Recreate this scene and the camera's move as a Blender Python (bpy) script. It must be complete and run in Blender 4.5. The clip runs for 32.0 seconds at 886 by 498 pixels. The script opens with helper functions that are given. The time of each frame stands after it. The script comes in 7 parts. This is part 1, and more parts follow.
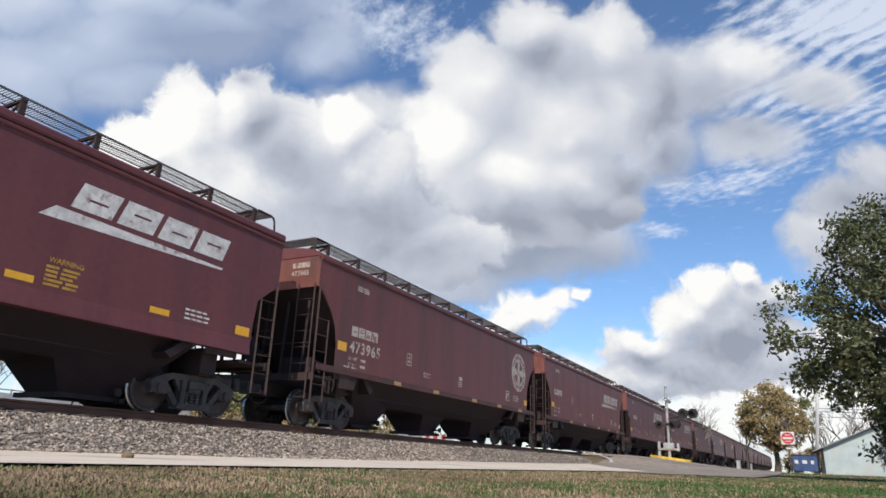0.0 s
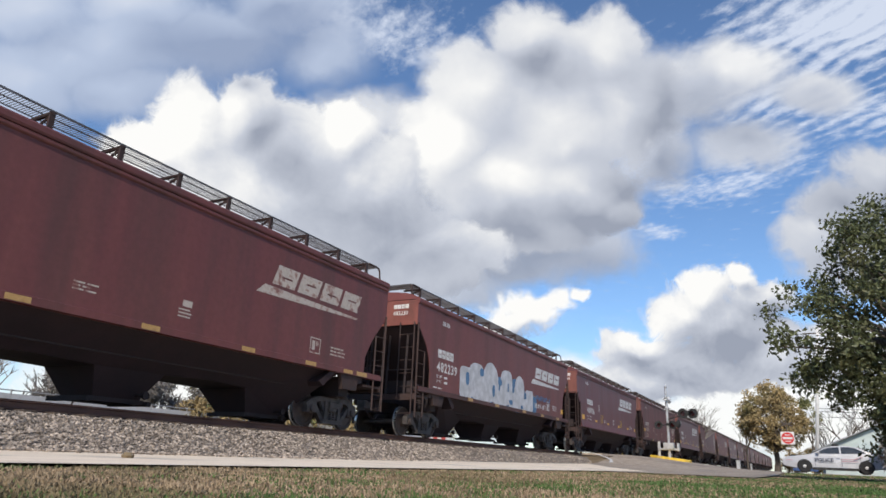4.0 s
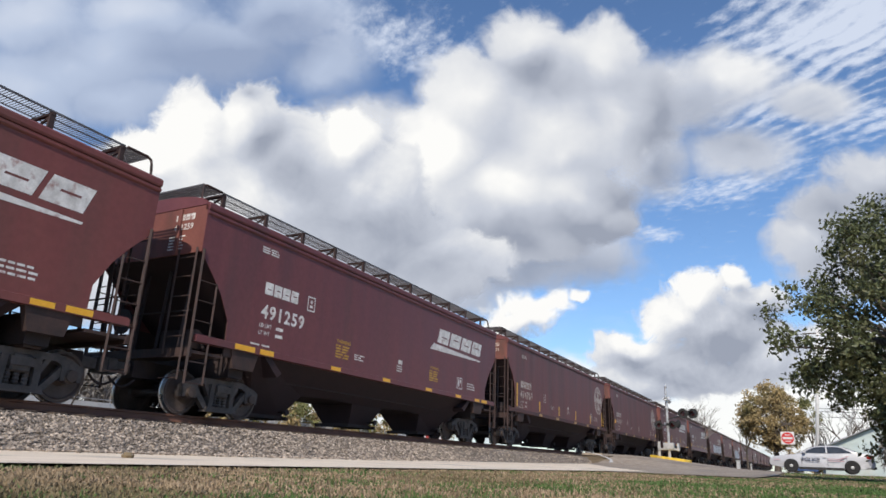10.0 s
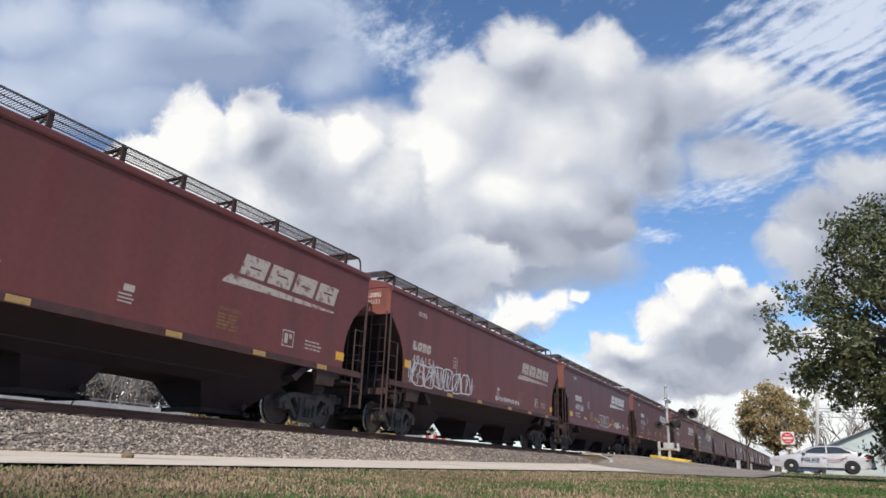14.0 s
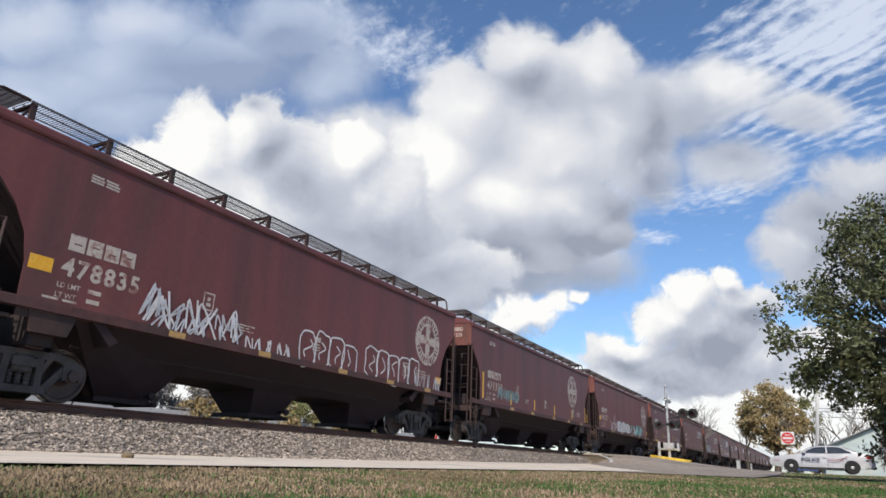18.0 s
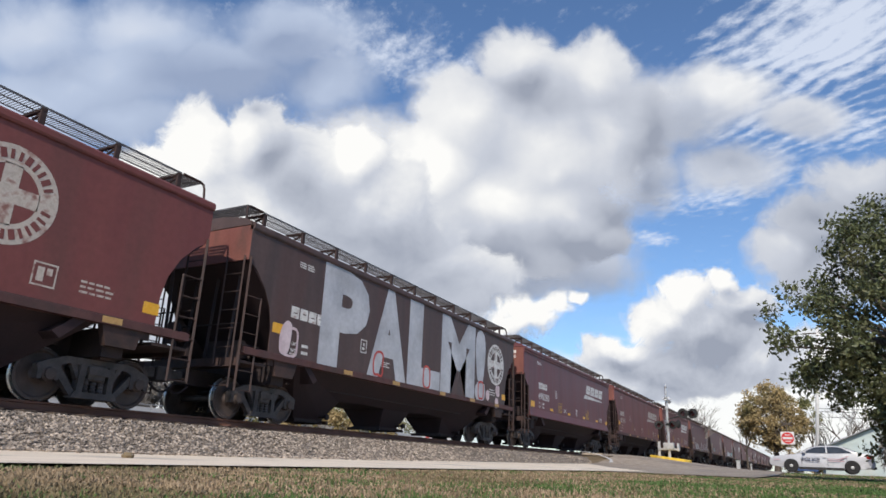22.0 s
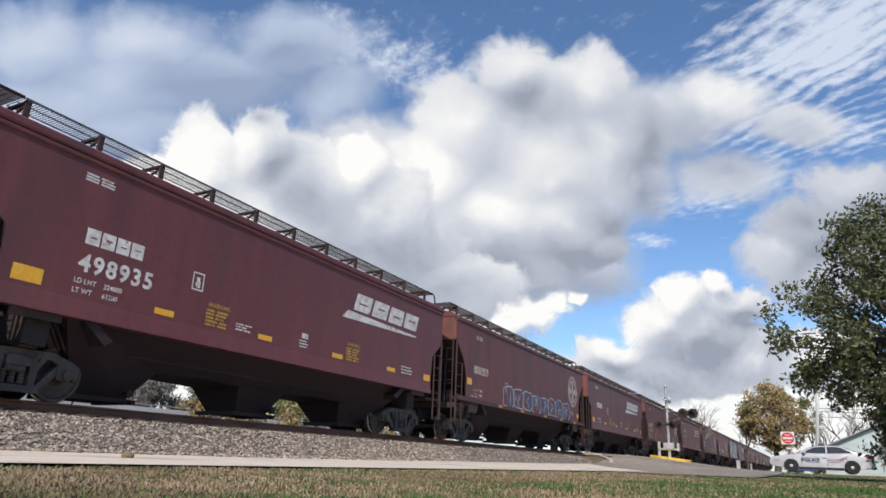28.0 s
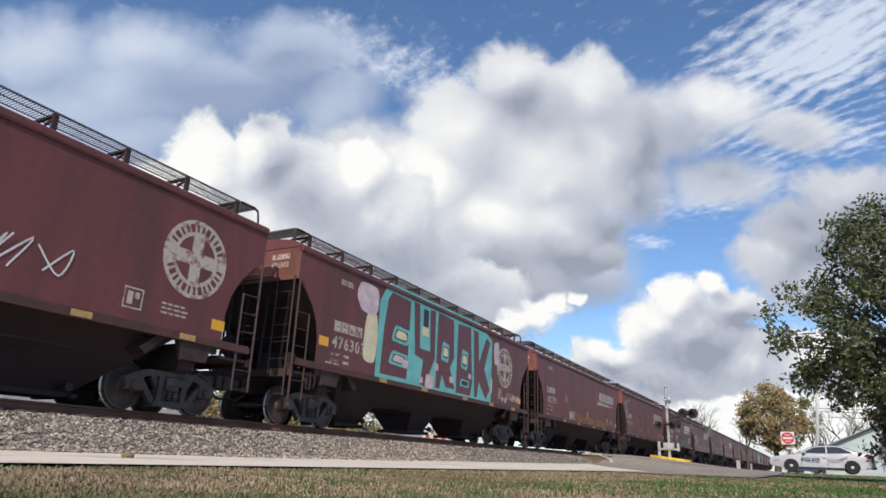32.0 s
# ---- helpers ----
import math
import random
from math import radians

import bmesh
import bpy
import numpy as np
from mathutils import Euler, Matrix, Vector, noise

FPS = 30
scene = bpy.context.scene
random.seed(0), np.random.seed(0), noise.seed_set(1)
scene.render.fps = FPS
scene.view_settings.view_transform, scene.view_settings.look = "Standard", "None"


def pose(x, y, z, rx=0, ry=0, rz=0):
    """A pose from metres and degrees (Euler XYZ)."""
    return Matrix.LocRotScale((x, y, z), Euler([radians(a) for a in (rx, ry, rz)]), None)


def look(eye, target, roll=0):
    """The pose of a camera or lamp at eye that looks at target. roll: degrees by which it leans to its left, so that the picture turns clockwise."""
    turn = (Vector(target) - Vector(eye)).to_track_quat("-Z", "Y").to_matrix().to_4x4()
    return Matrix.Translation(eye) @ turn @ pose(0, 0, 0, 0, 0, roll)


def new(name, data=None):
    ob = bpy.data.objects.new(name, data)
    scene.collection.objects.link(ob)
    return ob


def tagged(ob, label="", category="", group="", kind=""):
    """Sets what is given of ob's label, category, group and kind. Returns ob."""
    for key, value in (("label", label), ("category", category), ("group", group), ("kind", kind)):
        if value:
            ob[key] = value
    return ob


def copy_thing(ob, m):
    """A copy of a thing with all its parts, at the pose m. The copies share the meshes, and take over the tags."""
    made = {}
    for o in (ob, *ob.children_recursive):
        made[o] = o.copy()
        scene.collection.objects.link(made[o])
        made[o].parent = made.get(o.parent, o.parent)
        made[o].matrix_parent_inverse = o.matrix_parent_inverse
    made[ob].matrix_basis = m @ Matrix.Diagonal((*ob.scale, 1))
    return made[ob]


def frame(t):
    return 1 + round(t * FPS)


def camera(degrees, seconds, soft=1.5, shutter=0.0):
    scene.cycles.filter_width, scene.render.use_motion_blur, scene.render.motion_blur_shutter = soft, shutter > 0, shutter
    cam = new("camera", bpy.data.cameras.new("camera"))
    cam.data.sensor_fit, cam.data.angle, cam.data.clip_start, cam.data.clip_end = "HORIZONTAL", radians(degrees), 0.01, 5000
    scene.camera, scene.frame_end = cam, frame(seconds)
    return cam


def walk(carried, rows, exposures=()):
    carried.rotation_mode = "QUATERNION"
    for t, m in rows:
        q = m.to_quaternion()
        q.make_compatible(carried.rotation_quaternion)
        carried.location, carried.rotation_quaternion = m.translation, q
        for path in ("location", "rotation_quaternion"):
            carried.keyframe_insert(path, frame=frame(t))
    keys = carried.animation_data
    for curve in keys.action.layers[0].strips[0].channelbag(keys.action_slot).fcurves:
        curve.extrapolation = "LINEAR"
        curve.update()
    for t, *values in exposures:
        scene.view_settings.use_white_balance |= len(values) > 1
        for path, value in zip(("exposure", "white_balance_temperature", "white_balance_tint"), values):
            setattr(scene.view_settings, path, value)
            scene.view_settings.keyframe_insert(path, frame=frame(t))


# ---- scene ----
# ---- camera ----
cam = camera(68.32, 32.0, soft=1.6)
CAM_Z = 0.12
EYE = Vector((0.0, 0.0, CAM_Z))
YAW, PITCH, ROLL = -28.36, 17.80, 2.34
AIM = EYE + Vector((math.sin(radians(YAW)) * math.cos(radians(PITCH)), math.cos(radians(YAW)) * math.cos(radians(PITCH)), math.sin(radians(PITCH))))
walk(cam, [(0.0, look(EYE, AIM, ROLL)), (32.0, look(EYE, AIM, ROLL))])

# ---- world and sun ----
SUN_EL, SUN_AZ = 36.0, 163.0        # elevation; bearing clockwise from +Y
world = bpy.data.worlds.new("sky")
scene.world = world
world.use_nodes = True
_wn = world.node_tree
_bg = _wn.nodes["Background"]
_sky = _wn.nodes.new("ShaderNodeTexSky")
_sky.sky_type = "NISHITA"
_sky.sun_disc = False
_sky.sun_elevation, _sky.sun_rotation = radians(SUN_EL), radians(SUN_AZ)
_sky.air_density, _sky.dust_density, _sky.ozone_density = 1.0, 0.3, 6.0
_wn.links.new(_sky.outputs[0], _bg.inputs[0])
_bg.inputs[1].default_value = 0.15
SUN_DIR = Vector((math.sin(radians(SUN_AZ)) * math.cos(radians(SUN_EL)), math.cos(radians(SUN_AZ)) * math.cos(radians(SUN_EL)), math.sin(radians(SUN_EL))))
sun_data = bpy.data.lights.new("sun", "SUN")
sun_data.energy, sun_data.angle, sun_data.color = 4.0, radians(0.6), (1.0, 0.91, 0.80)
sun = new("sun", sun_data)
sun.matrix_world = look((0, 0, 60), Vector((0, 0, 60)) - SUN_DIR)
scene.view_settings.exposure = 0.0

# ---- plan ----
TRACK_X = -12.33                    # centre of the track
RAIL_Z = CAM_Z + 0.67               # top of rail
SPEED = 18.8
BEND_Y, BEND_R, BEND_ANGLE = 290.0, 260.0, radians(60)


# ---- mesh helpers ----
def part(name, bm, material, parent=None, label="", smooth=False):
    """One mesh object from a bmesh, under a thing or part."""
    me = bpy.data.meshes.new(name)
    bm.to_mesh(me)
    bm.free()
    if smooth:
        for poly in me.polygons:
            poly.use_smooth = True
    for m in (material if isinstance(material, (list, tuple)) else [material]):
        me.materials.append(m)
    ob = new(name, me)
    if parent:
        ob.parent = parent
    if label:
        tagged(ob, label)
    return ob


def share(name, ob, parent, m=None, label=""):
    """Another object on the mesh of ob."""
    o = new(name, ob.data)
    o.parent = parent
    if m is not None:
        o.matrix_basis = m
    if label:
        tagged(o, label)
    return o


def thing(name, m, label, category, group="", kind=""):
    ob = new(name)
    ob.matrix_basis = m
    return tagged(ob, label, category, group, kind)


def box(bm, x0, x1, y0, y1, z0, z1, m=None):
    v = [bm.verts.new(p) for p in ((x0, y0, z0), (x1, y0, z0), (x1, y1, z0), (x0, y1, z0), (x0, y0, z1), (x1, y0, z1), (x1, y1, z1), (x0, y1, z1))]
    for f in ((3, 2, 1, 0), (4, 5, 6, 7), (0, 1, 5, 4), (1, 2, 6, 5), (2, 3, 7, 6), (3, 0, 4, 7)):
        bm.faces.new([v[i] for i in f])
    if m is not None:
        bmesh.ops.transform(bm, matrix=m, verts=v)
    return v


def bevelled(bm, width, segments=1):
    bmesh.ops.bevel(bm, geom=bm.edges[:], offset=width, segments=segments, affect="EDGES", profile=0.5)
    return bm


def tube(bm, p0, p1, r0, r1=None, seg=8, caps=True):
    p0, p1 = Vector(p0), Vector(p1)
    r1 = r0 if r1 is None else r1
    d = p1 - p0
    if d.length < 1e-6:
        return
    q = d.to_track_quat("Z", "Y").to_matrix()
    rings = []
    for p, r in ((p0, r0), (p1, r1)):
        rings.append([bm.verts.new(p + q @ Vector((r * math.cos(2 * math.pi * i / seg), r * math.sin(2 * math.pi * i / seg), 0))) for i in range(seg)])
    for i in range(seg):
        j = (i + 1) % seg
        bm.faces.new((rings[0][i], rings[0][j], rings[1][j], rings[1][i]))
    if caps:
        bm.faces.new(rings[0][::-1])
        bm.faces.new(rings[1])


def sweep(bm, pts, r, seg=6):
    """One bent tube through the points."""
    pts = [Vector(p) for p in pts]
    rings = []
    for i, p in enumerate(pts):
        q = (pts[min(i + 1, len(pts) - 1)] - pts[max(i - 1, 0)]).to_track_quat("Z", "Y").to_matrix()
        rings.append([bm.verts.new(p + q @ Vector((r * math.cos(2 * math.pi * j / seg), r * math.sin(2 * math.pi * j / seg), 0))) for j in range(seg)])
    for a, b in zip(rings, rings[1:]):
        for i in range(seg):
            j = (i + 1) % seg
            bm.faces.new((a[i], a[j], b[j], b[i]))
    bm.faces.new(rings[0][::-1])
    bm.faces.new(rings[-1])


def lathe(bm, profile, axis="X", seg=24, at=(0, 0, 0)):
    """Turn a profile of (along, radius) about an axis."""
    rings = []
    for a, r in profile:
        ring = []
        for i in range(seg):
            c, s = r * math.cos(2 * math.pi * i / seg), r * math.sin(2 * math.pi * i / seg)
            p = {"X": (a, c, s), "Y": (s, a, c), "Z": (c, s, a)}[axis]
            ring.append(bm.verts.new(Vector(p) + Vector(at)))
        rings.append(ring)
    for a, b in zip(rings, rings[1:]):
        for i in range(seg):
            j = (i + 1) % seg
            bm.faces.new((a[i], a[j], b[j], b[i]))
    bm.faces.new(rings[0][::-1])
    bm.faces.new(rings[-1])


def prism(bm, outline, axis, a0, a1):
    """Extrude a closed outline along an axis. The outline is in the other two axes, in xyz order."""
    def at(p, a):
        return {"X": (a, p[0], p[1]), "Y": (p[0], a, p[1]), "Z": (p[0], p[1], a)}[axis]
    v0 = [bm.verts.new(at(p, a0)) for p in outline]
    v1 = [bm.verts.new(at(p, a1)) for p in outline]
    bm.faces.new(v0[::-1])
    bm.faces.new(v1)
    for i in range(len(outline)):
        j = (i + 1) % len(outline)
        bm.faces.new((v0[i], v0[j], v1[j], v1[i]))
    bmesh.ops.recalc_face_normals(bm, faces=bm.faces[:])


def quad(bm, a, b, c, d):
    return bm.faces.new([bm.verts.new(p) for p in (a, b, c, d)])


_glyphs = {}


def text_shape(body, size, bold=0.0, shear=0.0):
    """Flat outline of a text in the built-in font: vertices and faces in its plane, from x = 0 on."""
    key = (body, size, bold, shear)
    if key not in _glyphs:
        cu = bpy.data.curves.new("text", "FONT")
        cu.body, cu.size, cu.offset, cu.shear, cu.resolution_u = body, size, bold, shear, 3
        ob = bpy.data.objects.new("text", cu)
        scene.collection.objects.link(ob)
        me = ob.evaluated_get(bpy.context.evaluated_depsgraph_get()).to_mesh()
        _glyphs[key] = ([v.co.copy() for v in me.vertices], [list(p.vertices) for p in me.polygons])
        bpy.data.objects.remove(ob)
        bpy.data.curves.remove(cu)
    return _glyphs[key]


def put_text(bm, body, size, m, bold=0.0, shear=0.0):
    """Add a text to bm; m takes its plane (x along, y up) into place."""
    vs, fs = text_shape(body, size, bold, shear)
    new_v = [bm.verts.new(m @ v) for v in vs]
    for f in fs:
        try:
            bm.faces.new([new_v[i] for i in f])
        except ValueError:
            pass
# ---- materials ----
def surf(name, c1, c2, scale=3.0, rough=0.7, metal=0.0, bump=0.0, fine=40.0, stain=None, stain_scale=0.8, stain_at=(0.5, 0.7), stretch=(1, 1, 1), island=0.0, objects=0.0, spec=0.4, coords="Object", cut=(0.35, 0.65), shift=(0, 0, 0)):
    """A worn surface: two tones at one scale, a stain at a larger one, fine grain in tone, gloss and relief."""
    mt = bpy.data.materials.new(name)
    mt.use_nodes = True
    nt = mt.node_tree
    N, L = nt.nodes, nt.links
    bs = N["Principled BSDF"]
    co = N.new("ShaderNodeTexCoord")
    mp = N.new("ShaderNodeMapping")
    mp.inputs["Scale"].default_value, mp.inputs["Location"].default_value = stretch, shift
    L.new(co.outputs[coords], mp.inputs[0])
    n1 = N.new("ShaderNodeTexNoise")
    n1.inputs["Scale"].default_value, n1.inputs["Detail"].default_value = scale, 6
    L.new(mp.outputs[0], n1.inputs["Vector"])
    r1 = N.new("ShaderNodeValToRGB")
    r1.color_ramp.elements[0].position, r1.color_ramp.elements[1].position = cut
    r1.color_ramp.elements[0].color, r1.color_ramp.elements[1].color = (*c1, 1), (*c2, 1)
    L.new(n1.outputs[0], r1.inputs[0])
    colour = r1.outputs[0]
    if stain:
        n2 = N.new("ShaderNodeTexNoise")
        n2.inputs["Scale"].default_value, n2.inputs["Detail"].default_value = stain_scale, 5
        L.new(mp.outputs[0], n2.inputs["Vector"])
        mr = N.new("ShaderNodeMapRange")
        mr.inputs[1].default_value, mr.inputs[2].default_value = stain_at
        L.new(n2.outputs[0], mr.inputs[0])
        mx = N.new("ShaderNodeMix")
        mx.data_type = "RGBA"
        mx.inputs[7].default_value = (*stain, 1)
        L.new(mr.outputs[0], mx.inputs[0])
        L.new(colour, mx.inputs[6])
        colour = mx.outputs[2]
    n3 = N.new("ShaderNodeTexNoise")
    n3.inputs["Scale"].default_value, n3.inputs["Detail"].default_value = fine, 3
    L.new(co.outputs[coords], n3.inputs["Vector"])
    hs = N.new("ShaderNodeHueSaturation")
    mv = N.new("ShaderNodeMapRange")
    mv.inputs[3].default_value, mv.inputs[4].default_value = 0.82, 1.18
    L.new(n3.outputs[0], mv.inputs[0])
    value = mv.outputs[0]
    if island or objects:
        src = N.new("ShaderNodeNewGeometry").outputs["Random Per Island"] if island else N.new("ShaderNodeObjectInfo").outputs["Random"]
        mi = N.new("ShaderNodeMapRange")
        mi.inputs[3].default_value, mi.inputs[4].default_value = 1 - (island or objects), 1 + (island or objects)
        L.new(src, mi.inputs[0])
        mm = N.new("ShaderNodeMath")
        mm.operation = "MULTIPLY"
        L.new(value, mm.inputs[0])
        L.new(mi.outputs[0], mm.inputs[1])
        value = mm.outputs[0]
    L.new(value, hs.inputs["Value"])
    L.new(colour, hs.inputs["Color"])
    L.new(hs.outputs[0], bs.inputs["Base Color"])
    rr = N.new("ShaderNodeMapRange")
    rr.inputs[3].default_value, rr.inputs[4].default_value = max(0.05, rough - 0.12), min(1, rough + 0.12)
    L.new(n1.outputs[0], rr.inputs[0])
    L.new(rr.outputs[0], bs.inputs["Roughness"])
    bs.inputs["Metallic"].default_value = metal
    bs.inputs["Specular IOR Level"].default_value = spec
    if bump:
        bp = N.new("ShaderNodeBump")
        bp.inputs["Strength"].default_value, bp.inputs["Distance"].default_value = bump, 0.02
        L.new(n3.outputs[0], bp.inputs["Height"])
        L.new(bp.outputs[0], bs.inputs["Normal"])
    return mt


PAINT = {
    "maroon": surf("maroon car paint", (0.122, 0.037, 0.039), (0.150, 0.048, 0.049), 1.1, 0.50, 0.0, 0.06, 9, (0.096, 0.040, 0.040), 0.5, (0.55, 0.8), (1, 2.2, 0.25), cut=(0.3, 0.7)),
    "oxide": surf("oxide red car paint", (0.152, 0.045, 0.040), (0.186, 0.058, 0.050), 1.0, 0.55, 0.0, 0.06, 9, (0.120, 0.048, 0.041), 0.5, (0.5, 0.75), (1, 2.2, 0.25), cut=(0.3, 0.7)),
    "brown": surf("weathered brown car paint", (0.134, 0.042, 0.040), (0.166, 0.055, 0.050), 1.2, 0.55, 0.0, 0.06, 9, (0.100, 0.043, 0.038), 0.5, (0.48, 0.72), (1, 2.2, 0.25), cut=(0.3, 0.7)),
}
PAINT["charcoal"] = surf("charcoal roller paint over car paint", (0.066, 0.044, 0.040), (0.096, 0.062, 0.056), 1.2, 0.6, 0.0, 0.08, 9, (0.085, 0.045, 0.04), 0.5, (0.5, 0.75), (1, 2.2, 0.25))
# end paints: a step lighter than the paint of the sides
END_PAINT = {
    "maroon": surf("lighter maroon end paint", (0.16, 0.055, 0.043), (0.215, 0.078, 0.060), 2.0, 0.65, 0.0, 0.1, 20, (0.10, 0.045, 0.035), 1.5, (0.5, 0.72), (1, 1, 0.4)),
    "oxide": surf("lighter oxide end paint", (0.18, 0.058, 0.046), (0.235, 0.078, 0.060), 2.0, 0.65, 0.0, 0.1, 20, (0.12, 0.05, 0.04), 1.5, (0.5, 0.72), (1, 1, 0.4)),
    "brown": surf("lighter brown end paint", (0.16, 0.055, 0.044), (0.21, 0.076, 0.059), 2.0, 0.65, 0.0, 0.1, 20, (0.10, 0.05, 0.04), 1.5, (0.45, 0.7), (1, 1, 0.4)),
}
LADDER = surf("grimy brown ladder paint", (0.032, 0.021, 0.019), (0.060, 0.034, 0.029), 4, 0.75, 0.0, 0.1, 25)
END_PAINT["charcoal"] = END_PAINT["brown"]
# bays and slope sheets: shade under the body is put into this dark brown
BAY_SHADED = surf("car brown darkened for underbody shade", (0.019, 0.0105, 0.013), (0.031, 0.0165, 0.019), 2, 0.8, 0.0, 0.1, 20)
GRIME = surf("grimy dark underframe paint", (0.022, 0.016, 0.017), (0.042, 0.028, 0.027), 3, 0.8, 0.0, 0.2, 25)
CAST = surf("cast steel with brake dust", (0.058, 0.050, 0.048), (0.112, 0.096, 0.090), 5, 0.7, 0.2, 0.3, 30)
WHEEL = surf("rusty rolled wheel steel", (0.070, 0.052, 0.046), (0.115, 0.085, 0.074), 4, 0.6, 0.3, 0.2, 30)
TREAD = surf("bright worn wheel tread", (0.42, 0.41, 0.40), (0.55, 0.54, 0.53), 8, 0.3, 0.9, 0.05, 60)
GRATE = surf("galvanised steel grating", (0.10, 0.095, 0.095), (0.16, 0.15, 0.15), 6, 0.6, 0.4, 0.1, 40)
RAIL = surf("rusty rail steel", (0.135, 0.064, 0.044), (0.21, 0.10, 0.068), 4, 0.8, 0.1, 0.2, 50, stretch=(1, 0.3, 1))
RAILTOP = surf("polished rail head", (0.22, 0.17, 0.15), (0.34, 0.28, 0.25), 4, 0.35, 0.8, 0.05, 60)
WHITE_STENCIL = surf("worn white stencil paint", (0.52, 0.50, 0.47), (0.72, 0.70, 0.67), 6, 0.6, 0.0, 0.0, 30, (0.30, 0.16, 0.14), 5, (0.56, 0.72))
PALE_STENCIL = surf("faded cream stencil paint", (0.42, 0.36, 0.31), (0.58, 0.52, 0.45), 6, 0.7, 0.0, 0.0, 30, (0.24, 0.12, 0.10), 6, (0.48, 0.66))
YELLOW = surf("yellow reflective marking", (0.72, 0.36, 0.025), (0.80, 0.44, 0.05), 6, 0.45, 0.0, 0.0, 40, (0.40, 0.20, 0.05), 6, (0.6, 0.8))
YELLOW_DIM = surf("worn yellow stencil paint", (0.40, 0.22, 0.03), (0.50, 0.29, 0.05), 6, 0.6, 0.0, 0.0, 40, (0.2, 0.09, 0.05), 8, (0.5, 0.7))
BALLAST = surf("crushed granite ballast", (0.11, 0.095, 0.080), (0.27, 0.235, 0.20), 26, 0.92, 0.0, 1.0, 55, (0.20, 0.16, 0.13), 0.6, (0.45, 0.7))
STONE = surf("broken granite stone", (0.130, 0.107, 0.088), (0.42, 0.352, 0.29), 9, 0.9, 0.0, 0.4, 70, island=0.55)
CONCRETE = surf("pale sunlit concrete", (0.72, 0.61, 0.475), (0.82, 0.71, 0.565), 2.2, 0.85, 0.0, 0.3, 45, (0.38, 0.34, 0.29), 0.7, (0.52, 0.75))
ASPHALT = surf("weathered grey asphalt", (0.29, 0.235, 0.18), (0.40, 0.335, 0.265), 3, 0.95, 0.0, 0.6, 60, (0.22, 0.19, 0.17), 0.4, (0.5, 0.7))
TIE = surf("creosoted oak tie", (0.045, 0.032, 0.025), (0.10, 0.075, 0.058), 6, 0.9, 0.0, 0.4, 30, stretch=(0.3, 3, 3))
SOIL = surf("dry turf soil", (0.15, 0.11, 0.065), (0.24, 0.18, 0.105), 1.6, 0.95, 0.0, 0.6, 25, (0.080, 0.095, 0.03), 0.22, (0.54, 0.66), shift=(1.2, 0.4, 0))
SILL = surf("dirty side sill paint", (0.070, 0.030, 0.027), (0.105, 0.046, 0.041), 3, 0.65, 0.0, 0.1, 20, (0.05, 0.034, 0.03), 1.2, (0.5, 0.7))
YELLOW_FADED = surf("faded ochre stencil paint", (0.20, 0.105, 0.045), (0.27, 0.145, 0.06), 6, 0.65, 0.0, 0.0, 40, (0.15, 0.065, 0.05), 8, (0.5, 0.7))
YELLOW_OLD = surf("dusty tan-yellow marking", (0.42, 0.25, 0.09), (0.52, 0.33, 0.13), 6, 0.6, 0.0, 0.0, 40, (0.22, 0.12, 0.07), 5, (0.5, 0.7))
GREY_WHITE = surf("grey spray paint", (0.42, 0.42, 0.43), (0.58, 0.58, 0.60), 3, 0.6, 0.0, 0.0, 20)

LEAF = surf("glossy dark evergreen leaf", (0.050, 0.060, 0.026), (0.125, 0.138, 0.062), 3, 0.45, 0.0, 0.0, 20, (0.12, 0.105, 0.045), 0.7, (0.55, 0.75), island=0.35, spec=0.3)
LEAF_GOLD = surf("yellowing autumn leaf", (0.23, 0.168, 0.076), (0.37, 0.272, 0.125), 0.4, 0.7, 0.0, 0.0, 20, (0.17, 0.152, 0.062), 0.3, (0.5, 0.7), island=0.3)
LEAF_OLIVE = surf("olive shrub leaf", (0.12, 0.125, 0.04), (0.24, 0.22, 0.08), 0.5, 0.7, 0.0, 0.0, 20, (0.06, 0.08, 0.03), 0.3, (0.5, 0.7), island=0.3)
BARK = surf("grey-brown bark", (0.06, 0.048, 0.038), (0.13, 0.105, 0.085), 6, 0.9, 0.0, 0.6, 30, stretch=(3, 3, 0.6))
TWIG = surf("bare grey twig", (0.17, 0.15, 0.135), (0.26, 0.235, 0.21), 5, 0.9, 0.0, 0.2, 30)
BLADE = surf("straw-coloured winter grass blade", (0.36, 0.262, 0.168), (0.235, 0.176, 0.108), 1.6, 0.8, 0.0, 0.0, 12, (0.16, 0.13, 0.07), 0.6, (0.5, 0.65), island=0.45, spec=0.2)
BLADE_GREEN = surf("green grass blade", (0.055, 0.112, 0.028), (0.105, 0.158, 0.050), 1.6, 0.75, 0.0, 0.0, 12, (0.16, 0.15, 0.065), 0.7, (0.58, 0.75), island=0.4, spec=0.25)
GALV = surf("weathered silver aluminium", (0.42, 0.41, 0.40), (0.58, 0.57, 0.55), 6, 0.45, 0.6, 0.05, 40)
BLACK = surf("matt black paint", (0.014, 0.014, 0.014), (0.030, 0.029, 0.028), 5, 0.7, 0.0, 0.05, 40)
RUBBER = surf("tyre rubber", (0.014, 0.014, 0.014), (0.026, 0.025, 0.025), 8, 0.85, 0.0, 0.1, 60)
CAR_WHITE = surf("white patrol car paint", (0.41, 0.41, 0.42), (0.48, 0.48, 0.49), 1.5, 0.25, 0.0, 0.0, 30, spec=0.6)
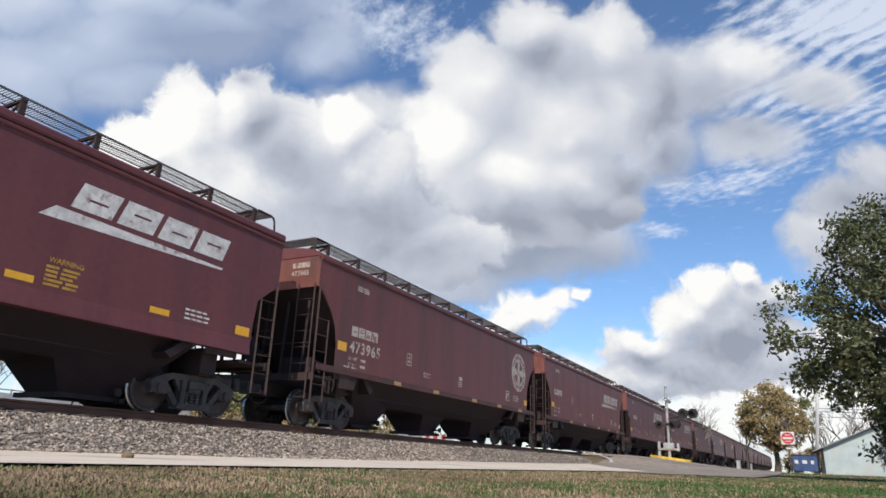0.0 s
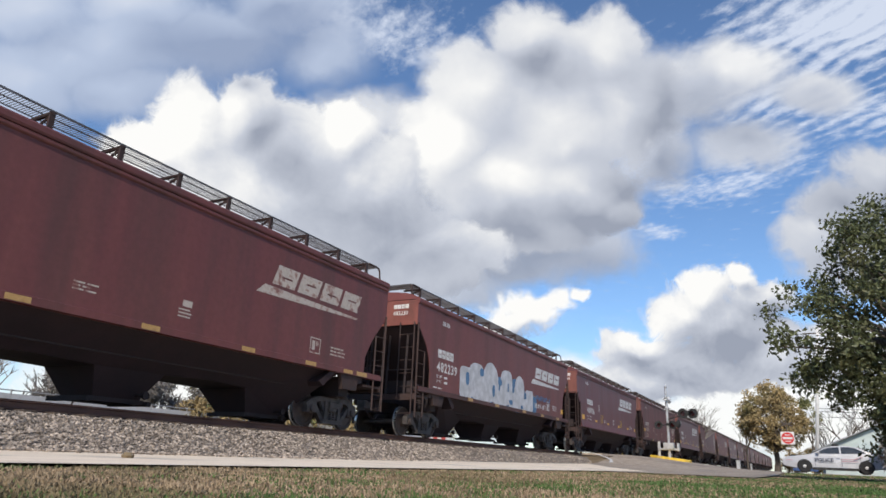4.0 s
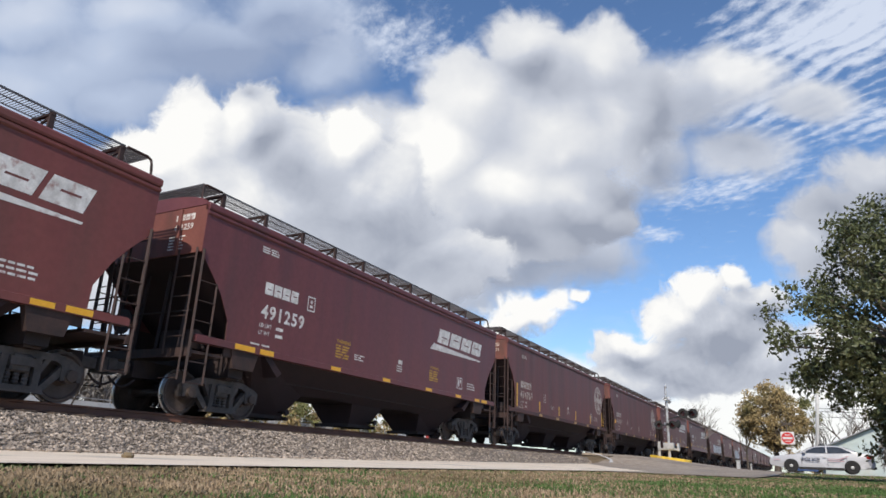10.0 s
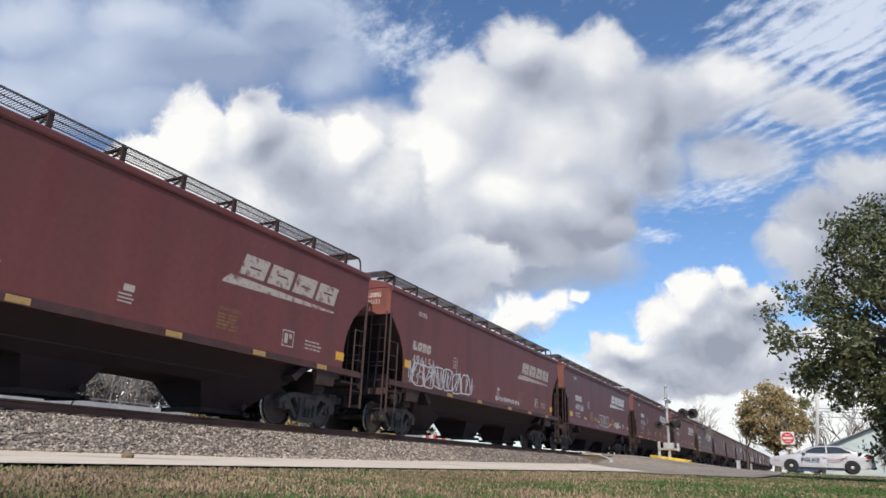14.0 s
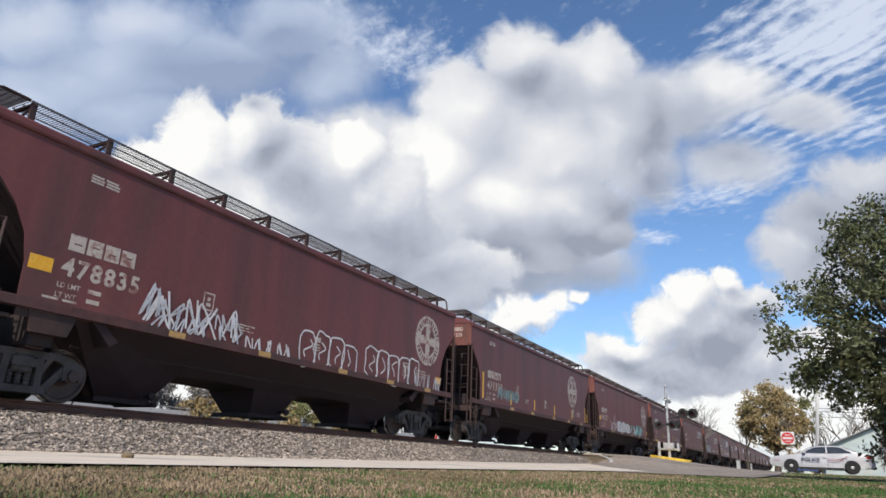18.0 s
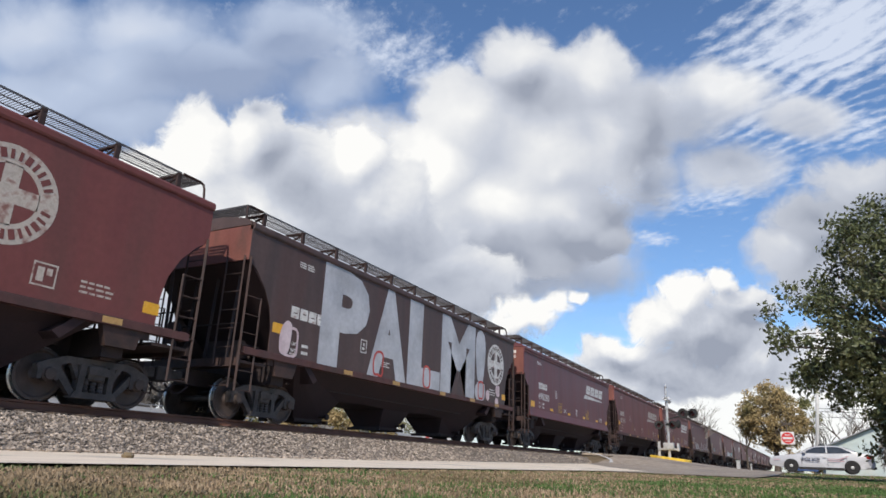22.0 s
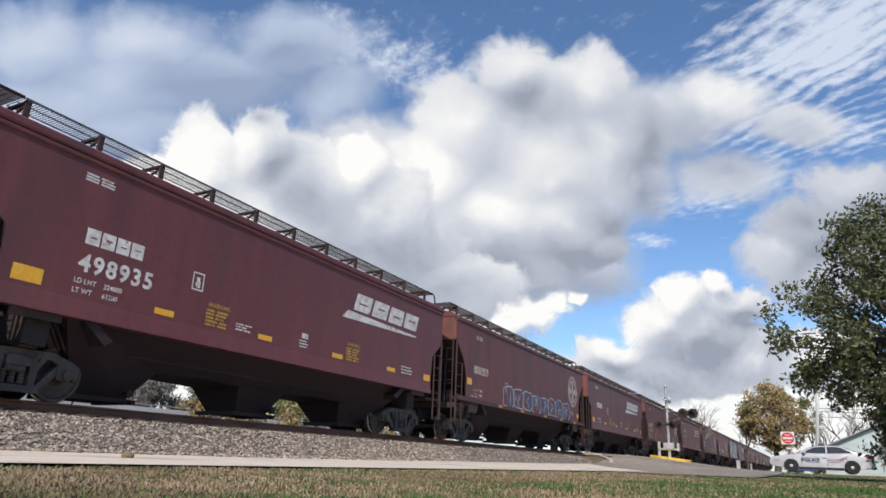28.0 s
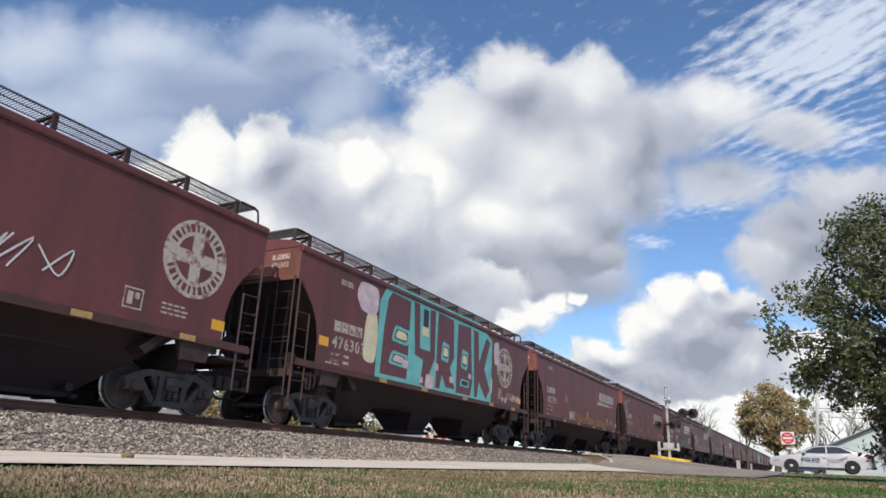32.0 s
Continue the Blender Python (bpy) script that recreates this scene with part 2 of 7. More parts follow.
CAR_BLUE = surf("dark slate lettering film", (0.05, 0.055, 0.075), (0.08, 0.085, 0.11), 4, 0.4, 0.0, 0.0, 30)
CAR_STRIPE = surf("grey and red stripe film", (0.34, 0.20, 0.22), (0.46, 0.30, 0.32), 4, 0.4, 0.0, 0.0, 30)
DARK_GLASS = surf("tinted car glass", (0.02, 0.024, 0.028), (0.035, 0.04, 0.045), 2, 0.08, 0.0, 0.0, 30, spec=0.8)
DARK_LENS = surf("unlit red lens", (0.05, 0.008, 0.008), (0.08, 0.012, 0.01), 5, 0.25, 0.0, 0.0, 30)
RED_LENS = surf("red lens", (0.30, 0.015, 0.012), (0.38, 0.02, 0.016), 5, 0.2, 0.0, 0.0, 30, spec=0.7)
CLEAR_LENS = surf("clear lamp lens", (0.55, 0.57, 0.6), (0.7, 0.72, 0.74), 5, 0.15, 0.0, 0.0, 30, spec=0.8)
SIGN_RED = surf("red sign sheeting", (0.48, 0.022, 0.022), (0.58, 0.035, 0.03), 5, 0.5, 0.0, 0.0, 30)
SIGN_WHITE = surf("white sign sheeting", (0.56, 0.55, 0.53), (0.64, 0.63, 0.61), 5, 0.5, 0.0, 0.0, 30)
CURB_YELLOW = surf("yellow painted kerb", (0.62, 0.40, 0.03), (0.74, 0.50, 0.06), 3, 0.7, 0.0, 0.2, 30, (0.36, 0.26, 0.10), 2, (0.52, 0.7))
DUMPSTER = surf("blue dumpster paint", (0.035, 0.07, 0.17), (0.055, 0.10, 0.23), 2, 0.55, 0.1, 0.1, 20, (0.06, 0.06, 0.08), 2, (0.55, 0.75))
WALL_MINT = surf("pale mint painted siding", (0.40, 0.47, 0.46), (0.48, 0.55, 0.53), 1.5, 0.7, 0.0, 0.1, 20, (0.45, 0.47, 0.43), 0.6, (0.5, 0.75))
ROOF_GREY = surf("grey metal roofing", (0.25, 0.25, 0.25), (0.36, 0.36, 0.36), 2, 0.5, 0.4, 0.1, 20)
POLE_PALE = surf("pale concrete pole", (0.58, 0.56, 0.53), (0.68, 0.66, 0.63), 2, 0.8, 0.0, 0.1, 30)
BRICK_RED = surf("faded red barrier paint", (0.42, 0.06, 0.05), (0.52, 0.09, 0.07), 4, 0.6, 0.0, 0.1, 30)
TEAL = surf("teal spray paint", (0.12, 0.42, 0.40), (0.19, 0.52, 0.49), 2, 0.6, 0.0, 0.0, 15)
TEAL_DULL = surf("dusty grey-teal spray paint", (0.16, 0.30, 0.30), (0.26, 0.40, 0.39), 2, 0.6, 0.0, 0.0, 15)
CREAM = surf("cream spray paint", (0.62, 0.55, 0.36), (0.72, 0.64, 0.44), 3, 0.6, 0.0, 0.0, 15)
PINKISH = surf("pale pink spray paint", (0.52, 0.40, 0.42), (0.66, 0.54, 0.55), 3, 0.6, 0.0, 0.0, 15)
SILVER_FILL = surf("silver roller paint", (0.40, 0.40, 0.42), (0.52, 0.52, 0.54), 1.2, 0.5, 0.1, 0.0, 9, (0.33, 0.32, 0.33), 0.8, (0.5, 0.75))
DARK_FILL = surf("charcoal spray paint", (0.030, 0.026, 0.026), (0.050, 0.044, 0.043), 2, 0.6, 0.0, 0.0, 15)
BLUE_SPRAY = surf("dusty blue spray paint", (0.06, 0.14, 0.26), (0.10, 0.20, 0.34), 3, 0.6, 0.0, 0.0, 15)
WHITE_SPRAY = surf("white spray paint", (0.55, 0.53, 0.52), (0.70, 0.68, 0.67), 3, 0.6, 0.0, 0.0, 15)
# ---- ground, road, track ----
def ramp(v, a, b):
    t = min(1.0, max(0.0, (v - a) / (b - a)))
    return t * t * (3 - 2 * t)


def ground_z(x, y):
    """Height of the ground: flat lawn, a road that rises gently to the crossing, the crossing's ramp over the track."""
    z = 0.10 * ramp(y, 5, 30) * ramp(-x, 3.5, 9) + 0.16 * ramp(y, 26, 42)
    street = ramp(y, 34.0, 40.5) * (1 - ramp(y, 47.5, 52.0))
    z += street * (RAIL_Z - 0.03 - 0.26) * ramp(-x, 1.5, 10.0) * (1 - ramp(-x, 14.5, 24.0))
    return z


def sheet(name, xs, ys, height, material, label, category, lift=0.0):
    bm = bmesh.new()
    rows = [[bm.verts.new((x, y, height(x, y) + lift)) for x in xs] for y in ys]
    for a, b in zip(rows, rows[1:]):
        for i in range(len(xs) - 1):
            bm.faces.new((a[i], a[i + 1], b[i + 1], b[i]))
    ob = part(name, bm, material, smooth=True)
    return tagged(ob, label, category, kind="structure")


def spread(a, b, n):
    return [a + (b - a) * i / n for i in range(n + 1)]


FAR = [-4800, -2500, -1200, -600, -300, -150, -80]
xs = FAR + spread(-60, -26, 10) + spread(-24, 10, 50) + spread(12, 60, 12) + [-v for v in FAR[::-1]]
ys = FAR + spread(-60, -6, 12) + spread(-4, 60, 80) + spread(64, 120, 10) + [-v for v in FAR[::-1]][1:]
ground = sheet("ground", xs, ys, lambda x, y: ground_z(x, y) - 0.03, SOIL, "patchy dry and green lawn reaching to the horizon", "ground")

road = sheet("road", [-9.4, -8.2, -7.0, -5.8, -4.6, -3.9], spread(-300, -20, 14) + spread(-18, 31, 49), lambda x, y: ground_z(x, y), CONCRETE, "pale concrete lane beside the ballast", "road", 0.006)
for v in road.data.vertices:
    if v.co.y > 10:
        v.co.y = 10 + (v.co.y - 10) * (0.48 + 0.62 * (-3.9 - v.co.x) / 5.5)
        v.co.z = ground_z(v.co.x, v.co.y) + 0.006
turnout = sheet("turnout", spread(-9.4, -3.9, 6), spread(16, 39, 23), lambda x, y: ground_z(x, y), ASPHALT, "asphalt end of the lane at the crossing", "road", 0.002)
apron = sheet("apron", spread(-3.9, -0.9, 4), spread(15, 39, 24), lambda x, y: ground_z(x, y), ASPHALT, "dusty worn asphalt apron before the crossing", "road", 0.004)
street = sheet("street", spread(-40, 40, 80), [38.6, 39.6, 40.6, 41.6, 42.6, 43.6, 44.6, 45.6, 46.6, 47.6, 48.6, 49.8], lambda x, y: ground_z(x, y), ASPHALT, "worn grey asphalt street climbing over the crossing", "road", 0.012)


def bank(name, y0, y1):
    """Ballast bank in cross-section, extruded along the straight track."""
    bm = bmesh.new()
    base = RAIL_Z - 0.25
    outline = [(-9.0, -0.05), (-10.75, base), (TRACK_X, base + 0.015), (2 * TRACK_X + 10.75, base), (2 * TRACK_X + 9.0, -0.05)]
    stations = spread(y0, -20, 40) + spread(-18, 60, 78) + spread(64, y1, 30)
    rows = [[bm.verts.new((x + 0.05 * noise.noise((x, y * 0.7, 1)), y, z + (0.03 * noise.noise((x * 2, y * 0.9, 3)) if i in (1, 2, 3) else 0))) for i, (x, z) in enumerate(outline)] for y in stations]
    for a, b in zip(rows, rows[1:]):
        for i in range(len(outline) - 1):
            bm.faces.new((a[i + 1], a[i], b[i], b[i + 1]))
    return tagged(part(name, bm, BALLAST), "bank of grey crushed-stone ballast under the track", "ballast", kind="structure")


bank("ballast_bank", -700, 295)


def bend_strip(name, half, z, material, label):
    """The part of the track bed beyond the straight."""
    bm = bmesh.new()
    prev = None
    for i in range(61):
        s = BEND_Y + i * 12.0
        m = track_pose(s)
        a, b = (bm.verts.new(m @ Vector((k * half, 0, z - RAIL_Z))) for k in (-1, 1))
        if prev:
            bm.faces.new((prev[0], prev[1], b, a))
        prev = (a, b)
    return tagged(part(name, bm, material), label, "track", kind="structure")


def track_pose(s):
    """Place and heading on the track at s metres; it bends to the far side beyond BEND_Y."""
    if s <= BEND_Y:
        return pose(TRACK_X, s, RAIL_Z)
    a = min((s - BEND_Y) / BEND_R, BEND_ANGLE)
    x, y = TRACK_X - BEND_R * (1 - math.cos(a)), BEND_Y + BEND_R * math.sin(a)
    rest = s - BEND_Y - a * BEND_R
    return pose(x - math.sin(a) * rest, y + math.cos(a) * rest, RAIL_Z, 0, 0, math.degrees(a))


bend_strip("ballast_bend", 2.0, RAIL_Z - 0.2, BALLAST, "bank of grey ballast round the bend")

RAIL_OUTLINE = [(-0.07, -0.17), (0.07, -0.17), (0.07, -0.155), (0.015, -0.135), (0.012, -0.05), (0.036, -0.035), (0.036, -0.004), (0.028, 0.0), (-0.028, 0.0), (-0.036, -0.004), (-0.036, -0.035), (-0.012, -0.05), (-0.015, -0.135), (-0.07, -0.155)]


def rail(x):
    bm = bmesh.new()
    prism(bm, [(x + a, RAIL_Z + b) for a, b in RAIL_OUTLINE], "Y", -700, BEND_Y)
    for f in bm.faces:
        if f.normal.z > 0.9 and f.calc_center_median().z > RAIL_Z - 0.003:
            f.material_index = 1
    ob = part("rail", bm, [RAIL, RAILTOP])
    tagged(ob, "rusty steel rail with a polished head", "rail", "rails of the track", kind="structure")


rail(TRACK_X + 0.754)
rail(TRACK_X - 0.754)


# ---- grain hopper cars ----
def on_side(y, z, x=1.604):
    """Takes a flat drawing (x along, y up) onto the car's side."""
    return Matrix(((0, 0, 1, x), (1, 0, 0, y), (0, 1, 0, z), (0, 0, 0, 1)))


def on_end(x, z, y):
    """Takes a flat drawing onto the car's rear end, seen from behind."""
    return Matrix(((1, 0, 0, x), (0, 0, -1, y), (0, 1, 0, z), (0, 0, 0, 1)))


def flat(bm, m, outline):
    bm.faces.new([bm.verts.new(m @ Vector((a, b, 0))) for a, b in outline])


def bars(bm, m, rows, width, height, gap, seed, words=3):
    """Unreadable small print: rows of short bars."""
    rnd = random.Random(seed)
    for r in range(rows):
        a = 0.0
        for w in range(words):
            b = a + width / words * rnd.uniform(0.55, 0.9)
            flat(bm, m, [(a, -r * gap), (b, -r * gap), (b, -r * gap + height), (a, -r * gap + height)])
            a = b + width / words * 0.16


def truck_parts(car, y, seed):
    """A two-axle cast truck: bolster with side frames, springs and wheelsets."""
    if "truck" not in TRUCK:
        bm = bmesh.new()
        box(bm, -1.12, 1.12, -0.17, 0.17, 0.42, 0.72)
        box(bm, -0.35, 0.35, -0.28, 0.28, 0.60, 0.78)
        bevelled(bm, 0.03)
        me = bpy.data.meshes.new("truck")
        bm.to_mesh(me)
        me.materials.append(CAST)
        TRUCK["truck"] = me
        bm = bmesh.new()
        prism(bm, [(-1.10, 0.50), (-1.12, 0.60), (-0.98, 0.68), (-0.62, 0.80), (0.62, 0.80), (0.98, 0.68), (1.12, 0.60), (1.10, 0.50), (0.84, 0.56), (0.58, 0.68), (-0.58, 0.68), (-0.84, 0.56)], "X", 0.94, 1.08)
        for k in (-1, 1):
            prism(bm, [(k * 0.88, 0.60), (k * 0.70, 0.60), (k * 0.30, 0.13), (k * 0.44, 0.13)], "X", 0.95, 1.07)
            prism(bm, [(k * 0.22, 0.69), (k * 0.34, 0.69), (k * 0.36, 0.20), (k * 0.24, 0.20)], "X", 0.93, 1.10)
            prism(bm, [(k * 0.70, 0.62), (k * 1.10, 0.60), (k * 1.09, 0.36), (k * 1.02, 0.36), (k * 1.00, 0.54), (k * 0.80, 0.54), (k * 0.78, 0.36), (k * 0.71, 0.36)], "X", 0.92, 1.09)
            prism(bm, [(k * 0.40, 0.69), (k * 0.52, 0.69), (k * 0.36, 0.42), (k * 0.34, 0.48)], "X", 0.96, 1.06)
        prism(bm, [(-0.46, 0.10), (0.46, 0.10), (0.40, 0.21), (-0.40, 0.21)], "X", 0.92, 1.13)
        prism(bm, [(-0.20, 0.52), (0.20, 0.52), (0.22, 0.66), (-0.22, 0.66)], "X", 0.96, 1.16)
        me = bpy.data.meshes.new("side_frame")
        bm.to_mesh(me)
        me.materials.append(CAST)
        TRUCK["frame"] = me
        bm = bmesh.new()
        for yy in (-0.15, 0.0, 0.15):
            lathe(bm, [(0.22 + 0.03 * i, 0.062 if i % 2 else 0.045) for i in range(9)], "Z", 10, (1.02, yy, 0))
        me = bpy.data.meshes.new("spring")
        bm.to_mesh(me)
        me.materials.append(CAST)
        TRUCK["spring"] = me
        bm = bmesh.new()
        for k in (-1, 1):
            prof = [(0.660, 0.10), (0.690, 0.14), (0.700, 0.36), (0.680, 0.40), (0.680, 0.485), (0.712, 0.485), (0.722, 0.457), (0.810, 0.452), (0.815, 0.40), (0.785, 0.37), (0.770, 0.17), (0.800, 0.13), (0.83, 0.10)]
            lathe(bm, [(k * a, r) for a, r in prof], "X", 28)
            lathe(bm, [(k * a, r) for a, r in ((0.83, 0.075), (0.92, 0.085), (0.93, 0.13), (1.08, 0.13), (1.10, 0.10), (1.15, 0.10), (1.155, 0.05))], "X", 14)
        tube(bm, (-0.7, 0, 0), (0.7, 0, 0), 0.08, seg=10)
        bmesh.ops.recalc_face_normals(bm, faces=bm.faces[:])
        for f in bm.faces:
            c = f.calc_center_median()
            r = math.hypot(c.y, c.z)
            if r > 0.435 and abs(c.x) > 0.70:
                f.material_index = 1
        me = bpy.data.meshes.new("wheelset")
        bm.to_mesh(me)
        me.materials.append(WHEEL)
        me.materials.append(TREAD)
        TRUCK["wheels"] = me
        bm = bmesh.new()
        for k in (-1, 1):
            box(bm, -0.85, 0.85, k * 0.37 - 0.05, k * 0.37 + 0.05, 0.30, 0.42)
            for sx in (-0.75, 0.75):
                box(bm, sx - 0.05, sx + 0.05, k * 0.40 - 0.04, k * 0.40 + 0.04, 0.22, 0.62)
        me = bpy.data.meshes.new("brake_beam")
        bm.to_mesh(me)
        me.materials.append(GRIME)
        TRUCK["brake"] = me
    truck = new("truck", TRUCK["truck"])
    truck.parent = car
    truck.location = (0, y, 0)
    for name, key, m in (("side_frame", "frame", Matrix()), ("side_frame", "frame", pose(0, 0, 0, 0, 0, 180)), ("spring", "spring", Matrix()), ("spring", "spring", pose(0, 0, 0, 0, 0, 180)), ("brake_beam", "brake", Matrix())):
        o = new(name, TRUCK[key])
        o.parent = truck
        o.matrix_basis = m
    for k in (-0.89, 0.89):
        o = new("wheelset", TRUCK["wheels"])
        o.parent = truck
        o.location = (0, k, 0.457)
    return truck


TRUCK = {}
STYLE = {
    # half length, side's end cut (distance from the end, height), sill heights
    "wedge": (7.70, [(0.0, 4.36), (0.0, 3.12), (0.22, 2.95), (0.62, 2.62), (0.68, 2.10), (0.70, 1.40)], (1.37, 1.70)),
    "round": (8.12, [(0.0, 4.36), (0.0, 3.52), (0.28, 3.34), (0.62, 2.98), (0.86, 2.55), (0.96, 2.10), (0.98, 1.40)], (1.38, 1.55)),
    "slope": (7.80, [(0.0, 4.36), (0.0, 3.30), (0.08, 3.20), (0.40, 2.86), (0.70, 2.50), (0.98, 2.0), (1.0, 1.44)], (1.42, 1.58)),
}


def hopper(style, paint):
    """One covered hopper car on its trucks, origin on the rail at its middle, front to +y."""
    half, cut, sill = STYLE[style]
    body, end = PAINT[paint], END_PAINT[paint]
    car = thing("hopper_car", Matrix(), "", "rail car")
    # sides
    outline = [(half - d, z) for d, z in cut] + [(-half + d, z) for d, z in reversed(cut)]
    for k in (1, -1):
        bm = bmesh.new()
        prism(bm, outline, "X", k * 1.585, k * 1.60)
        part("side_sheet", bm, body, car)
    # top chord along the eave
    for k in (1, -1):
        bm = bmesh.new()
        prism(bm, [(k * 1.52, 4.25), (k * 1.635, 4.25), (k * 1.655, 4.29), (k * 1.655, 4.38), (k * 1.60, 4.43), (k * 1.52, 4.43)], "Y", -half, half)
        part("top_chord", bm, body, car)
        if style != "round":
            bm = bmesh.new()
            prism(bm, [(k * 1.58, 4.13), (k * 1.625, 4.15), (k * 1.645, 4.17), (k * 1.645, 4.215), (k * 1.61, 4.235), (k * 1.58, 4.235)], "Y", -half, half)
            part("chord_rib", bm, body, car)
        bm = bmesh.new()
        z0, z1 = sill
        lip = 0.03 if style == "wedge" else z1 - z0 - 0.03
        reach = half - (0.72 if style == "wedge" else 0.16)
        prism(bm, [(k * 1.45, z0), (k * 1.65, z0), (k * 1.65, z0 + lip), (k * 1.606, z1 - 0.02), (k * 1.60, z1), (k * 1.56, z1), (k * 1.56, z0 + 0.03), (k * 1.45, z0 + 0.03)], "Y", -reach, reach)
        part("side_sill", bm, SILL if style == "round" else body, car)
    # roof
    bm = bmesh.new()
    arc = [(1.58 * math.cos(a), 4.38 + 0.32 * math.sin(a)) for a in [math.pi * i / 12 for i in range(13)]]
    prism(bm, arc, "Y", -half, half)
    part("roof", bm, body, car)
    bm = bmesh.new()
    box(bm, -0.32, 0.32, -half + 1.2, half - 1.2, 4.76, 4.84)
    for i in range(8):
        y = -half + 2.0 + i * (2 * half - 4.0) / 7
        box(bm, -0.40, 0.40, y - 0.06, y + 0.06, 4.74, 4.90)
    part("trough_hatch", bm, end, car)
    # ends
    for k in (1, -1):
        bm = bmesh.new()
        zlow = cut[1][1]
        box(bm, -1.585, 1.585, min(k * half, k * (half - 0.03)), max(k * half, k * (half - 0.03)), zlow, 4.36)
        for x in (-0.8, 0.8) if style != "round" else ():
            box(bm, x - 0.05, x + 0.05, min(k * half, k * (half + 0.05)), max(k * half, k * (half + 0.05)), zlow, 4.34)
        part("end_sheet", bm, end, car)
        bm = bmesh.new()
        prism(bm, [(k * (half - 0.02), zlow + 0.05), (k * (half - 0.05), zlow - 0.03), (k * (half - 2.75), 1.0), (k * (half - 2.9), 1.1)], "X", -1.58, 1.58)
        part("slope_sheet", bm, BAY_SHADED, car)
        # platform with its shear plate, bolster and draft sill
        bm = bmesh.new()
        box(bm, -1.58, 1.58, min(k * (half - 0.12), k * (half - 0.95)), max(k * (half - 0.12), k * (half - 0.95)), 1.18, 1.24)
        box(bm, -1.60, 1.60, min(k * (half - 0.02), k * (half - 0.14)), max(k * (half - 0.02), k * (half - 0.14)), 1.10, 1.28)
        box(bm, -1.30, 1.30, min(k * (half - 1.45), k * (half - 1.75)), max(k * (half - 1.45), k * (half - 1.75)), 0.80, 1.15)
        part("end_platform", bm, LADDER, car)
        for sx in (1, -1):
            bm = bmesh.new()
            zt = cut[-2][1] - 0.02
            box(bm, sx * 1.55 - 0.02, sx * 1.55 + 0.02, min(k * (half - 1.02), k * (half - 1.9)), max(k * (half - 1.02), k * (half - 1.9)), 1.24, zt)
            part("shear_panel", bm, LADDER, car)
        bm = bmesh.new()
        box(bm, -0.17, 0.17, min(k * (half - 2.2), k * (half + 0.05)), max(k * (half - 2.2), k * (half + 0.05)), 0.70, 1.05)
        part("draft_sill", bm, GRIME, car)
        bm = bmesh.new()
        box(bm, -1.40, 1.40, min(k * (half - 1.40), k * (half - 1.82)), max(k * (half - 1.40), k * (half - 1.82)), 0.84, 1.36)
        box(bm, -0.45, 0.45, min(k * (half - 1.82), k * (half - 3.0)), max(k * (half - 1.82), k * (half - 3.0)), 0.82, 1.30)
        part("body_bolster", bm, GRIME, car)
        for sx in (1, -1) if style != "wedge" else ():
            # jacking pad: a webbed bracket under the sill
            bm = bmesh.new()
            pad = [(k * (half - 1.30), 1.02), (k * (half - 1.92), 1.02), (k * (half - 2.05), sill[0] + 0.02), (k * (half - 1.20), sill[0] + 0.02)]
            prism(bm, pad if k > 0 else pad[::-1], "X", sx * 1.46, sx * 1.60)
            part("jacking_pad", bm, LADDER, car)
        bm = bmesh.new()
        box(bm, -0.09, 0.09, min(k * (half + 0.05), k * (half + 0.42)), max(k * (half + 0.05), k * (half + 0.42)), 0.76, 0.98)
        box(bm, -0.16, 0.16, min(k * (half + 0.42), k * (half + 0.62)), max(k * (half + 0.42), k * (half + 0.62)), 0.70, 1.02)
        bevelled(bm, 0.02)
        part("coupler", bm, CAST, car)
        bm = bmesh.new()
        sweep(bm, [(0.35, k * (half + 0.1 + 0.62 * i / 8), 0.78 - 0.32 * math.sin(math.pi * (0.15 + 0.7 * i / 8))) for i in range(9)], 0.025)
        part("air_hose", bm, GRIME, car)
        # ladders: on the side and on the end, at the corner
        for sx in (1, -1):
            bm = bmesh.new()
            ys = (k * (half - 0.04), k * (half - 0.52))
            tall = cut[1][1] + 0.06
            tube(bm, (sx * 1.62, ys[0], 0.55), (sx * 1.62, ys[0], tall), 0.035, seg=4)
            tube(bm, (sx * 1.62, ys[1], 0.55), (sx * 1.62, ys[1], 2.70), 0.028, seg=4)
            for i in range(6):
                z = 0.58 + 0.42 * i
                tube(bm, (sx * 1.63, ys[0], z), (sx * 1.63, ys[1], z), 0.014, seg=5)
            part("side_ladder", bm, LADDER, car)
            bm = bmesh.new()
            yy = k * (half + 0.06)
            for x in (1.52, 0.98):
                tube(bm, (sx * x, yy, 0.62 if x > 1.2 else 1.15), (sx * x, yy, cut[1][1] + 0.08), 0.026, seg=4)
            for i in range(int((cut[1][1] - 0.6) / 0.42) + 1):
                z = 0.66 + 0.42 * i
                tube(bm, (sx * 1.52, yy, z), (sx * 0.98, yy, z), 0.014, seg=5)
            part("end_ladder", bm, LADDER, car)
        # slope sheet braces and the grab rail over the platform
        bm = bmesh.new()
        for x in (-1.05, -0.35, 0.35, 1.05):
            tube(bm, (x, k * (half - 0.25), 1.2), (x, k * (half - 0.35), zlow), 0.045, seg=4)
        tube(bm, (-1.5, k * (half - 0.05), 2.05), (1.5, k * (half - 0.05), 2.05), 0.018, seg=5)
        part("end_brace", bm, GRIME, car)
    bm = bmesh.new()
    lathe(bm, [(-0.35, 0.15), (-0.33, 0.2), (0.33, 0.2), (0.35, 0.15)], "X", 14, (0.7, -half + 0.75, 1.55))
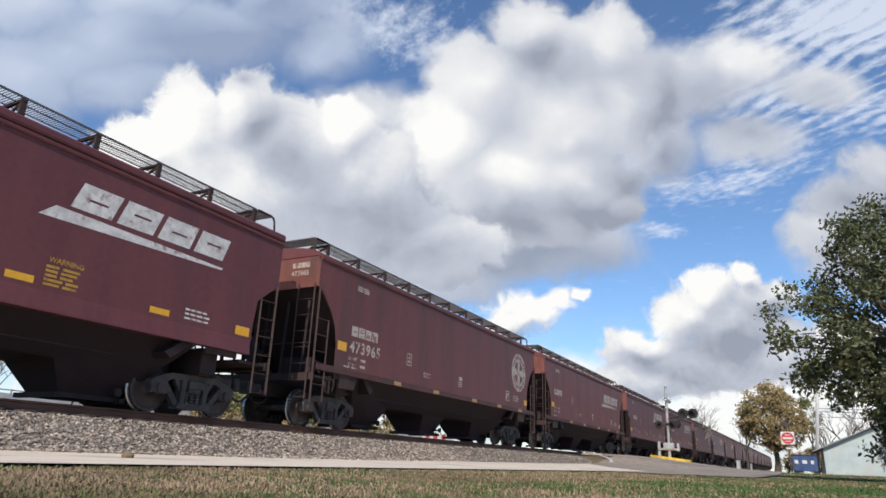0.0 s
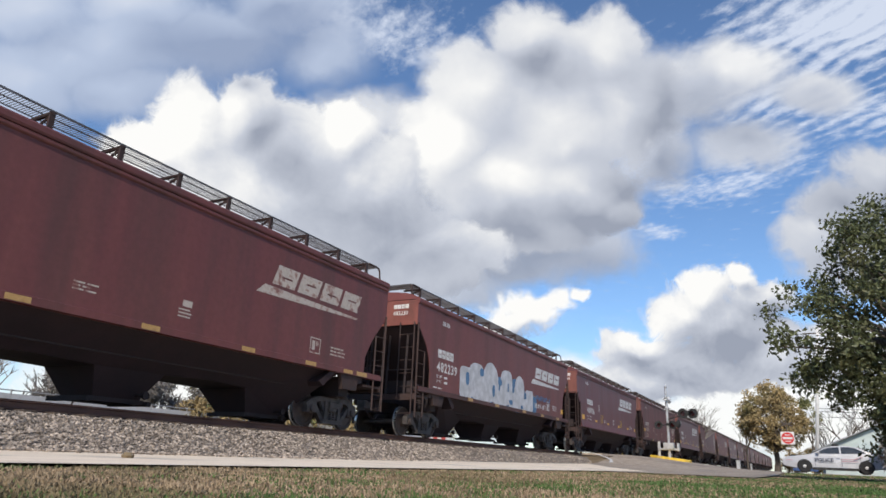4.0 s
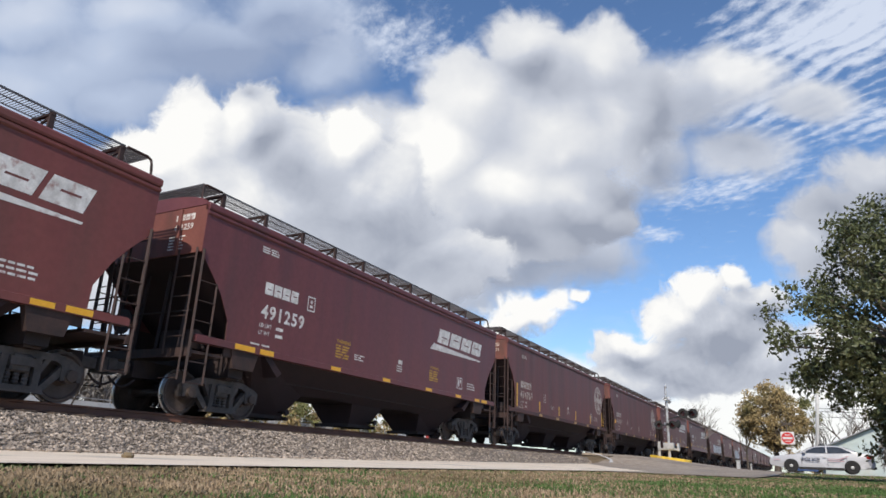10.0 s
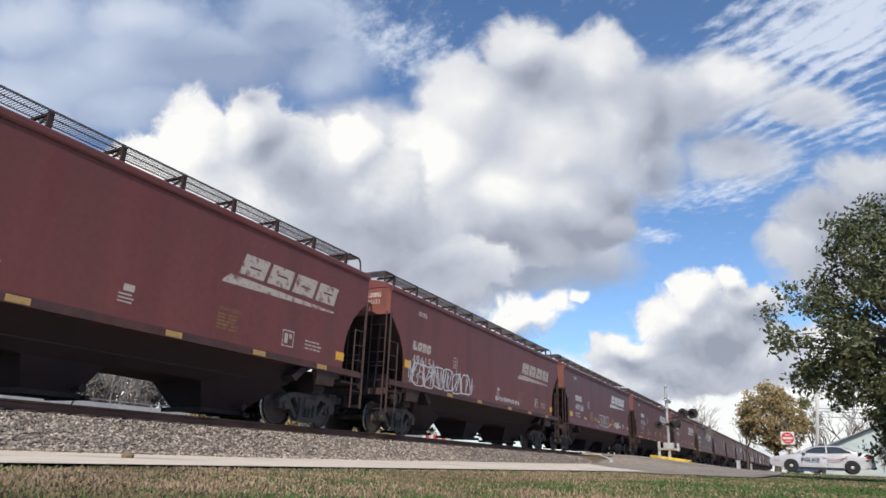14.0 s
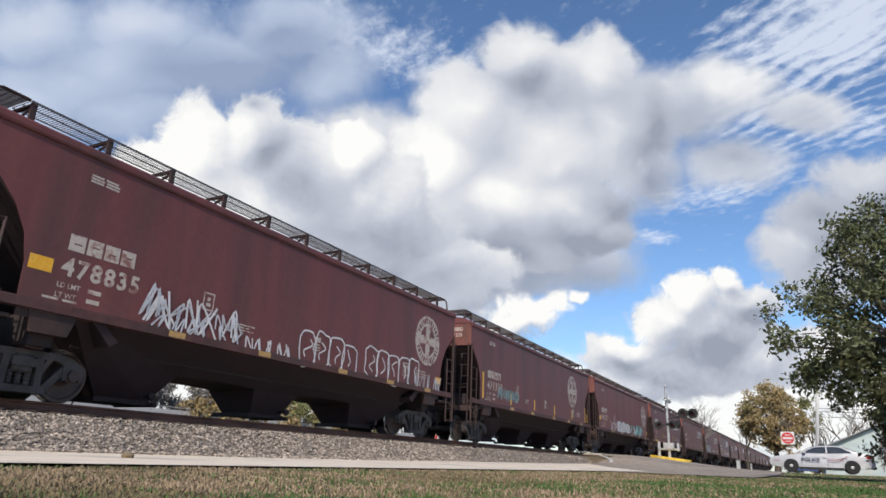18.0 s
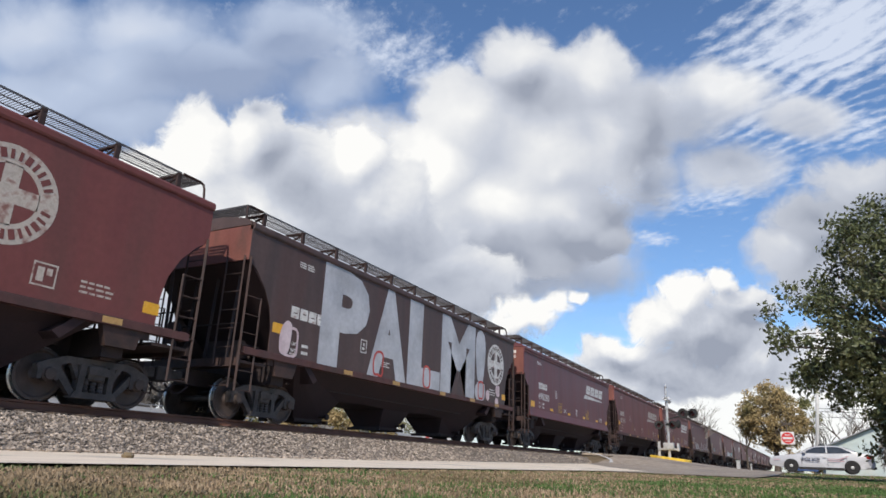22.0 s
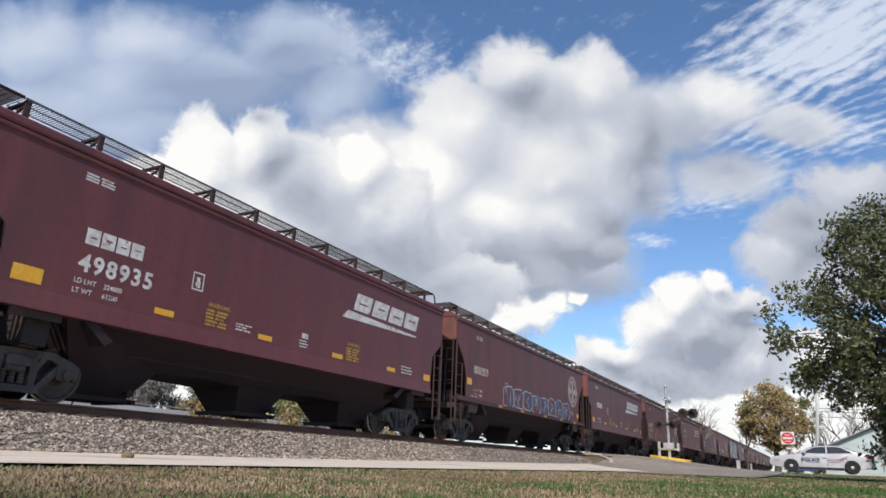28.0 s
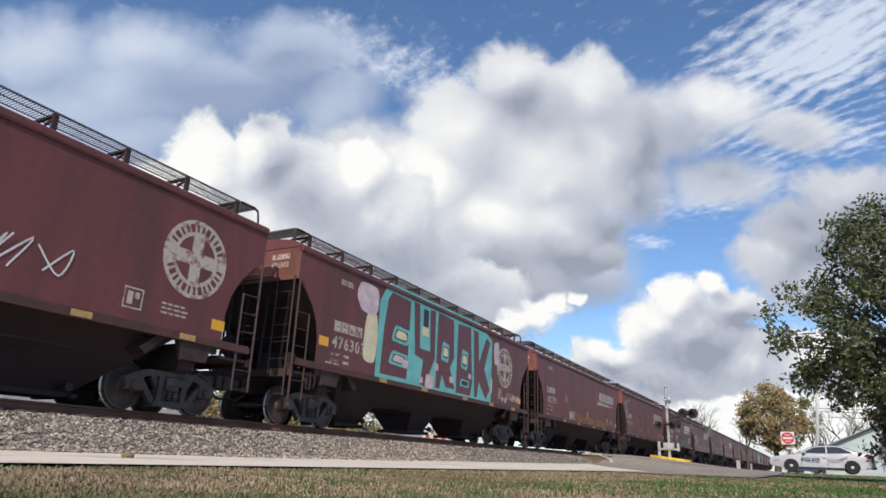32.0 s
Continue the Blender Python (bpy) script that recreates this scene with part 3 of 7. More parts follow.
    box(bm, 0.2, 1.2, -half + 0.45, -half + 0.62, 1.35, 1.75)
    tube(bm, (1.2, -half + 0.6, 1.55), (1.45, -half + 0.6, 1.3), 0.03, seg=6)
    tube(bm, (1.45, -half + 0.3, 1.6), (1.45, -half + 0.8, 1.6), 0.02, seg=6)
    part("brake_gear", bm, GRIME, car)
    bm = bmesh.new()
    tube(bm, (-0.45, -half - 0.03, 1.9), (-0.45, -half - 0.07, 1.9), 0.28, seg=16)
    part("brake_wheel", bm, GRIME, car)
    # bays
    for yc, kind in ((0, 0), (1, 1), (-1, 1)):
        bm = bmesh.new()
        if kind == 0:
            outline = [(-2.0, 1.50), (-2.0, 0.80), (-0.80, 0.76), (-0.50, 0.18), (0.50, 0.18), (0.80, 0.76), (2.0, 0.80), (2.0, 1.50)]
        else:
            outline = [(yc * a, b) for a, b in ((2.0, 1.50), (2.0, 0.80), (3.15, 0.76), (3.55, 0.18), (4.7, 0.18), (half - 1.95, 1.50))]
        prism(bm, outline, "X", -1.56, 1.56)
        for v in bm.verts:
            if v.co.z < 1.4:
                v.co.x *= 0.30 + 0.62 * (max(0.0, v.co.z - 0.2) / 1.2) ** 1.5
        part("hopper_bay", bm, BAY_SHADED, car)
        bm = bmesh.new()
        c = yc * 4.1
        box(bm, -0.5, 0.5, c - 0.62, c + 0.62, 0.13, 0.22)
        box(bm, -0.62, 0.62, c - 0.72, c - 0.62, 0.11, 0.20)
        box(bm, -0.62, 0.62, c + 0.62, c + 0.72, 0.11, 0.20)
        tube(bm, (-0.8, c + 0.4, 0.30), (0.8, c + 0.4, 0.30), 0.035, seg=6)
        tube(bm, (0.78, c + 0.4, 0.30), (0.84, c + 0.4, 0.30), 0.08, seg=8)
        part("outlet_gate", bm, GRIME, car)
    bm = bmesh.new()
    tube(bm, (1.0, -half + 2.4, 0.98), (1.0, half - 2.4, 0.98), 0.025, seg=5)
    part("brake_pipe", bm, GRIME, car)
    # running boards on brackets
    reach = half - 0.66
    for k in (1, -1):
        bm = bmesh.new()
        for x in (0.62, 0.92, 1.22):
            box(bm, k * x - 0.008, k * x + 0.008, -reach, reach, 4.915 if x > 1 else 4.935, 4.955)
        n = int(2 * reach / 0.055)
        for i in range(n + 1):
            y = -reach + 2 * reach * i / n
            box(bm, min(k * 0.63, k * 1.21), max(k * 0.63, k * 1.21), y - 0.0035, y + 0.0035, 4.936, 4.950)
        part("running_board", bm, GRATE, car)
    bracket = None
    for i in range(11):
        y = -reach + 0.05 + (2 * reach - 0.10) * i / 10
        for k in (1, -1):
            if bracket is None:
                bm = bmesh.new()
                box(bm, 0.56, 1.25, -0.028, 0.028, 4.86, 4.915)
                box(bm, 1.19, 1.24, -0.05, 0.05, 4.42, 4.915)
                prism(bm, [(0.62, 4.64), (0.68, 4.64), (1.19, 4.82), (1.19, 4.86), (1.10, 4.86)], "Y", -0.012, 0.012)
                bracket = part("board_bracket", bm, LADDER, car)
                bracket.location = (0, y, 0)
            else:
                share("board_bracket", bracket, car, pose(0, y, 0, 0, 0, 0 if k > 0 else 180))
    for k in (1, -1):
        # crosswalk over the end of the roof, on bent pipe legs
        bm = bmesh.new()
        y0, y1 = sorted((k * (half - 0.60), k * (half - 0.10)))
        for i in range(6):
            y = y0 + (y1 - y0) * i / 5
            box(bm, -1.22, 1.22, y - 0.008, y + 0.008, 4.92, 4.955)
        for i in range(45):
            x = -1.22 + 2.44 * i / 44
            box(bm, x - 0.004, x + 0.004, y0, y1, 4.926, 4.948)
        part("end_walkway", bm, GRATE, car)
        for sx in (1, -1):
            bm = bmesh.new()
            sweep(bm, [(sx * 1.24, k * (half - 0.62), 4.93), (sx * 1.24, k * (half - 0.16), 4.93), (sx * 1.25, k * (half - 0.08), 4.89), (sx * 1.27, k * (half - 0.06), 4.80), (sx * 1.30, k * (half - 0.04), 4.42)], 0.028)
            part("walkway_leg", bm, LADDER, car)
    truck_parts(car, half - 1.6, 0)
    truck_parts(car, -half + 1.6, 1)
    return car


# ---- markings, drawn once and shared ----
MARKS = {}


def marking(key, material, draw):
    if key not in MARKS:
        bm = bmesh.new()
        draw(bm)
        me = bpy.data.meshes.new("marking")
        bm.to_mesh(me)
        bm.free()
        me.materials.append(material)
        MARKS[key] = me
    return MARKS[key]


def blocks(bm, m, width, height, shear=0.0, n=4):
    """A maker's mark as plain shapes: slanted tiles, each parted by a short slit."""
    w = width / n
    for i in range(n):
        a, b = i * w + 0.04 * w, (i + 1) * w - 0.08 * w
        q = lambda x, y: (x + shear * y * height, y * height)
        c, d = a + 0.30 * (b - a), b - 0.22 * (b - a)
        lo = 0.50 if i % 2 else 0.40
        flat(bm, m, [q(a, 0), q(b, 0), q(b, lo), q(a, lo)])
        flat(bm, m, [q(a, lo + 0.09), q(b, lo + 0.09), q(b, 1), q(a, 1)])
        flat(bm, m, [q(a, lo), q(c, lo), q(c, lo + 0.09), q(a, lo + 0.09)])
        flat(bm, m, [q(d, lo), q(b, lo), q(b, lo + 0.09), q(d, lo + 0.09)])


def emblem(bm, m, r):
    """Ring with a broad cross inside."""
    n = 40
    ring = lambda q: [Vector((q * math.cos(2 * math.pi * i / n), q * math.sin(2 * math.pi * i / n), 0)) for i in range(n)]
    a, b = [bm.verts.new(m @ p) for p in ring(r)], [bm.verts.new(m @ p) for p in ring(r * 0.60)]
    for i in range(n):
        j = (i + 1) % n
        bm.faces.new((a[i], a[j], b[j], b[i]))
    q, w = r * 0.61, r * 0.17
    flat(bm, m, [(-q, -w), (q, -w), (q, w), (-q, w)])
    flat(bm, m, [(-w, w), (w, w), (w, q), (-w, q)])
    flat(bm, m, [(-w, -q), (w, -q), (w, -w), (-w, -w)])


def emblem_print(bm, m, r):
    """The ring's unreadable lettering as short dark bars."""
    for i in range(30):
        if i in (0, 1, 14, 15, 16):
            continue
        a = 2 * math.pi * i / 30
        c, s = math.cos(a), math.sin(a)
        t = 0.030 if i % 3 else 0.05
        flat(bm, m, [(c * r * 0.70 - s * t * r / 0.83, s * r * 0.70 + c * t * r / 0.83), (c * r * 0.70 + s * t * r / 0.83, s * r * 0.70 - c * t * r / 0.83), (c * r * 0.90 + s * t * r / 0.83, s * r * 0.90 - c * t * r / 0.83), (c * r * 0.90 - s * t * r / 0.83, s * r * 0.90 + c * t * r / 0.83)])


def letter_car(car, style, paint, logo, number, bright, barred=False):
    """Stencils, logo, number and yellow markings on the side and end of a car."""
    half = STYLE[style][0]
    white = WHITE_STENCIL if bright else PALE_STENCIL

    def add(name, key, material, draw, label=""):
        o = new(name, marking((key, material.name, style), material, draw))
        o.parent = car
        if label:
            tagged(o, label)
        return o
    late = number[:3] in ("485", "486", "487", "488")
    # from the rear end: the number's start and baseline, its drop below the mark, the logo's start and baseline
    start, zb, drop, tip, ztip = {
        "wedge": (1.97, 2.69, 0.49, 9.55, 2.94),
        "slope": (2.58, 3.02, 0.54, 10.15, 2.88) if late else (1.98, 2.85, 0.56, 10.05, 2.86) if number == "491259" else (1.67, 3.00, 0.54, 10.05, 2.86),
        "round": (1.48, 2.65, 0.46, 10.65, 2.82) if logo == "wedge" else (1.60, 2.49, 0.44, 0, 0),
    }[style]
    y0 = -half + start
    add("owner_mark", "owner%s%.2f" % (logo, y0), white, lambda bm: blocks(bm, on_side(y0, zb), 1.22 if logo == "wedge" else 1.35, 0.29), "white painted blocks")
    if number:
        bm = bmesh.new()
        for i, ch in enumerate(number):
            put_text(bm, ch, 0.44, on_side(y0 - 0.02 + 0.262 * i, zb - drop), 0.013)
        part("car_number", bm, white, car, "white painted number " + number)
        bm = bmesh.new()
        put_text(bm, number, 0.20, on_end(0.62, 3.86, -half - 0.006), 0.003)
        part("end_number", bm, white, car)
        if style != "round":
            add("end_print", "endprint", white, lambda bm: bars(bm, on_end(0.52, 3.70, -half - 0.006), 5, 0.55, 0.03, 0.07, 6, 2))
        add("end_mark", "end", white, lambda bm: blocks(bm, on_end(0.64, 4.08, -half - 0.006), 0.6, 0.14))
    loads = {"498815": ("224600", "61400"), "498935": ("224800", "61200"), "497739": ("223800", "63000")}.get(number)

    def load_data(bm):
        for i, word in enumerate(("LD LMT", "LT WT")):
            z = zb - drop - 0.22 - 0.17 * i
            put_text(bm, word, 0.125, on_side(y0 - 0.05, z), 0.002)
            if loads:
                put_text(bm, loads[i], 0.125, on_side(y0 + 0.52, z), 0.002)
            else:
                bars(bm, on_side(y0 + 0.52, z), 1, 0.40, 0.075, 0.1, 3 + i, 1)
    add("data_stencil", "data%s%.2f%s" % (logo, y0, number if loads else ""), white, load_data, "white load limit stencil")
    add("fine_print", "fine%s%.2f" % (logo, y0), white, lambda bm: bars(bm, on_side(y0 - 0.25, max(zb - drop - 0.66, 1.60)), 1, 0.9, 0.04, 0.06, 4, 2))
    if logo == "wedge":
        def wedge(bm):
            m = on_side(-half + tip, ztip)
            blocks(bm, Matrix(m) @ Matrix.Translation((0.46, 0.30, 0)), 3.62, 0.50, 0.34)
            flat(bm, m, [(0.0, 0.0), (4.02, 0.10), (4.06, 0.15), (0.26, 0.23)])
        add("logo", "wedge%.2f" % tip, white, wedge, "white slanted block logo over a tapering bar")
    else:
        ey = half - {"471335": 3.3, "476303": 2.75, "481237": 4.1, "474703": 1.6}.get(number, 1.95)
        add("logo", "cross%.2f" % ey, white, lambda bm: emblem(bm, on_side(ey, 3.08), 0.83), "cream round emblem with a cross")
        add("emblem_print", "ring%.2f" % ey, PAINT[paint], lambda bm: emblem_print(bm, on_side(ey, 3.08, 1.608), 0.83))
    plate, zplate = {"wedge": (4.40, 2.45), "slope": (4.9, 2.66) if late else (3.55, 2.78), "round": (4.40, 2.44) if logo == "wedge" else (4.65, 2.10)}[style]
    add("placard_frame", "placard%s%.2f" % (logo, plate), white, lambda bm: [flat(bm, on_side(-half + plate, zplate), o) for o in ([(0, 0), (0.3, 0), (0.3, 0.03), (0, 0.03)], [(0, 0.35), (0.3, 0.35), (0.3, 0.38), (0, 0.38)], [(0, 0.03), (0.03, 0.03), (0.03, 0.35), (0, 0.35)], [(0.27, 0.03), (0.3, 0.03), (0.3, 0.35), (0.27, 0.35)], [(0.09, 0.09), (0.21, 0.09), (0.21, 0.16), (0.09, 0.16)], [(0.11, 0.2), (0.19, 0.2), (0.19, 0.28), (0.11, 0.28)])])
    letter = {"498815": "C", "499733": "C", "498935": "C", "490280": "C", "476986": "F", "483690": "T"}.get(number)
    if letter:
        add("placard_letter", "plate" + letter + "%.2f" % plate, white, lambda bm: put_text(bm, letter, 0.2, on_side(-half + plate + 0.08, zplate + 0.06), 0.004))

    def warn(bm, y):
        put_text(bm, "WARNING", 0.13, on_side(y, 2.20), 0.003)
        bars(bm, on_side(y - 0.02, 2.10), 5, 0.72, 0.045, 0.075, 8, 2)
    if logo == "wedge" and (style != "slope" or bright):
        for i, y in enumerate((-half + 4.9, half - 5.5)):
            add("warning_stencil", "warn%d" % i, YELLOW_DIM if bright else YELLOW_FADED, lambda bm: warn(bm, y), "yellow warning stencil")
    for i, (y, z, w, h, g, words) in enumerate(((-half + 5.75, 1.98, 0.5, 0.03, 0.06, 2), (0.2, 1.98, 0.45, 0.03, 0.07, 1), (half - 2.6, 2.0, 0.75, 0.04, 0.09, 4), (-half + 1.75, 3.92, 0.62, 0.035, 0.055, 2))):
        add("small_print", "print%d" % i + logo, white, lambda bm: bars(bm, on_side(y, z), 3, w, h, g, i + 2, words))
    add("white_patch", "patch" + logo, white, lambda bm: flat(bm, on_side(0.28, 2.06), [(0, 0), (0.24, 0), (0.24, 0.13), (0, 0.13)]))
    if style != "wedge" or not bright:
        add("consolidated_stencil", "cons", white, lambda bm: [flat(bm, on_side(half - 3.45, 1.76), o) for o in ([(0, 0), (0.42, 0), (0.42, 0.03), (0, 0.03)], [(0, 0.37), (0.42, 0.37), (0.42, 0.4), (0, 0.4)], [(0, 0.03), (0.03, 0.03), (0.03, 0.37), (0, 0.37)], [(0.39, 0.03), (0.42, 0.03), (0.42, 0.37), (0.39, 0.37)], [(0.08, 0.08), (0.2, 0.08), (0.2, 0.32), (0.08, 0.32)], [(0.24, 0.2), (0.34, 0.2), (0.34, 0.32), (0.24, 0.32)])])

    def patch(w, h):
        mat = YELLOW_OLD if (style == "round" or not bright) and h < 0.2 else YELLOW
        return marking(("patch", w, h, mat.name), mat, lambda bm: flat(bm, on_side(0, 0), [(-w / 2, 0), (w / 2, 0), (w / 2, h), (-w / 2, h)]))
    spots = []
    if style == "wedge":
        spots = [(-half + 1.15, 1.78, 0.5, 0.26), (half - 0.98, 1.76, 0.42, 0.2)] + [(y, 1.78, 0.46, 0.12) for y in (-half + 3.85, -half + 6.7, half - 5.9, half - 3.2)]
    elif style == "slope":
        spots = [(-half + 1.55, 1.435, 0.62, 0.12), (-half + 2.25, 1.435, 0.46, 0.12), (half - 1.15, 1.435, 0.5, 0.11)] + [(y, 1.435, 0.42, 0.10) for y in (-half + 4.9, -half + 7.4, half - 5.6, half - 3.4, half - 1.8)]
    else:
        spots = ([] if barred else [(half - 1.12, 1.74, 0.36, 0.22)] + ([] if number in ("481134", "482791", "480479", "482239") else [(-half + 1.22, 2.02, 0.40, 0.24)])) + [(y, 1.40, 0.40, 0.115) for y in (-half + 4.1, -half + 6.6, half - 6.6, half - 4.2, half - 1.9)]
    for y, z, w, h in spots:
        o = new("reflector", patch(w, h))
        o.parent = car
        o.location = (0.05 if z < 1.62 else 0, y, z)


MASTERS = {}


def rake_car(style, paint, logo, number, bright, label, barred=False):
    key = (style, paint)
    if key not in MASTERS:
        MASTERS[key] = hopper(style, paint)
        car = MASTERS[key]
        clean = copy_thing(car, Matrix())
        MASTERS[key] = clean
        letter_car(car, style, paint, logo, number, bright, barred)
    else:
        car = copy_thing(MASTERS[key], Matrix())
        letter_car(car, style, paint, logo, number, bright, barred)
    tagged(car, label, "rail car", "hopper cars of the grain train")
    return car


# front end of each car at 0 s, metres along the track; style, paint, logo, number, clean paint, extra
TRAIN = [
    (11.42, "wedge", "maroon", "wedge", "490363", 1, ""),
    (-5.56, "round", "brown", "cross", "475011", 0, ""),
    (-23.44, "wedge", "maroon", "wedge", "489756", 1, ""),
    (-40.57, "round", "oxide", "wedge", "482239", 1, "grey_blue"),
    (-58.7, "slope", "brown", "wedge", "", 0, ""),
    (-76.16, "round", "oxide", "wedge", "485412", 0, "bubbles"),
    (-94.16, "wedge", "maroon", "wedge", "499733", 1, ""),
    (-111.07, "slope", "maroon", "wedge", "498815", 1, ""),
    (-128.31, "round", "brown", "cross", "476986", 0, ""),
    (-146.0, "round", "brown", "cross", "474703", 0, "yellow_bars"),
    (-163.51, "slope", "maroon", "wedge", "491259", 1, ""),
    (-180.36, "slope", "oxide", "wedge", "488634", 1, ""),
    (-197.26, "slope", "brown", "wedge", "487120", 1, "row"),
    (-214.17, "wedge", "maroon", "wedge", "499268", 1, "tags"),
    (-230.69, "round", "oxide", "wedge", "496151", 0, "white"),
    (-248.17, "round", "oxide", "wedge", "480479", 0, ""),
    (-265.63, "slope", "maroon", "wedge", "", 1, ""),
    (-282.39, "round", "oxide", "cross", "481227", 0, "bubbles2"),
    (-299.86, "round", "brown", "cross", "471335", 0, "yellow_teal"),
    (-317.54, "round", "brown", "cross", "478835", 0, "outline"),
    (-335.31, "slope", "oxide", "wedge", "486316", 1, "scrawl"),
    (-352.43, "round", "oxide", "wedge", "483690", 0, ""),
    (-370.13, "wedge", "maroon", "wedge", "490280", 1, ""),
    (-386.78, "round", "charcoal", "cross", "", 1, "palm"),
    (-404.24, "round", "oxide", "cross", "481237", 0, "star"),
    (-421.67, "round", "brown", "cross", "472543", 0, "yellow_bars"),
    (-439.13, "slope", "oxide", "wedge", "485396", 0, ""),
    (-456.01, "round", "brown", "cross", "479375", 0, "yellow_bars"),
    (-473.31, "wedge", "maroon", "wedge", "", 1, ""),
    (-489.76, "round", "brown", "cross", "", 0, "faint"),
    (-507.1, "wedge", "maroon", "wedge", "498935", 1, ""),
    (-523.54, "slope", "brown", "wedge", "497739", 1, "blue_white"),
    (-540.37, "round", "oxide", "wedge", "481134", 0, "head"),
    (-557.89, "round", "oxide", "wedge", "482791", 0, "wire"),
    (-575.34, "round", "brown", "cross", "476303", 0, "big_teal"),
    (-592.86, "round", "brown", "cross", "", 0, "script"),
    (-610.47, "wedge", "maroon", "wedge", "", 1, ""),
]
AHEAD = [("round", "brown", "cross", "473965"), ("round", "oxide", "wedge", ""), ("wedge", "maroon", "wedge", ""), ("wedge", "brown", "wedge", ""), ("round", "brown", "cross", ""), ("wedge", "maroon", "wedge", ""), ("round", "oxide", "wedge", "")]
LENGTH = {"wedge": 16.9, "slope": 17.1, "round": 17.75}
NAMES = {"maroon": "dark maroon", "oxide": "faded oxide red", "brown": "weathered brown", "charcoal": "charcoal-painted"}
front, ahead = 11.42, []
for i in range(17):
    row = AHEAD[i % 7]
    front += LENGTH[row[0]]
    ahead.append((front, *row, 0, ""))
CARS = []
BY_EXTRA = {}
for front, style, paint, logo, number, bright, extra in ahead + TRAIN:
    label = "%s steel covered hopper car with a %s" % (NAMES[paint], "white wedge logo" if logo == "wedge" else "cream cross emblem")
    car = rake_car(style, paint, logo, number, bright, label, extra.startswith("yellow"))
    CARS.append((car, front - STYLE[style][0]))
    if extra:
        BY_EXTRA.setdefault(extra, []).append((car, STYLE[style][0]))
for key, spare in MASTERS.items():
    for o in (*spare.children_recursive, spare):
        bpy.data.objects.remove(o)
CLOUD_ROWS, OTHER_ROWS = [], []


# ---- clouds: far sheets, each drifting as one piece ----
CAM_M = look(EYE, AIM, ROLL).to_3x3()
LENS = 784.0 / math.tan(radians(68.32 / 2))
CLOUD_DEPTH = 900.0


def sky_point(u, v, depth):
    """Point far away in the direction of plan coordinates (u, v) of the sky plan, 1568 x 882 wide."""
    return EYE + CAM_M @ Vector(((u - 784) / LENS * depth, (441 - v) / LENS * depth, -depth))


def node(nt, kind, **inputs):
    n = nt.nodes.new(kind)
    for k, v in inputs.items():
        n.inputs[k].default_value = v
    return n


def maths(nt, op, a, b=None, c=None, clamp=False):
    n = nt.nodes.new("ShaderNodeMath")
    n.operation, n.use_clamp = op, clamp
    for i, v in enumerate((a, b, c)):
        if v is None:
            continue
        if isinstance(v, (int, float)):
            n.inputs[i].default_value = v
        else:
            nt.links.new(v, n.inputs[i])
    return n.outputs[0]


def blob_field(nt, vec, blobs, smooth=0.12, kind="SPHERICAL"):
    """Smooth union of soft ellipses (x, y, rx, ry, turn) in the sheet's own units."""
    total = None
    for x, y, rx, ry, *turn in blobs:
        mp = nt.nodes.new("ShaderNodeMapping")
        mp.vector_type = "TEXTURE"
        mp.inputs["Location"].default_value = (x, y, 0)
        mp.inputs["Rotation"].default_value = (0, 0, radians(turn[0]) if turn else 0)
        mp.inputs["Scale"].default_value = (rx * 1.45, ry * 1.45, 1)
        nt.links.new(vec, mp.inputs[0])
        gr = nt.nodes.new("ShaderNodeTexGradient")
        gr.gradient_type = kind
        nt.links.new(mp.outputs[0], gr.inputs[0])
        total = gr.outputs[1] if total is None else maths(nt, "SMOOTH_MAX", total, gr.outputs[1], smooth)
    return total


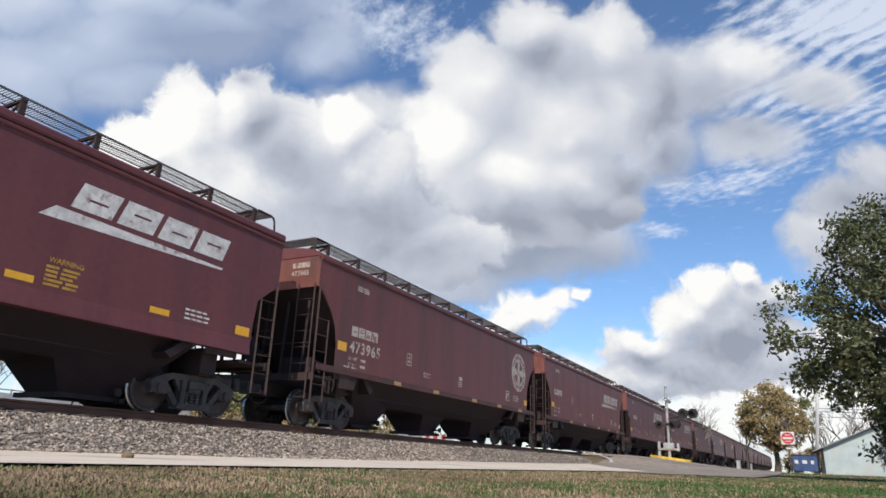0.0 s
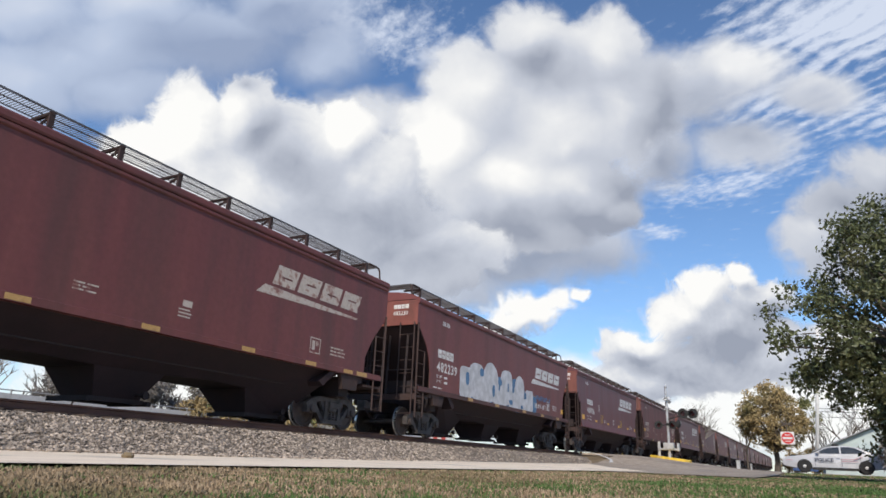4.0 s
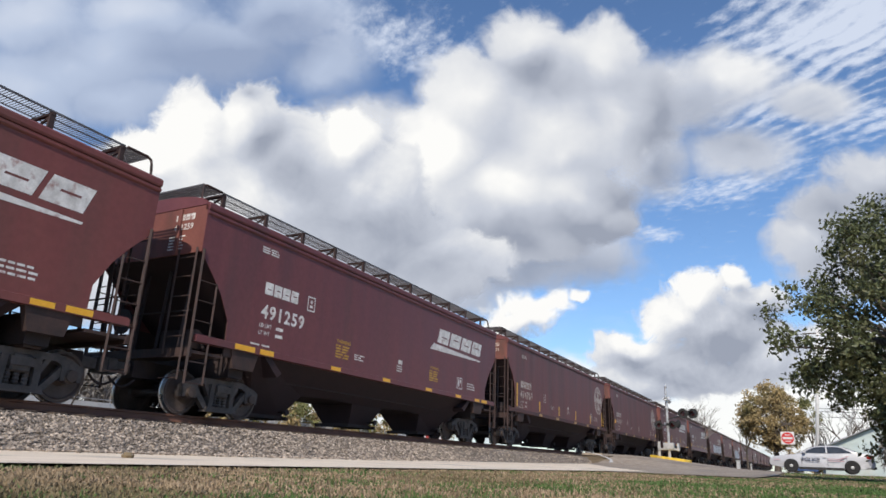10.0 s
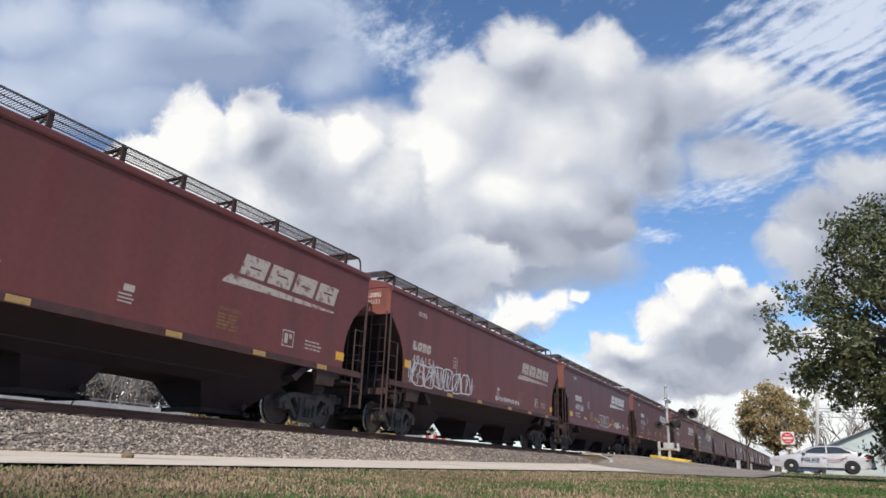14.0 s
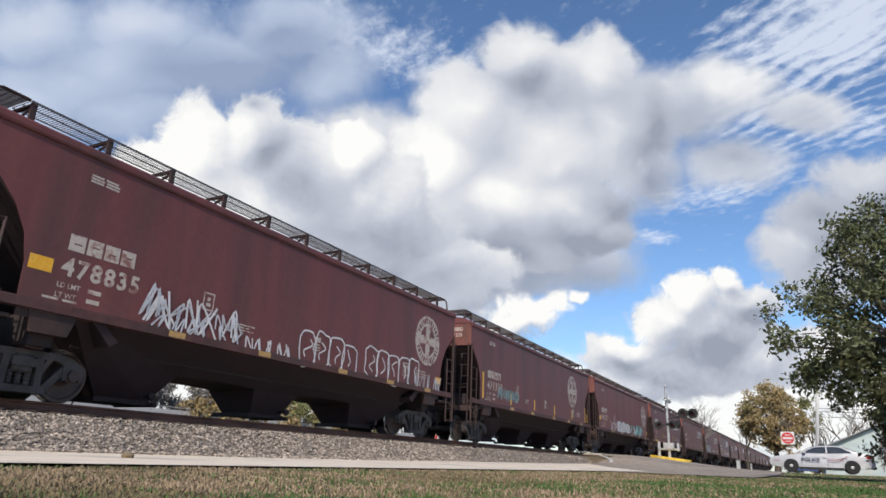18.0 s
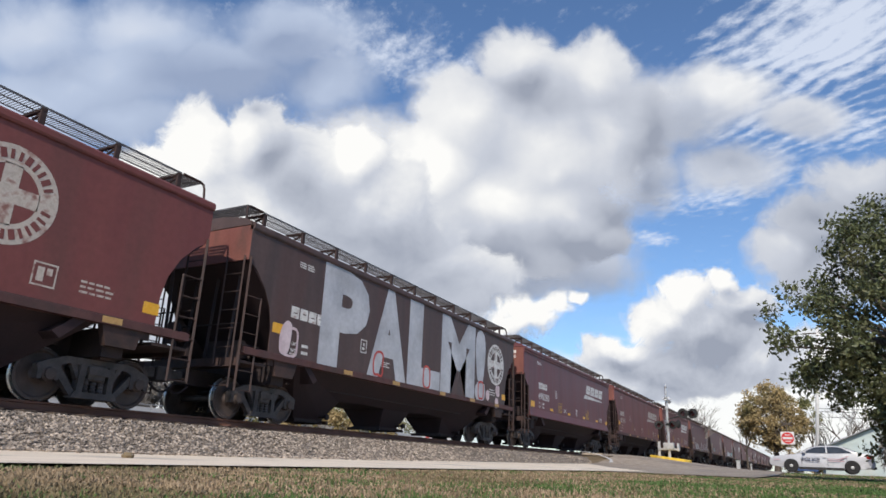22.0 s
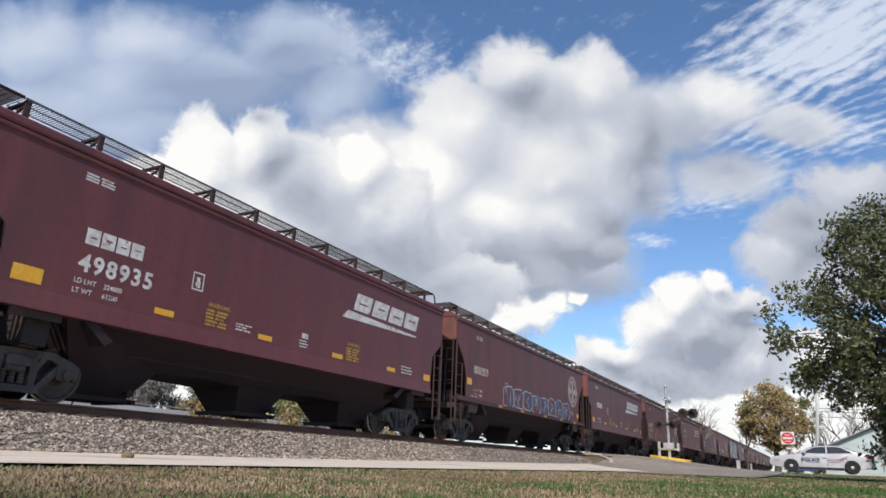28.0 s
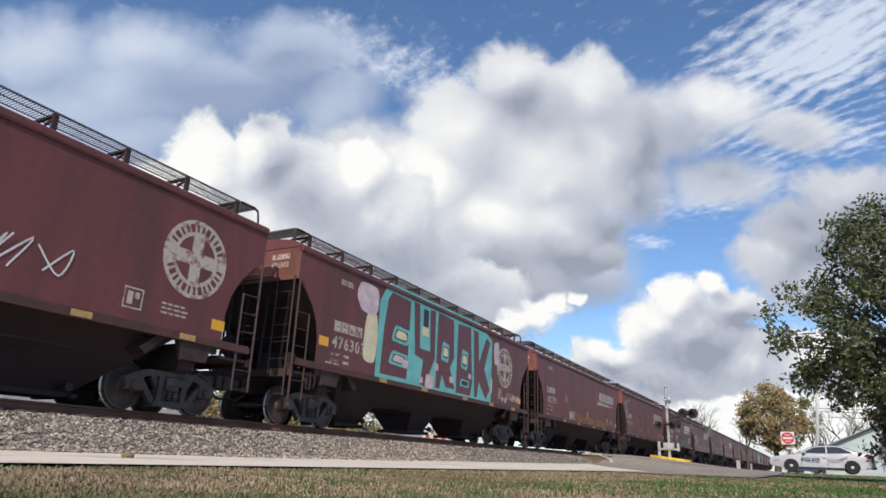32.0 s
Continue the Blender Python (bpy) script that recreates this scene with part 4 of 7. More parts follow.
def cloud_material(name, blobs, dark, light, seed, edge=(0.24, 0.36), rough=0.60, base=0.55, gain=0.50, cover=1.0, size=1.15, tones=((0.335, 0.37, 0.455), (0.585, 0.62, 0.70), (0.985, 0.98, 0.96)), sunward=(-0.16, 0.24)):
    mt = bpy.data.materials.new(name)
    mt.use_nodes = True
    mt.cycles.emission_sampling = "NONE"
    nt = mt.node_tree
    nt.nodes.clear()
    L = nt.links
    co = nt.nodes.new("ShaderNodeTexCoord")
    mp = nt.nodes.new("ShaderNodeMapping")
    k = LENS / CLOUD_DEPTH / 100
    mp.inputs["Scale"].default_value = (k, k, 0)
    L.new(co.outputs["Object"], mp.inputs[0])
    here = mp.outputs[0]

    def density(vec):
        off = nt.nodes.new("ShaderNodeVectorMath")
        off.operation = "ADD"
        off.inputs[1].default_value = (seed * 3.1, seed * 1.7, seed)
        L.new(vec, off.inputs[0])
        warp = node(nt, "ShaderNodeTexNoise", Scale=0.9, Detail=3.0)
        L.new(off.outputs[0], warp.inputs["Vector"])
        ctr = nt.nodes.new("ShaderNodeVectorMath")
        ctr.operation = "MULTIPLY_ADD"
        ctr.inputs[1].default_value, ctr.inputs[2].default_value = (0.8, 0.8, 0), (-0.4, -0.4, 0)
        L.new(warp.outputs[1], ctr.inputs[0])
        moved = nt.nodes.new("ShaderNodeVectorMath")
        moved.operation = "ADD"
        L.new(vec, moved.inputs[0])
        L.new(ctr.outputs[0], moved.inputs[1])
        shape = blob_field(nt, moved.outputs[0], blobs)
        off2 = nt.nodes.new("ShaderNodeVectorMath")
        off2.operation = "ADD"
        L.new(off.outputs[0], off2.inputs[0])
        L.new(ctr.outputs[0], off2.inputs[1])
        n = node(nt, "ShaderNodeTexNoise", Scale=size, Detail=10.0, Roughness=0.57)
        L.new(off2.outputs[0], n.inputs["Vector"])
        v = nt.nodes.new("ShaderNodeTexVoronoi")
        v.feature, v.inputs["Scale"].default_value = "SMOOTH_F1", size * 1.5
        v.inputs["Detail"].default_value, v.inputs["Roughness"].default_value = 2.0, 0.5
        L.new(off2.outputs[0], v.inputs["Vector"])
        puff = maths(nt, "MULTIPLY_ADD", v.outputs["Distance"], -0.30 * rough, 0.12 * rough)
        lump = maths(nt, "MULTIPLY_ADD", n.outputs[0], rough, -0.5 * rough)
        fine = node(nt, "ShaderNodeTexNoise", Scale=size * 4.2, Detail=7.0, Roughness=0.62)
        L.new(off2.outputs[0], fine.inputs["Vector"])
        curl = maths(nt, "MULTIPLY_ADD", fine.outputs[0], rough * 0.42, -0.21 * rough)
        return maths(nt, "ADD", maths(nt, "ADD", maths(nt, "ADD", shape, lump), puff), curl), shape, moved.outputs[0]
    d0, s0, swirled = density(here)
    sh = nt.nodes.new("ShaderNodeVectorMath")
    sh.operation = "ADD"
    sh.inputs[1].default_value = (*sunward, 0)
    L.new(here, sh.inputs[0])
    d1, s1, _ = density(sh.outputs[0])
    far_ = nt.nodes.new("ShaderNodeVectorMath")
    far_.operation = "ADD"
    far_.inputs[1].default_value = (sunward[0] * 3.0, sunward[1] * 3.0, 0)
    L.new(here, far_.inputs[0])
    s2 = blob_field(nt, far_.outputs[0], blobs, 0.25)
    shade = maths(nt, "MULTIPLY_ADD", maths(nt, "SUBTRACT", d0, d1), gain, base)
    shade = maths(nt, "MULTIPLY_ADD", maths(nt, "SUBTRACT", s0, s2), 0.42, shade)
    for pts, weight, wide in ((dark, -0.80, 1.2), (light, 0.42, 1.5)):
        if pts:
            f = maths(nt, "MULTIPLY", blob_field(nt, swirled, [(p[0], p[1], p[2] * wide, p[3] * wide, *p[4:]) for p in pts], 0.3, "QUADRATIC_SPHERE"), weight)
            shade = maths(nt, "ADD", shade, f)
    ramp_ = nt.nodes.new("ShaderNodeValToRGB")
    ramp_.color_ramp.interpolation = "LINEAR"
    els = ramp_.color_ramp.elements
    els[0].position, els[0].color = 0.0, (*tones[0], 1)
    els[1].position, els[1].color = 1.0, (*tones[2], 1)
    mid = els.new(0.52)
    mid.color = (*tones[1], 1)
    L.new(maths(nt, "ADD", shade, 0.0, clamp=True), ramp_.inputs[0])
    mr = nt.nodes.new("ShaderNodeMapRange")
    mr.interpolation_type = "SMOOTHSTEP"
    mr.inputs[1].default_value, mr.inputs[2].default_value, mr.inputs[4].default_value = edge[0], edge[1], cover
    L.new(d0, mr.inputs[0])
    rim = nt.nodes.new("ShaderNodeMapRange")
    rim.interpolation_type = "SMOOTHSTEP"
    rim.inputs[1].default_value, rim.inputs[2].default_value = 0.0, 0.20
    L.new(s0, rim.inputs[0])
    alpha = maths(nt, "MULTIPLY", mr.outputs[0], rim.outputs[0])
    em = nt.nodes.new("ShaderNodeEmission")
    L.new(ramp_.outputs[0], em.inputs[0])
    tr = nt.nodes.new("ShaderNodeBsdfTransparent")
    mix = nt.nodes.new("ShaderNodeMixShader")
    L.new(alpha, mix.inputs[0])
    L.new(tr.outputs[0], mix.inputs[1])
    L.new(em.outputs[0], mix.inputs[2])
    out = nt.nodes.new("ShaderNodeOutputMaterial")
    L.new(mix.outputs[0], out.inputs[0])
    return mt


def cloud(label, blobs, dark, light, drift, depth_step, **kw):
    """One cloud: a bulging far sheet cut to its outline. Plan units as in sky_point at 20.5 s; drift is its way over 32 s."""
    cx, cy = sum(b[0] for b in blobs) / len(blobs), sum(b[1] for b in blobs) / len(blobs)
    loc = lambda pts: [((b[0] - cx) / 100, (cy - b[1]) / 100, b[2] / 100, b[3] / 100, *[-a for a in b[4:]]) for b in pts]
    mat = cloud_material(label, loc(blobs), loc(dark), loc(light), depth_step * 1.37 + 1, **kw)
    x0, x1 = min(b[0] - 2.2 * b[2] for b in blobs), max(b[0] + 2.2 * b[2] for b in blobs)
    y0, y1 = min(b[1] - 2.2 * b[3] for b in blobs), max(b[1] + 2.2 * b[3] for b in blobs)
    step = 18.0
    px = CLOUD_DEPTH / LENS
    bm = bmesh.new()
    verts = {}

    def field(x, y):
        return max(1 - math.hypot((x - b[0]) / b[2], (y - b[1]) / b[3]) / 1.45 for b in blobs)

    def vert(i, j):
        if (i, j) not in verts:
            x, y = x0 + i * step, y0 + j * step
            verts[i, j] = bm.verts.new(((x - cx) * px, (cy - y) * px, 5 * max(0.0, field(x, y)) ** 0.5))
        return verts[i, j]
    for i in range(int((x1 - x0) / step) + 1):
        for j in range(int((y1 - y0) / step) + 1):
            if field(x0 + (i + 0.5) * step, y0 + (j + 0.5) * step) > -0.50:
                bm.faces.new((vert(i, j + 1), vert(i + 1, j + 1), vert(i + 1, j), vert(i, j)))
    ob = part("cloud", bm, mat, smooth=True)
    tagged(ob, label, "cloud")
    rot = CAM_M.to_4x4()
    depth = CLOUD_DEPTH + depth_step * 12.0

    def at(t):
        k = (t - 20.5) / 32.0
        return Matrix.Translation(sky_point(cx + drift[0] * k, cy + drift[1] * k, depth)) @ rot
    ob.matrix_basis = at(0)
    CLOUD_ROWS.append((ob, [(0.0, at(0.0)), (16.0, at(16.0)), (32.0, at(32.0))]))
    return ob


cloud("towering white cumulus with a grey flat base",
      [(925, 118, 92, 74), (985, 150, 90, 80), (1050, 132, 90, 78), (830, 205, 112, 96), (960, 245, 165, 130), (765, 300, 92, 100), (1085, 225, 115, 105), (1000, 385, 125, 74), (870, 375, 150, 85), (1060, 420, 62, 42), (930, 455, 120, 40)],
      [(1030, 430, 130, 55), (900, 455, 140, 36), (1170, 240, 50, 110), (1090, 380, 80, 50), (930, 150, 120, 50)], [(750, 310, 110, 110), (900, 335, 150, 62), (990, 300, 90, 60)], (-34, 82), 2, edge=(0.17, 0.44), base=0.60, rough=0.40, gain=0.30)
cloud("soft grey shoulder of the tall cumulus",
      [(1180, 190, 130, 70), (1120, 290, 80, 100), (1265, 165, 100, 56), (1290, 300, 100, 50), (1420, 205, 90, 36)], [(1190, 190, 140, 80), (1130, 320, 80, 90), (1300, 290, 110, 60), (1420, 205, 100, 50)], [], (-45, 75), 2.9, edge=(0.0, 0.60), base=0.80, gain=0.25, cover=0.92, rough=0.40)
cloud("broad bank of bright white cumulus",
      [(350, 265, 72, 92), (455, 250, 90, 85), (270, 310, 100, 66), (540, 330, 120, 96), (630, 285, 60, 66), (690, 370, 90, 100), (450, 400, 260, 150), (650, 430, 160, 110), (790, 490, 150, 66), (300, 480, 300, 160)],
      [(660, 430, 150, 70), (480, 270, 80, 60), (540, 330, 90, 60), (790, 490, 140, 46), (460, 195, 50, 36)], [(350, 280, 110, 110), (260, 330, 120, 80), (615, 265, 70, 56)], (32, 78), 1, edge=(0.18, 0.36), base=0.66, rough=0.52)
cloud("small white cumulus puff low in the sky",
      [(930, 555, 62, 38), (980, 538, 40, 22), (1022, 526, 26, 10), (880, 570, 60, 44), (830, 600, 90, 40)], [(900, 600, 90, 30)], [(940, 540, 80, 30)], (-6, 9), 3, edge=(0.04, 0.56), base=0.78, size=1.9, rough=1.15)
cloud("thin slate cloud between the cumulus heaps",
      [(900, 490, 210, 56), (1000, 465, 130, 60), (780, 530, 130, 60), (740, 330, 120, 110), (800, 440, 200, 100), (640, 250, 110, 70)], [(930, 480, 220, 60), (760, 360, 140, 90)], [], (-8, 60), 3.4, edge=(0.0, 0.50), base=0.48, gain=0.25, cover=0.92, rough=0.45)
cloud("low cumulus with bright tops and slate-blue shade",
      [(1215, 520, 62, 50), (1290, 490, 45, 22, 25), (1160, 560, 66, 55), (1090, 625, 90, 42), (1250, 590, 130, 66), (1335, 545, 75, 50), (1350, 640, 110, 70), (1190, 670, 150, 48), (1120, 690, 140, 40), (1480, 640, 120, 70)],
      [(1260, 610, 130, 56), (1335, 560, 80, 50), (1180, 668, 140, 40), (1100, 640, 80, 30)], [(1200, 500, 66, 40), (1290, 484, 44, 20), (1120, 590, 50, 34)], (-58, 16), 4, edge=(0.16, 0.42), base=0.58, size=1.8, rough=0.72)
cloud("soft grey cloud bank",
      [(1450, 400, 105, 74), (1530, 330, 100, 66), (1390, 440, 70, 52), (1490, 480, 130, 66), (1620, 380, 130, 110)],
      [(1480, 420, 140, 80), (1560, 370, 140, 90), (1440, 380, 100, 60)], [], (-88, 42), 5, edge=(0.02, 0.40), base=0.50, gain=0.26)
cloud("torn pale grey cloud veil",
      [(50, 60, 130, 80), (245, 60, 150, 70), (110, 160, 160, 60), (400, 115, 160, 75), (540, 50, 130, 70), (230, 215, 150, 60), (30, 200, 130, 110), (610, 150, 90, 60), (200, 130, 200, 90)],
      [(430, 130, 190, 70), (520, 60, 120, 60)], [], (15, 95), 6, tones=((0.33, 0.40, 0.56), (0.52, 0.60, 0.76), (0.80, 0.84, 0.92)), edge=(-0.10, 0.62), base=0.46, gain=0.16, cover=0.92, size=0.7, rough=0.42)
cloud("bright haze cloud on the horizon",
      [(1280, 740, 130, 70), (1100, 740, 200, 50), (1400, 700, 150, 60), (1450, 770, 190, 60), (800, 700, 300, 80), (350, 690, 420, 90), (1600, 720, 120, 70)],
      [], [(1290, 750, 140, 70), (300, 680, 400, 90)], (-20, 4), 7, edge=(-0.15, 0.45), base=0.86, cover=0.95)


def ripple_layer():
    """High rippled layer: a level sheet far up, thinning out at its edges."""
    high = 900.0
    up = lambda u, v: (lambda d: EYE + d * ((high - EYE.z) / d.z))(sky_point(u, v, 1.0) - EYE)
    mt = bpy.data.materials.new("rippled high cloud")
    mt.use_nodes = True
    mt.cycles.emission_sampling = "NONE"
    nt = mt.node_tree
    nt.nodes.clear()
    L = nt.links
    co = nt.nodes.new("ShaderNodeTexCoord")
    mp = nt.nodes.new("ShaderNodeMapping")
    mp.inputs["Rotation"].default_value = (0, 0, radians(-YAW))
    mp.inputs["Scale"].default_value = (0.01, 0.01, 0)
    L.new(co.outputs["Object"], mp.inputs[0])
    turn = Matrix.Rotation(radians(-YAW), 2)

    def ell(u, v, ru, rv):
        a, b, c = (turn @ (up(*q).to_2d() / 100) for q in ((u, v), (u + ru, v), (u, v - rv)))
        return (a.x, a.y, (b - a).length, (c - a).length)
    veil = blob_field(nt, mp.outputs[0], [ell(*b) for b in ((1440, 90, 200, 110), (1330, 210, 130, 60), (1480, 230, 150, 70), (1280, 340, 150, 38), (1160, 420, 40, 20), (700, 90, 120, 80), (600, 60, 110, 70), (790, 130, 80, 60), (1180, 345, 60, 30))], 0.2)
    mt_ = nt.nodes.new("ShaderNodeMapping")
    mt_.inputs["Rotation"].default_value = (0, 0, radians(-80))
    L.new(mp.outputs[0], mt_.inputs[0])
    mw = nt.nodes.new("ShaderNodeMapping")
    mw.inputs["Scale"].default_value = (1.0, 0.62, 1)
    L.new(mt_.outputs[0], mw.inputs[0])
    wv = node(nt, "ShaderNodeTexWave", Scale=0.56, Distortion=6.5, Detail=5.0)
    wv.inputs["Detail Scale"].default_value = 1.9
    L.new(mw.outputs[0], wv.inputs["Vector"])
    n1 = node(nt, "ShaderNodeTexNoise", Scale=0.55, Detail=7.0, Roughness=0.6)
    L.new(mp.outputs[0], n1.inputs["Vector"])
    n2 = node(nt, "ShaderNodeTexNoise", Scale=2.6, Detail=6.0, Roughness=0.65)
    L.new(mw.outputs[0], n2.inputs["Vector"])
    rows_ = blob_field(nt, mp.outputs[0], [ell(1430, 150, 330, 260)])
    wave = maths(nt, "MULTIPLY", maths(nt, "MULTIPLY_ADD", wv.outputs[1], 0.66, -0.28), rows_)
    rip = maths(nt, "ADD", wave, maths(nt, "MULTIPLY_ADD", n2.outputs[0], 2.1, -1.10))
    d = maths(nt, "ADD", maths(nt, "ADD", maths(nt, "MULTIPLY", veil, 1.0), rip), maths(nt, "MULTIPLY_ADD", n1.outputs[0], 1.3, -0.70))
    d = maths(nt, "ADD", d, maths(nt, "MULTIPLY", blob_field(nt, mp.outputs[0], [ell(1530, 10, 220, 150)]), 0.7))
    mr = nt.nodes.new("ShaderNodeMapRange")
    mr.interpolation_type = "SMOOTHSTEP"
    mr.inputs[1].default_value, mr.inputs[2].default_value, mr.inputs[4].default_value = 0.12, 1.25, 0.80
    L.new(d, mr.inputs[0])
    em = nt.nodes.new("ShaderNodeEmission")
    em.inputs[0].default_value = (0.78, 0.84, 0.96, 1)
    tr = nt.nodes.new("ShaderNodeBsdfTransparent")
    mix = nt.nodes.new("ShaderNodeMixShader")
    L.new(mr.outputs[0], mix.inputs[0])
    L.new(tr.outputs[0], mix.inputs[1])
    L.new(em.outputs[0], mix.inputs[2])
    out = nt.nodes.new("ShaderNodeOutputMaterial")
    L.new(mix.outputs[0], out.inputs[0])
    bm = bmesh.new()
    away = Vector((math.sin(radians(YAW)), math.cos(radians(YAW)), 0))
    right = Vector((away.y, -away.x, 0))
    grid = [[bm.verts.new(away * (650 + 330 * j) + right * (-1900 + 420 * i) + Vector((0, 0, 25 * noise.noise((i * 0.7, j * 0.9, 0))))) for i in range(11)] for j in range(12)]
    for a, b in zip(grid, grid[1:]):
        for i in range(10):
            bm.faces.new((a[i], b[i], b[i + 1], a[i + 1]))
    ob = part("cloud", bm, mt, smooth=True)
    tagged(ob, "thin rippled high cloud in rows of white flakes", "cloud")
    at = lambda t: Matrix.Translation(away * (t - 20.5) * 4.6 + Vector((0, 0, high)))
    ob.matrix_basis = at(0)
    CLOUD_ROWS.append((ob, [(0.0, at(0.0)), (16.0, at(16.0)), (32.0, at(32.0))]))


ripple_layer()


# ---- plants ----
def leaf_mesh(name, points, size, count, radius, material, parent, seed, flat_=0.5, label=""):
    """A crown: clumps of small folded leaves round the given points, as one mesh."""
    rng = np.random.default_rng(seed)
    pts = np.array(points, float)
    c = np.repeat(pts, count, axis=0)
    n = len(c)
    off = rng.normal(size=(n, 3))
    off *= (radius * rng.random((n, 1)) ** 0.5) / np.linalg.norm(off, axis=1, keepdims=True)
    off[:, 2] *= 0.8
    c = c + off
    a = rng.normal(size=(n, 3)) + off / radius * 0.8
    a[:, 2] -= 0.25
    a /= np.linalg.norm(a, axis=1, keepdims=True)
    b = np.cross(a, rng.normal(size=(n, 3)))
    b /= np.linalg.norm(b, axis=1, keepdims=True)
    up = np.cross(a, b)
    s = size * rng.uniform(0.6, 1.3, (n, 1))
    v = np.stack([c - a * s * 0.5, c + b * s * flat_ * 0.5 + up * s * 0.12, c + a * s * 0.5, c - b * s * flat_ * 0.5 + up * s * 0.12], axis=1).reshape(-1, 3)
    f = []
    for i in range(n):
        k = 4 * i
        f.append((k, k + 1, k + 2))
        f.append((k, k + 2, k + 3))
    me = bpy.data.meshes.new(name)
    me.from_pydata(v.tolist(), [], f)
    me.materials.append(material)
    ob = new(name, me)
    ob.parent = parent
    if label:
        tagged(ob, label)
    return ob


def limbs(bm, base, points, r0, seed, share_=1):
    """Crooked limbs from the head of a trunk out to some of the points."""
    rnd = random.Random(seed)
    for i, p in enumerate(points):
        if i % share_:
            continue
        p0, p1 = Vector(base), Vector(p)
        mid = p0.lerp(p1, 0.5) + Vector((rnd.uniform(-0.2, 0.2), rnd.uniform(-0.2, 0.2), rnd.uniform(0.0, 0.35))) * (p1 - p0).length * 0.5
        r = r0 * rnd.uniform(0.35, 0.6)
        tube(bm, p0, mid, r, r * 0.6, 6, False)
        tube(bm, mid, p1, r * 0.6, r * 0.18, 5, False)


def crown_points(centre, radii, n, seed, low=-1.0, gap=0.0):
    rnd = random.Random(seed)
    out = []
    while len(out) < n:
        d = Vector((rnd.gauss(0, 1), rnd.gauss(0, 1), rnd.gauss(0, 1))).normalized()
        r = rnd.uniform(0.45, 1.0) ** 0.6
        wob = 1 + 0.20 * noise.noise(d * 2.3 + Vector((seed, 0, 0)))
        p = Vector(centre) + Vector((d.x * radii[0], d.y * radii[1], d.z * radii[2])) * r * wob
        if d.z < low or noise.noise(p * 0.55 + Vector((0, seed, 0))) < gap - 0.35:
            continue
        out.append(p)
    return out


def leafy_tree(label, x, y, height, trunk_r, fork, centre, radii, clumps, per, leaf, clump_r, material, seed, low=-1.0, gap=0.0, boughs=()):
    tree = thing("tree", pose(x, y, ground_z(x, y) - 0.05), label, "tree")
    pts = crown_points(centre, radii, clumps, seed, low, gap)
    for i, (c, r, n) in enumerate(boughs):
        pts += crown_points(c, r, n, seed + 7 + i)
    bm = bmesh.new()
    tube(bm, (0, 0, 0), (0.1, 0, fork * 0.5), trunk_r * 1.25, trunk_r, 12, False)
    tube(bm, (0.1, 0, fork * 0.5), (0.05, 0.1, fork), trunk_r, trunk_r * 0.85, 12, False)
    limbs(bm, (0.05, 0.1, fork), pts, trunk_r * 0.6, seed, 4)
    part("trunk", bm, BARK, tree, smooth=True)
    leaf_mesh("crown", pts, leaf, per, clump_r, material, tree, seed)
    return tree


leafy_tree("broad dark-green evergreen tree with low hanging boughs", 3.75, 20.5, 9, 0.30, 2.0, (-0.45, 0, 4.05), (3.45, 3.4, 3.55), 430, 72, 0.15, 0.42, LEAF, 11, -0.97, 0.12, (((-1.75, -1.0, 2.1), (0.5, 0.6, 0.6), 16), ((-1.35, -1.0, 1.55), (0.45, 0.5, 0.5), 12), ((-2.3, -0.8, 2.9), (0.6, 0.6, 0.4), 12)))
leafy_tree("yellow-brown autumn tree behind the street", -2.4, 80, 9, 0.28, 2.0, (-0.2, 0, 5.3), (3.35, 3.2, 3.6), 270, 42, 0.32, 0.62, LEAF_GOLD, 5, -0.95, 0.05)
leafy_tree("thin half-bare olive tree beside the pole", 1.1, 84, 8, 0.14, 3.0, (0, 0, 6.0), (1.2, 1.2, 2.2), 34, 34, 0.26, 0.42, LEAF_OLIVE, 7, -0.95, 0.1)


def bare_tree(x, y, height, seed, label="bare grey winter tree with fine twigs"):
    """Trunk, limbs and many fine twigs."""
    rnd = random.Random(seed)
    tree = thing("tree", pose(x, y, ground_z(x, y) - 0.05), label, "tree", "bare trees beyond the track")
    bm, bt = bmesh.new(), bmesh.new()

    def grow(p, d, length, r, level):
        q = p + d * length
        tube(bm if level < 2 else bt, p, q, r, r * 0.62, 6 if level < 2 else 3, False)
        if level == 4:
            return
        for i in range(3 if level else 5):
            e = (d + Vector((rnd.uniform(-0.8, 0.8), rnd.uniform(-0.8, 0.8), rnd.uniform(-0.15, 0.6)))).normalized()
            grow(p.lerp(q, rnd.uniform(0.55, 1.0)), e, length * rnd.uniform(0.55, 0.8), r * 0.55, level + 1)
    grow(Vector((0, 0, 0)), Vector((0, 0, 1)), height * 0.36, height * 0.02, 0)
    part("trunk", bm, BARK, tree, smooth=True)
    part("twig_growth", bt, TWIG, tree)
    return tree


for i, (x, y, h) in enumerate(((-46, 29, 9), (-50, 33, 10), (-44, 31.5, 8), (-54, 38, 10), (-49, 26, 9), (-60, 44, 11), (-11.5, 92, 9.5), (-14, 96, 9), (-6.5, 100, 8), (4.5, 86, 9), (6.5, 82, 9), (2.6, 92, 8))):
    bare_tree(x, y, h, 40 + i)


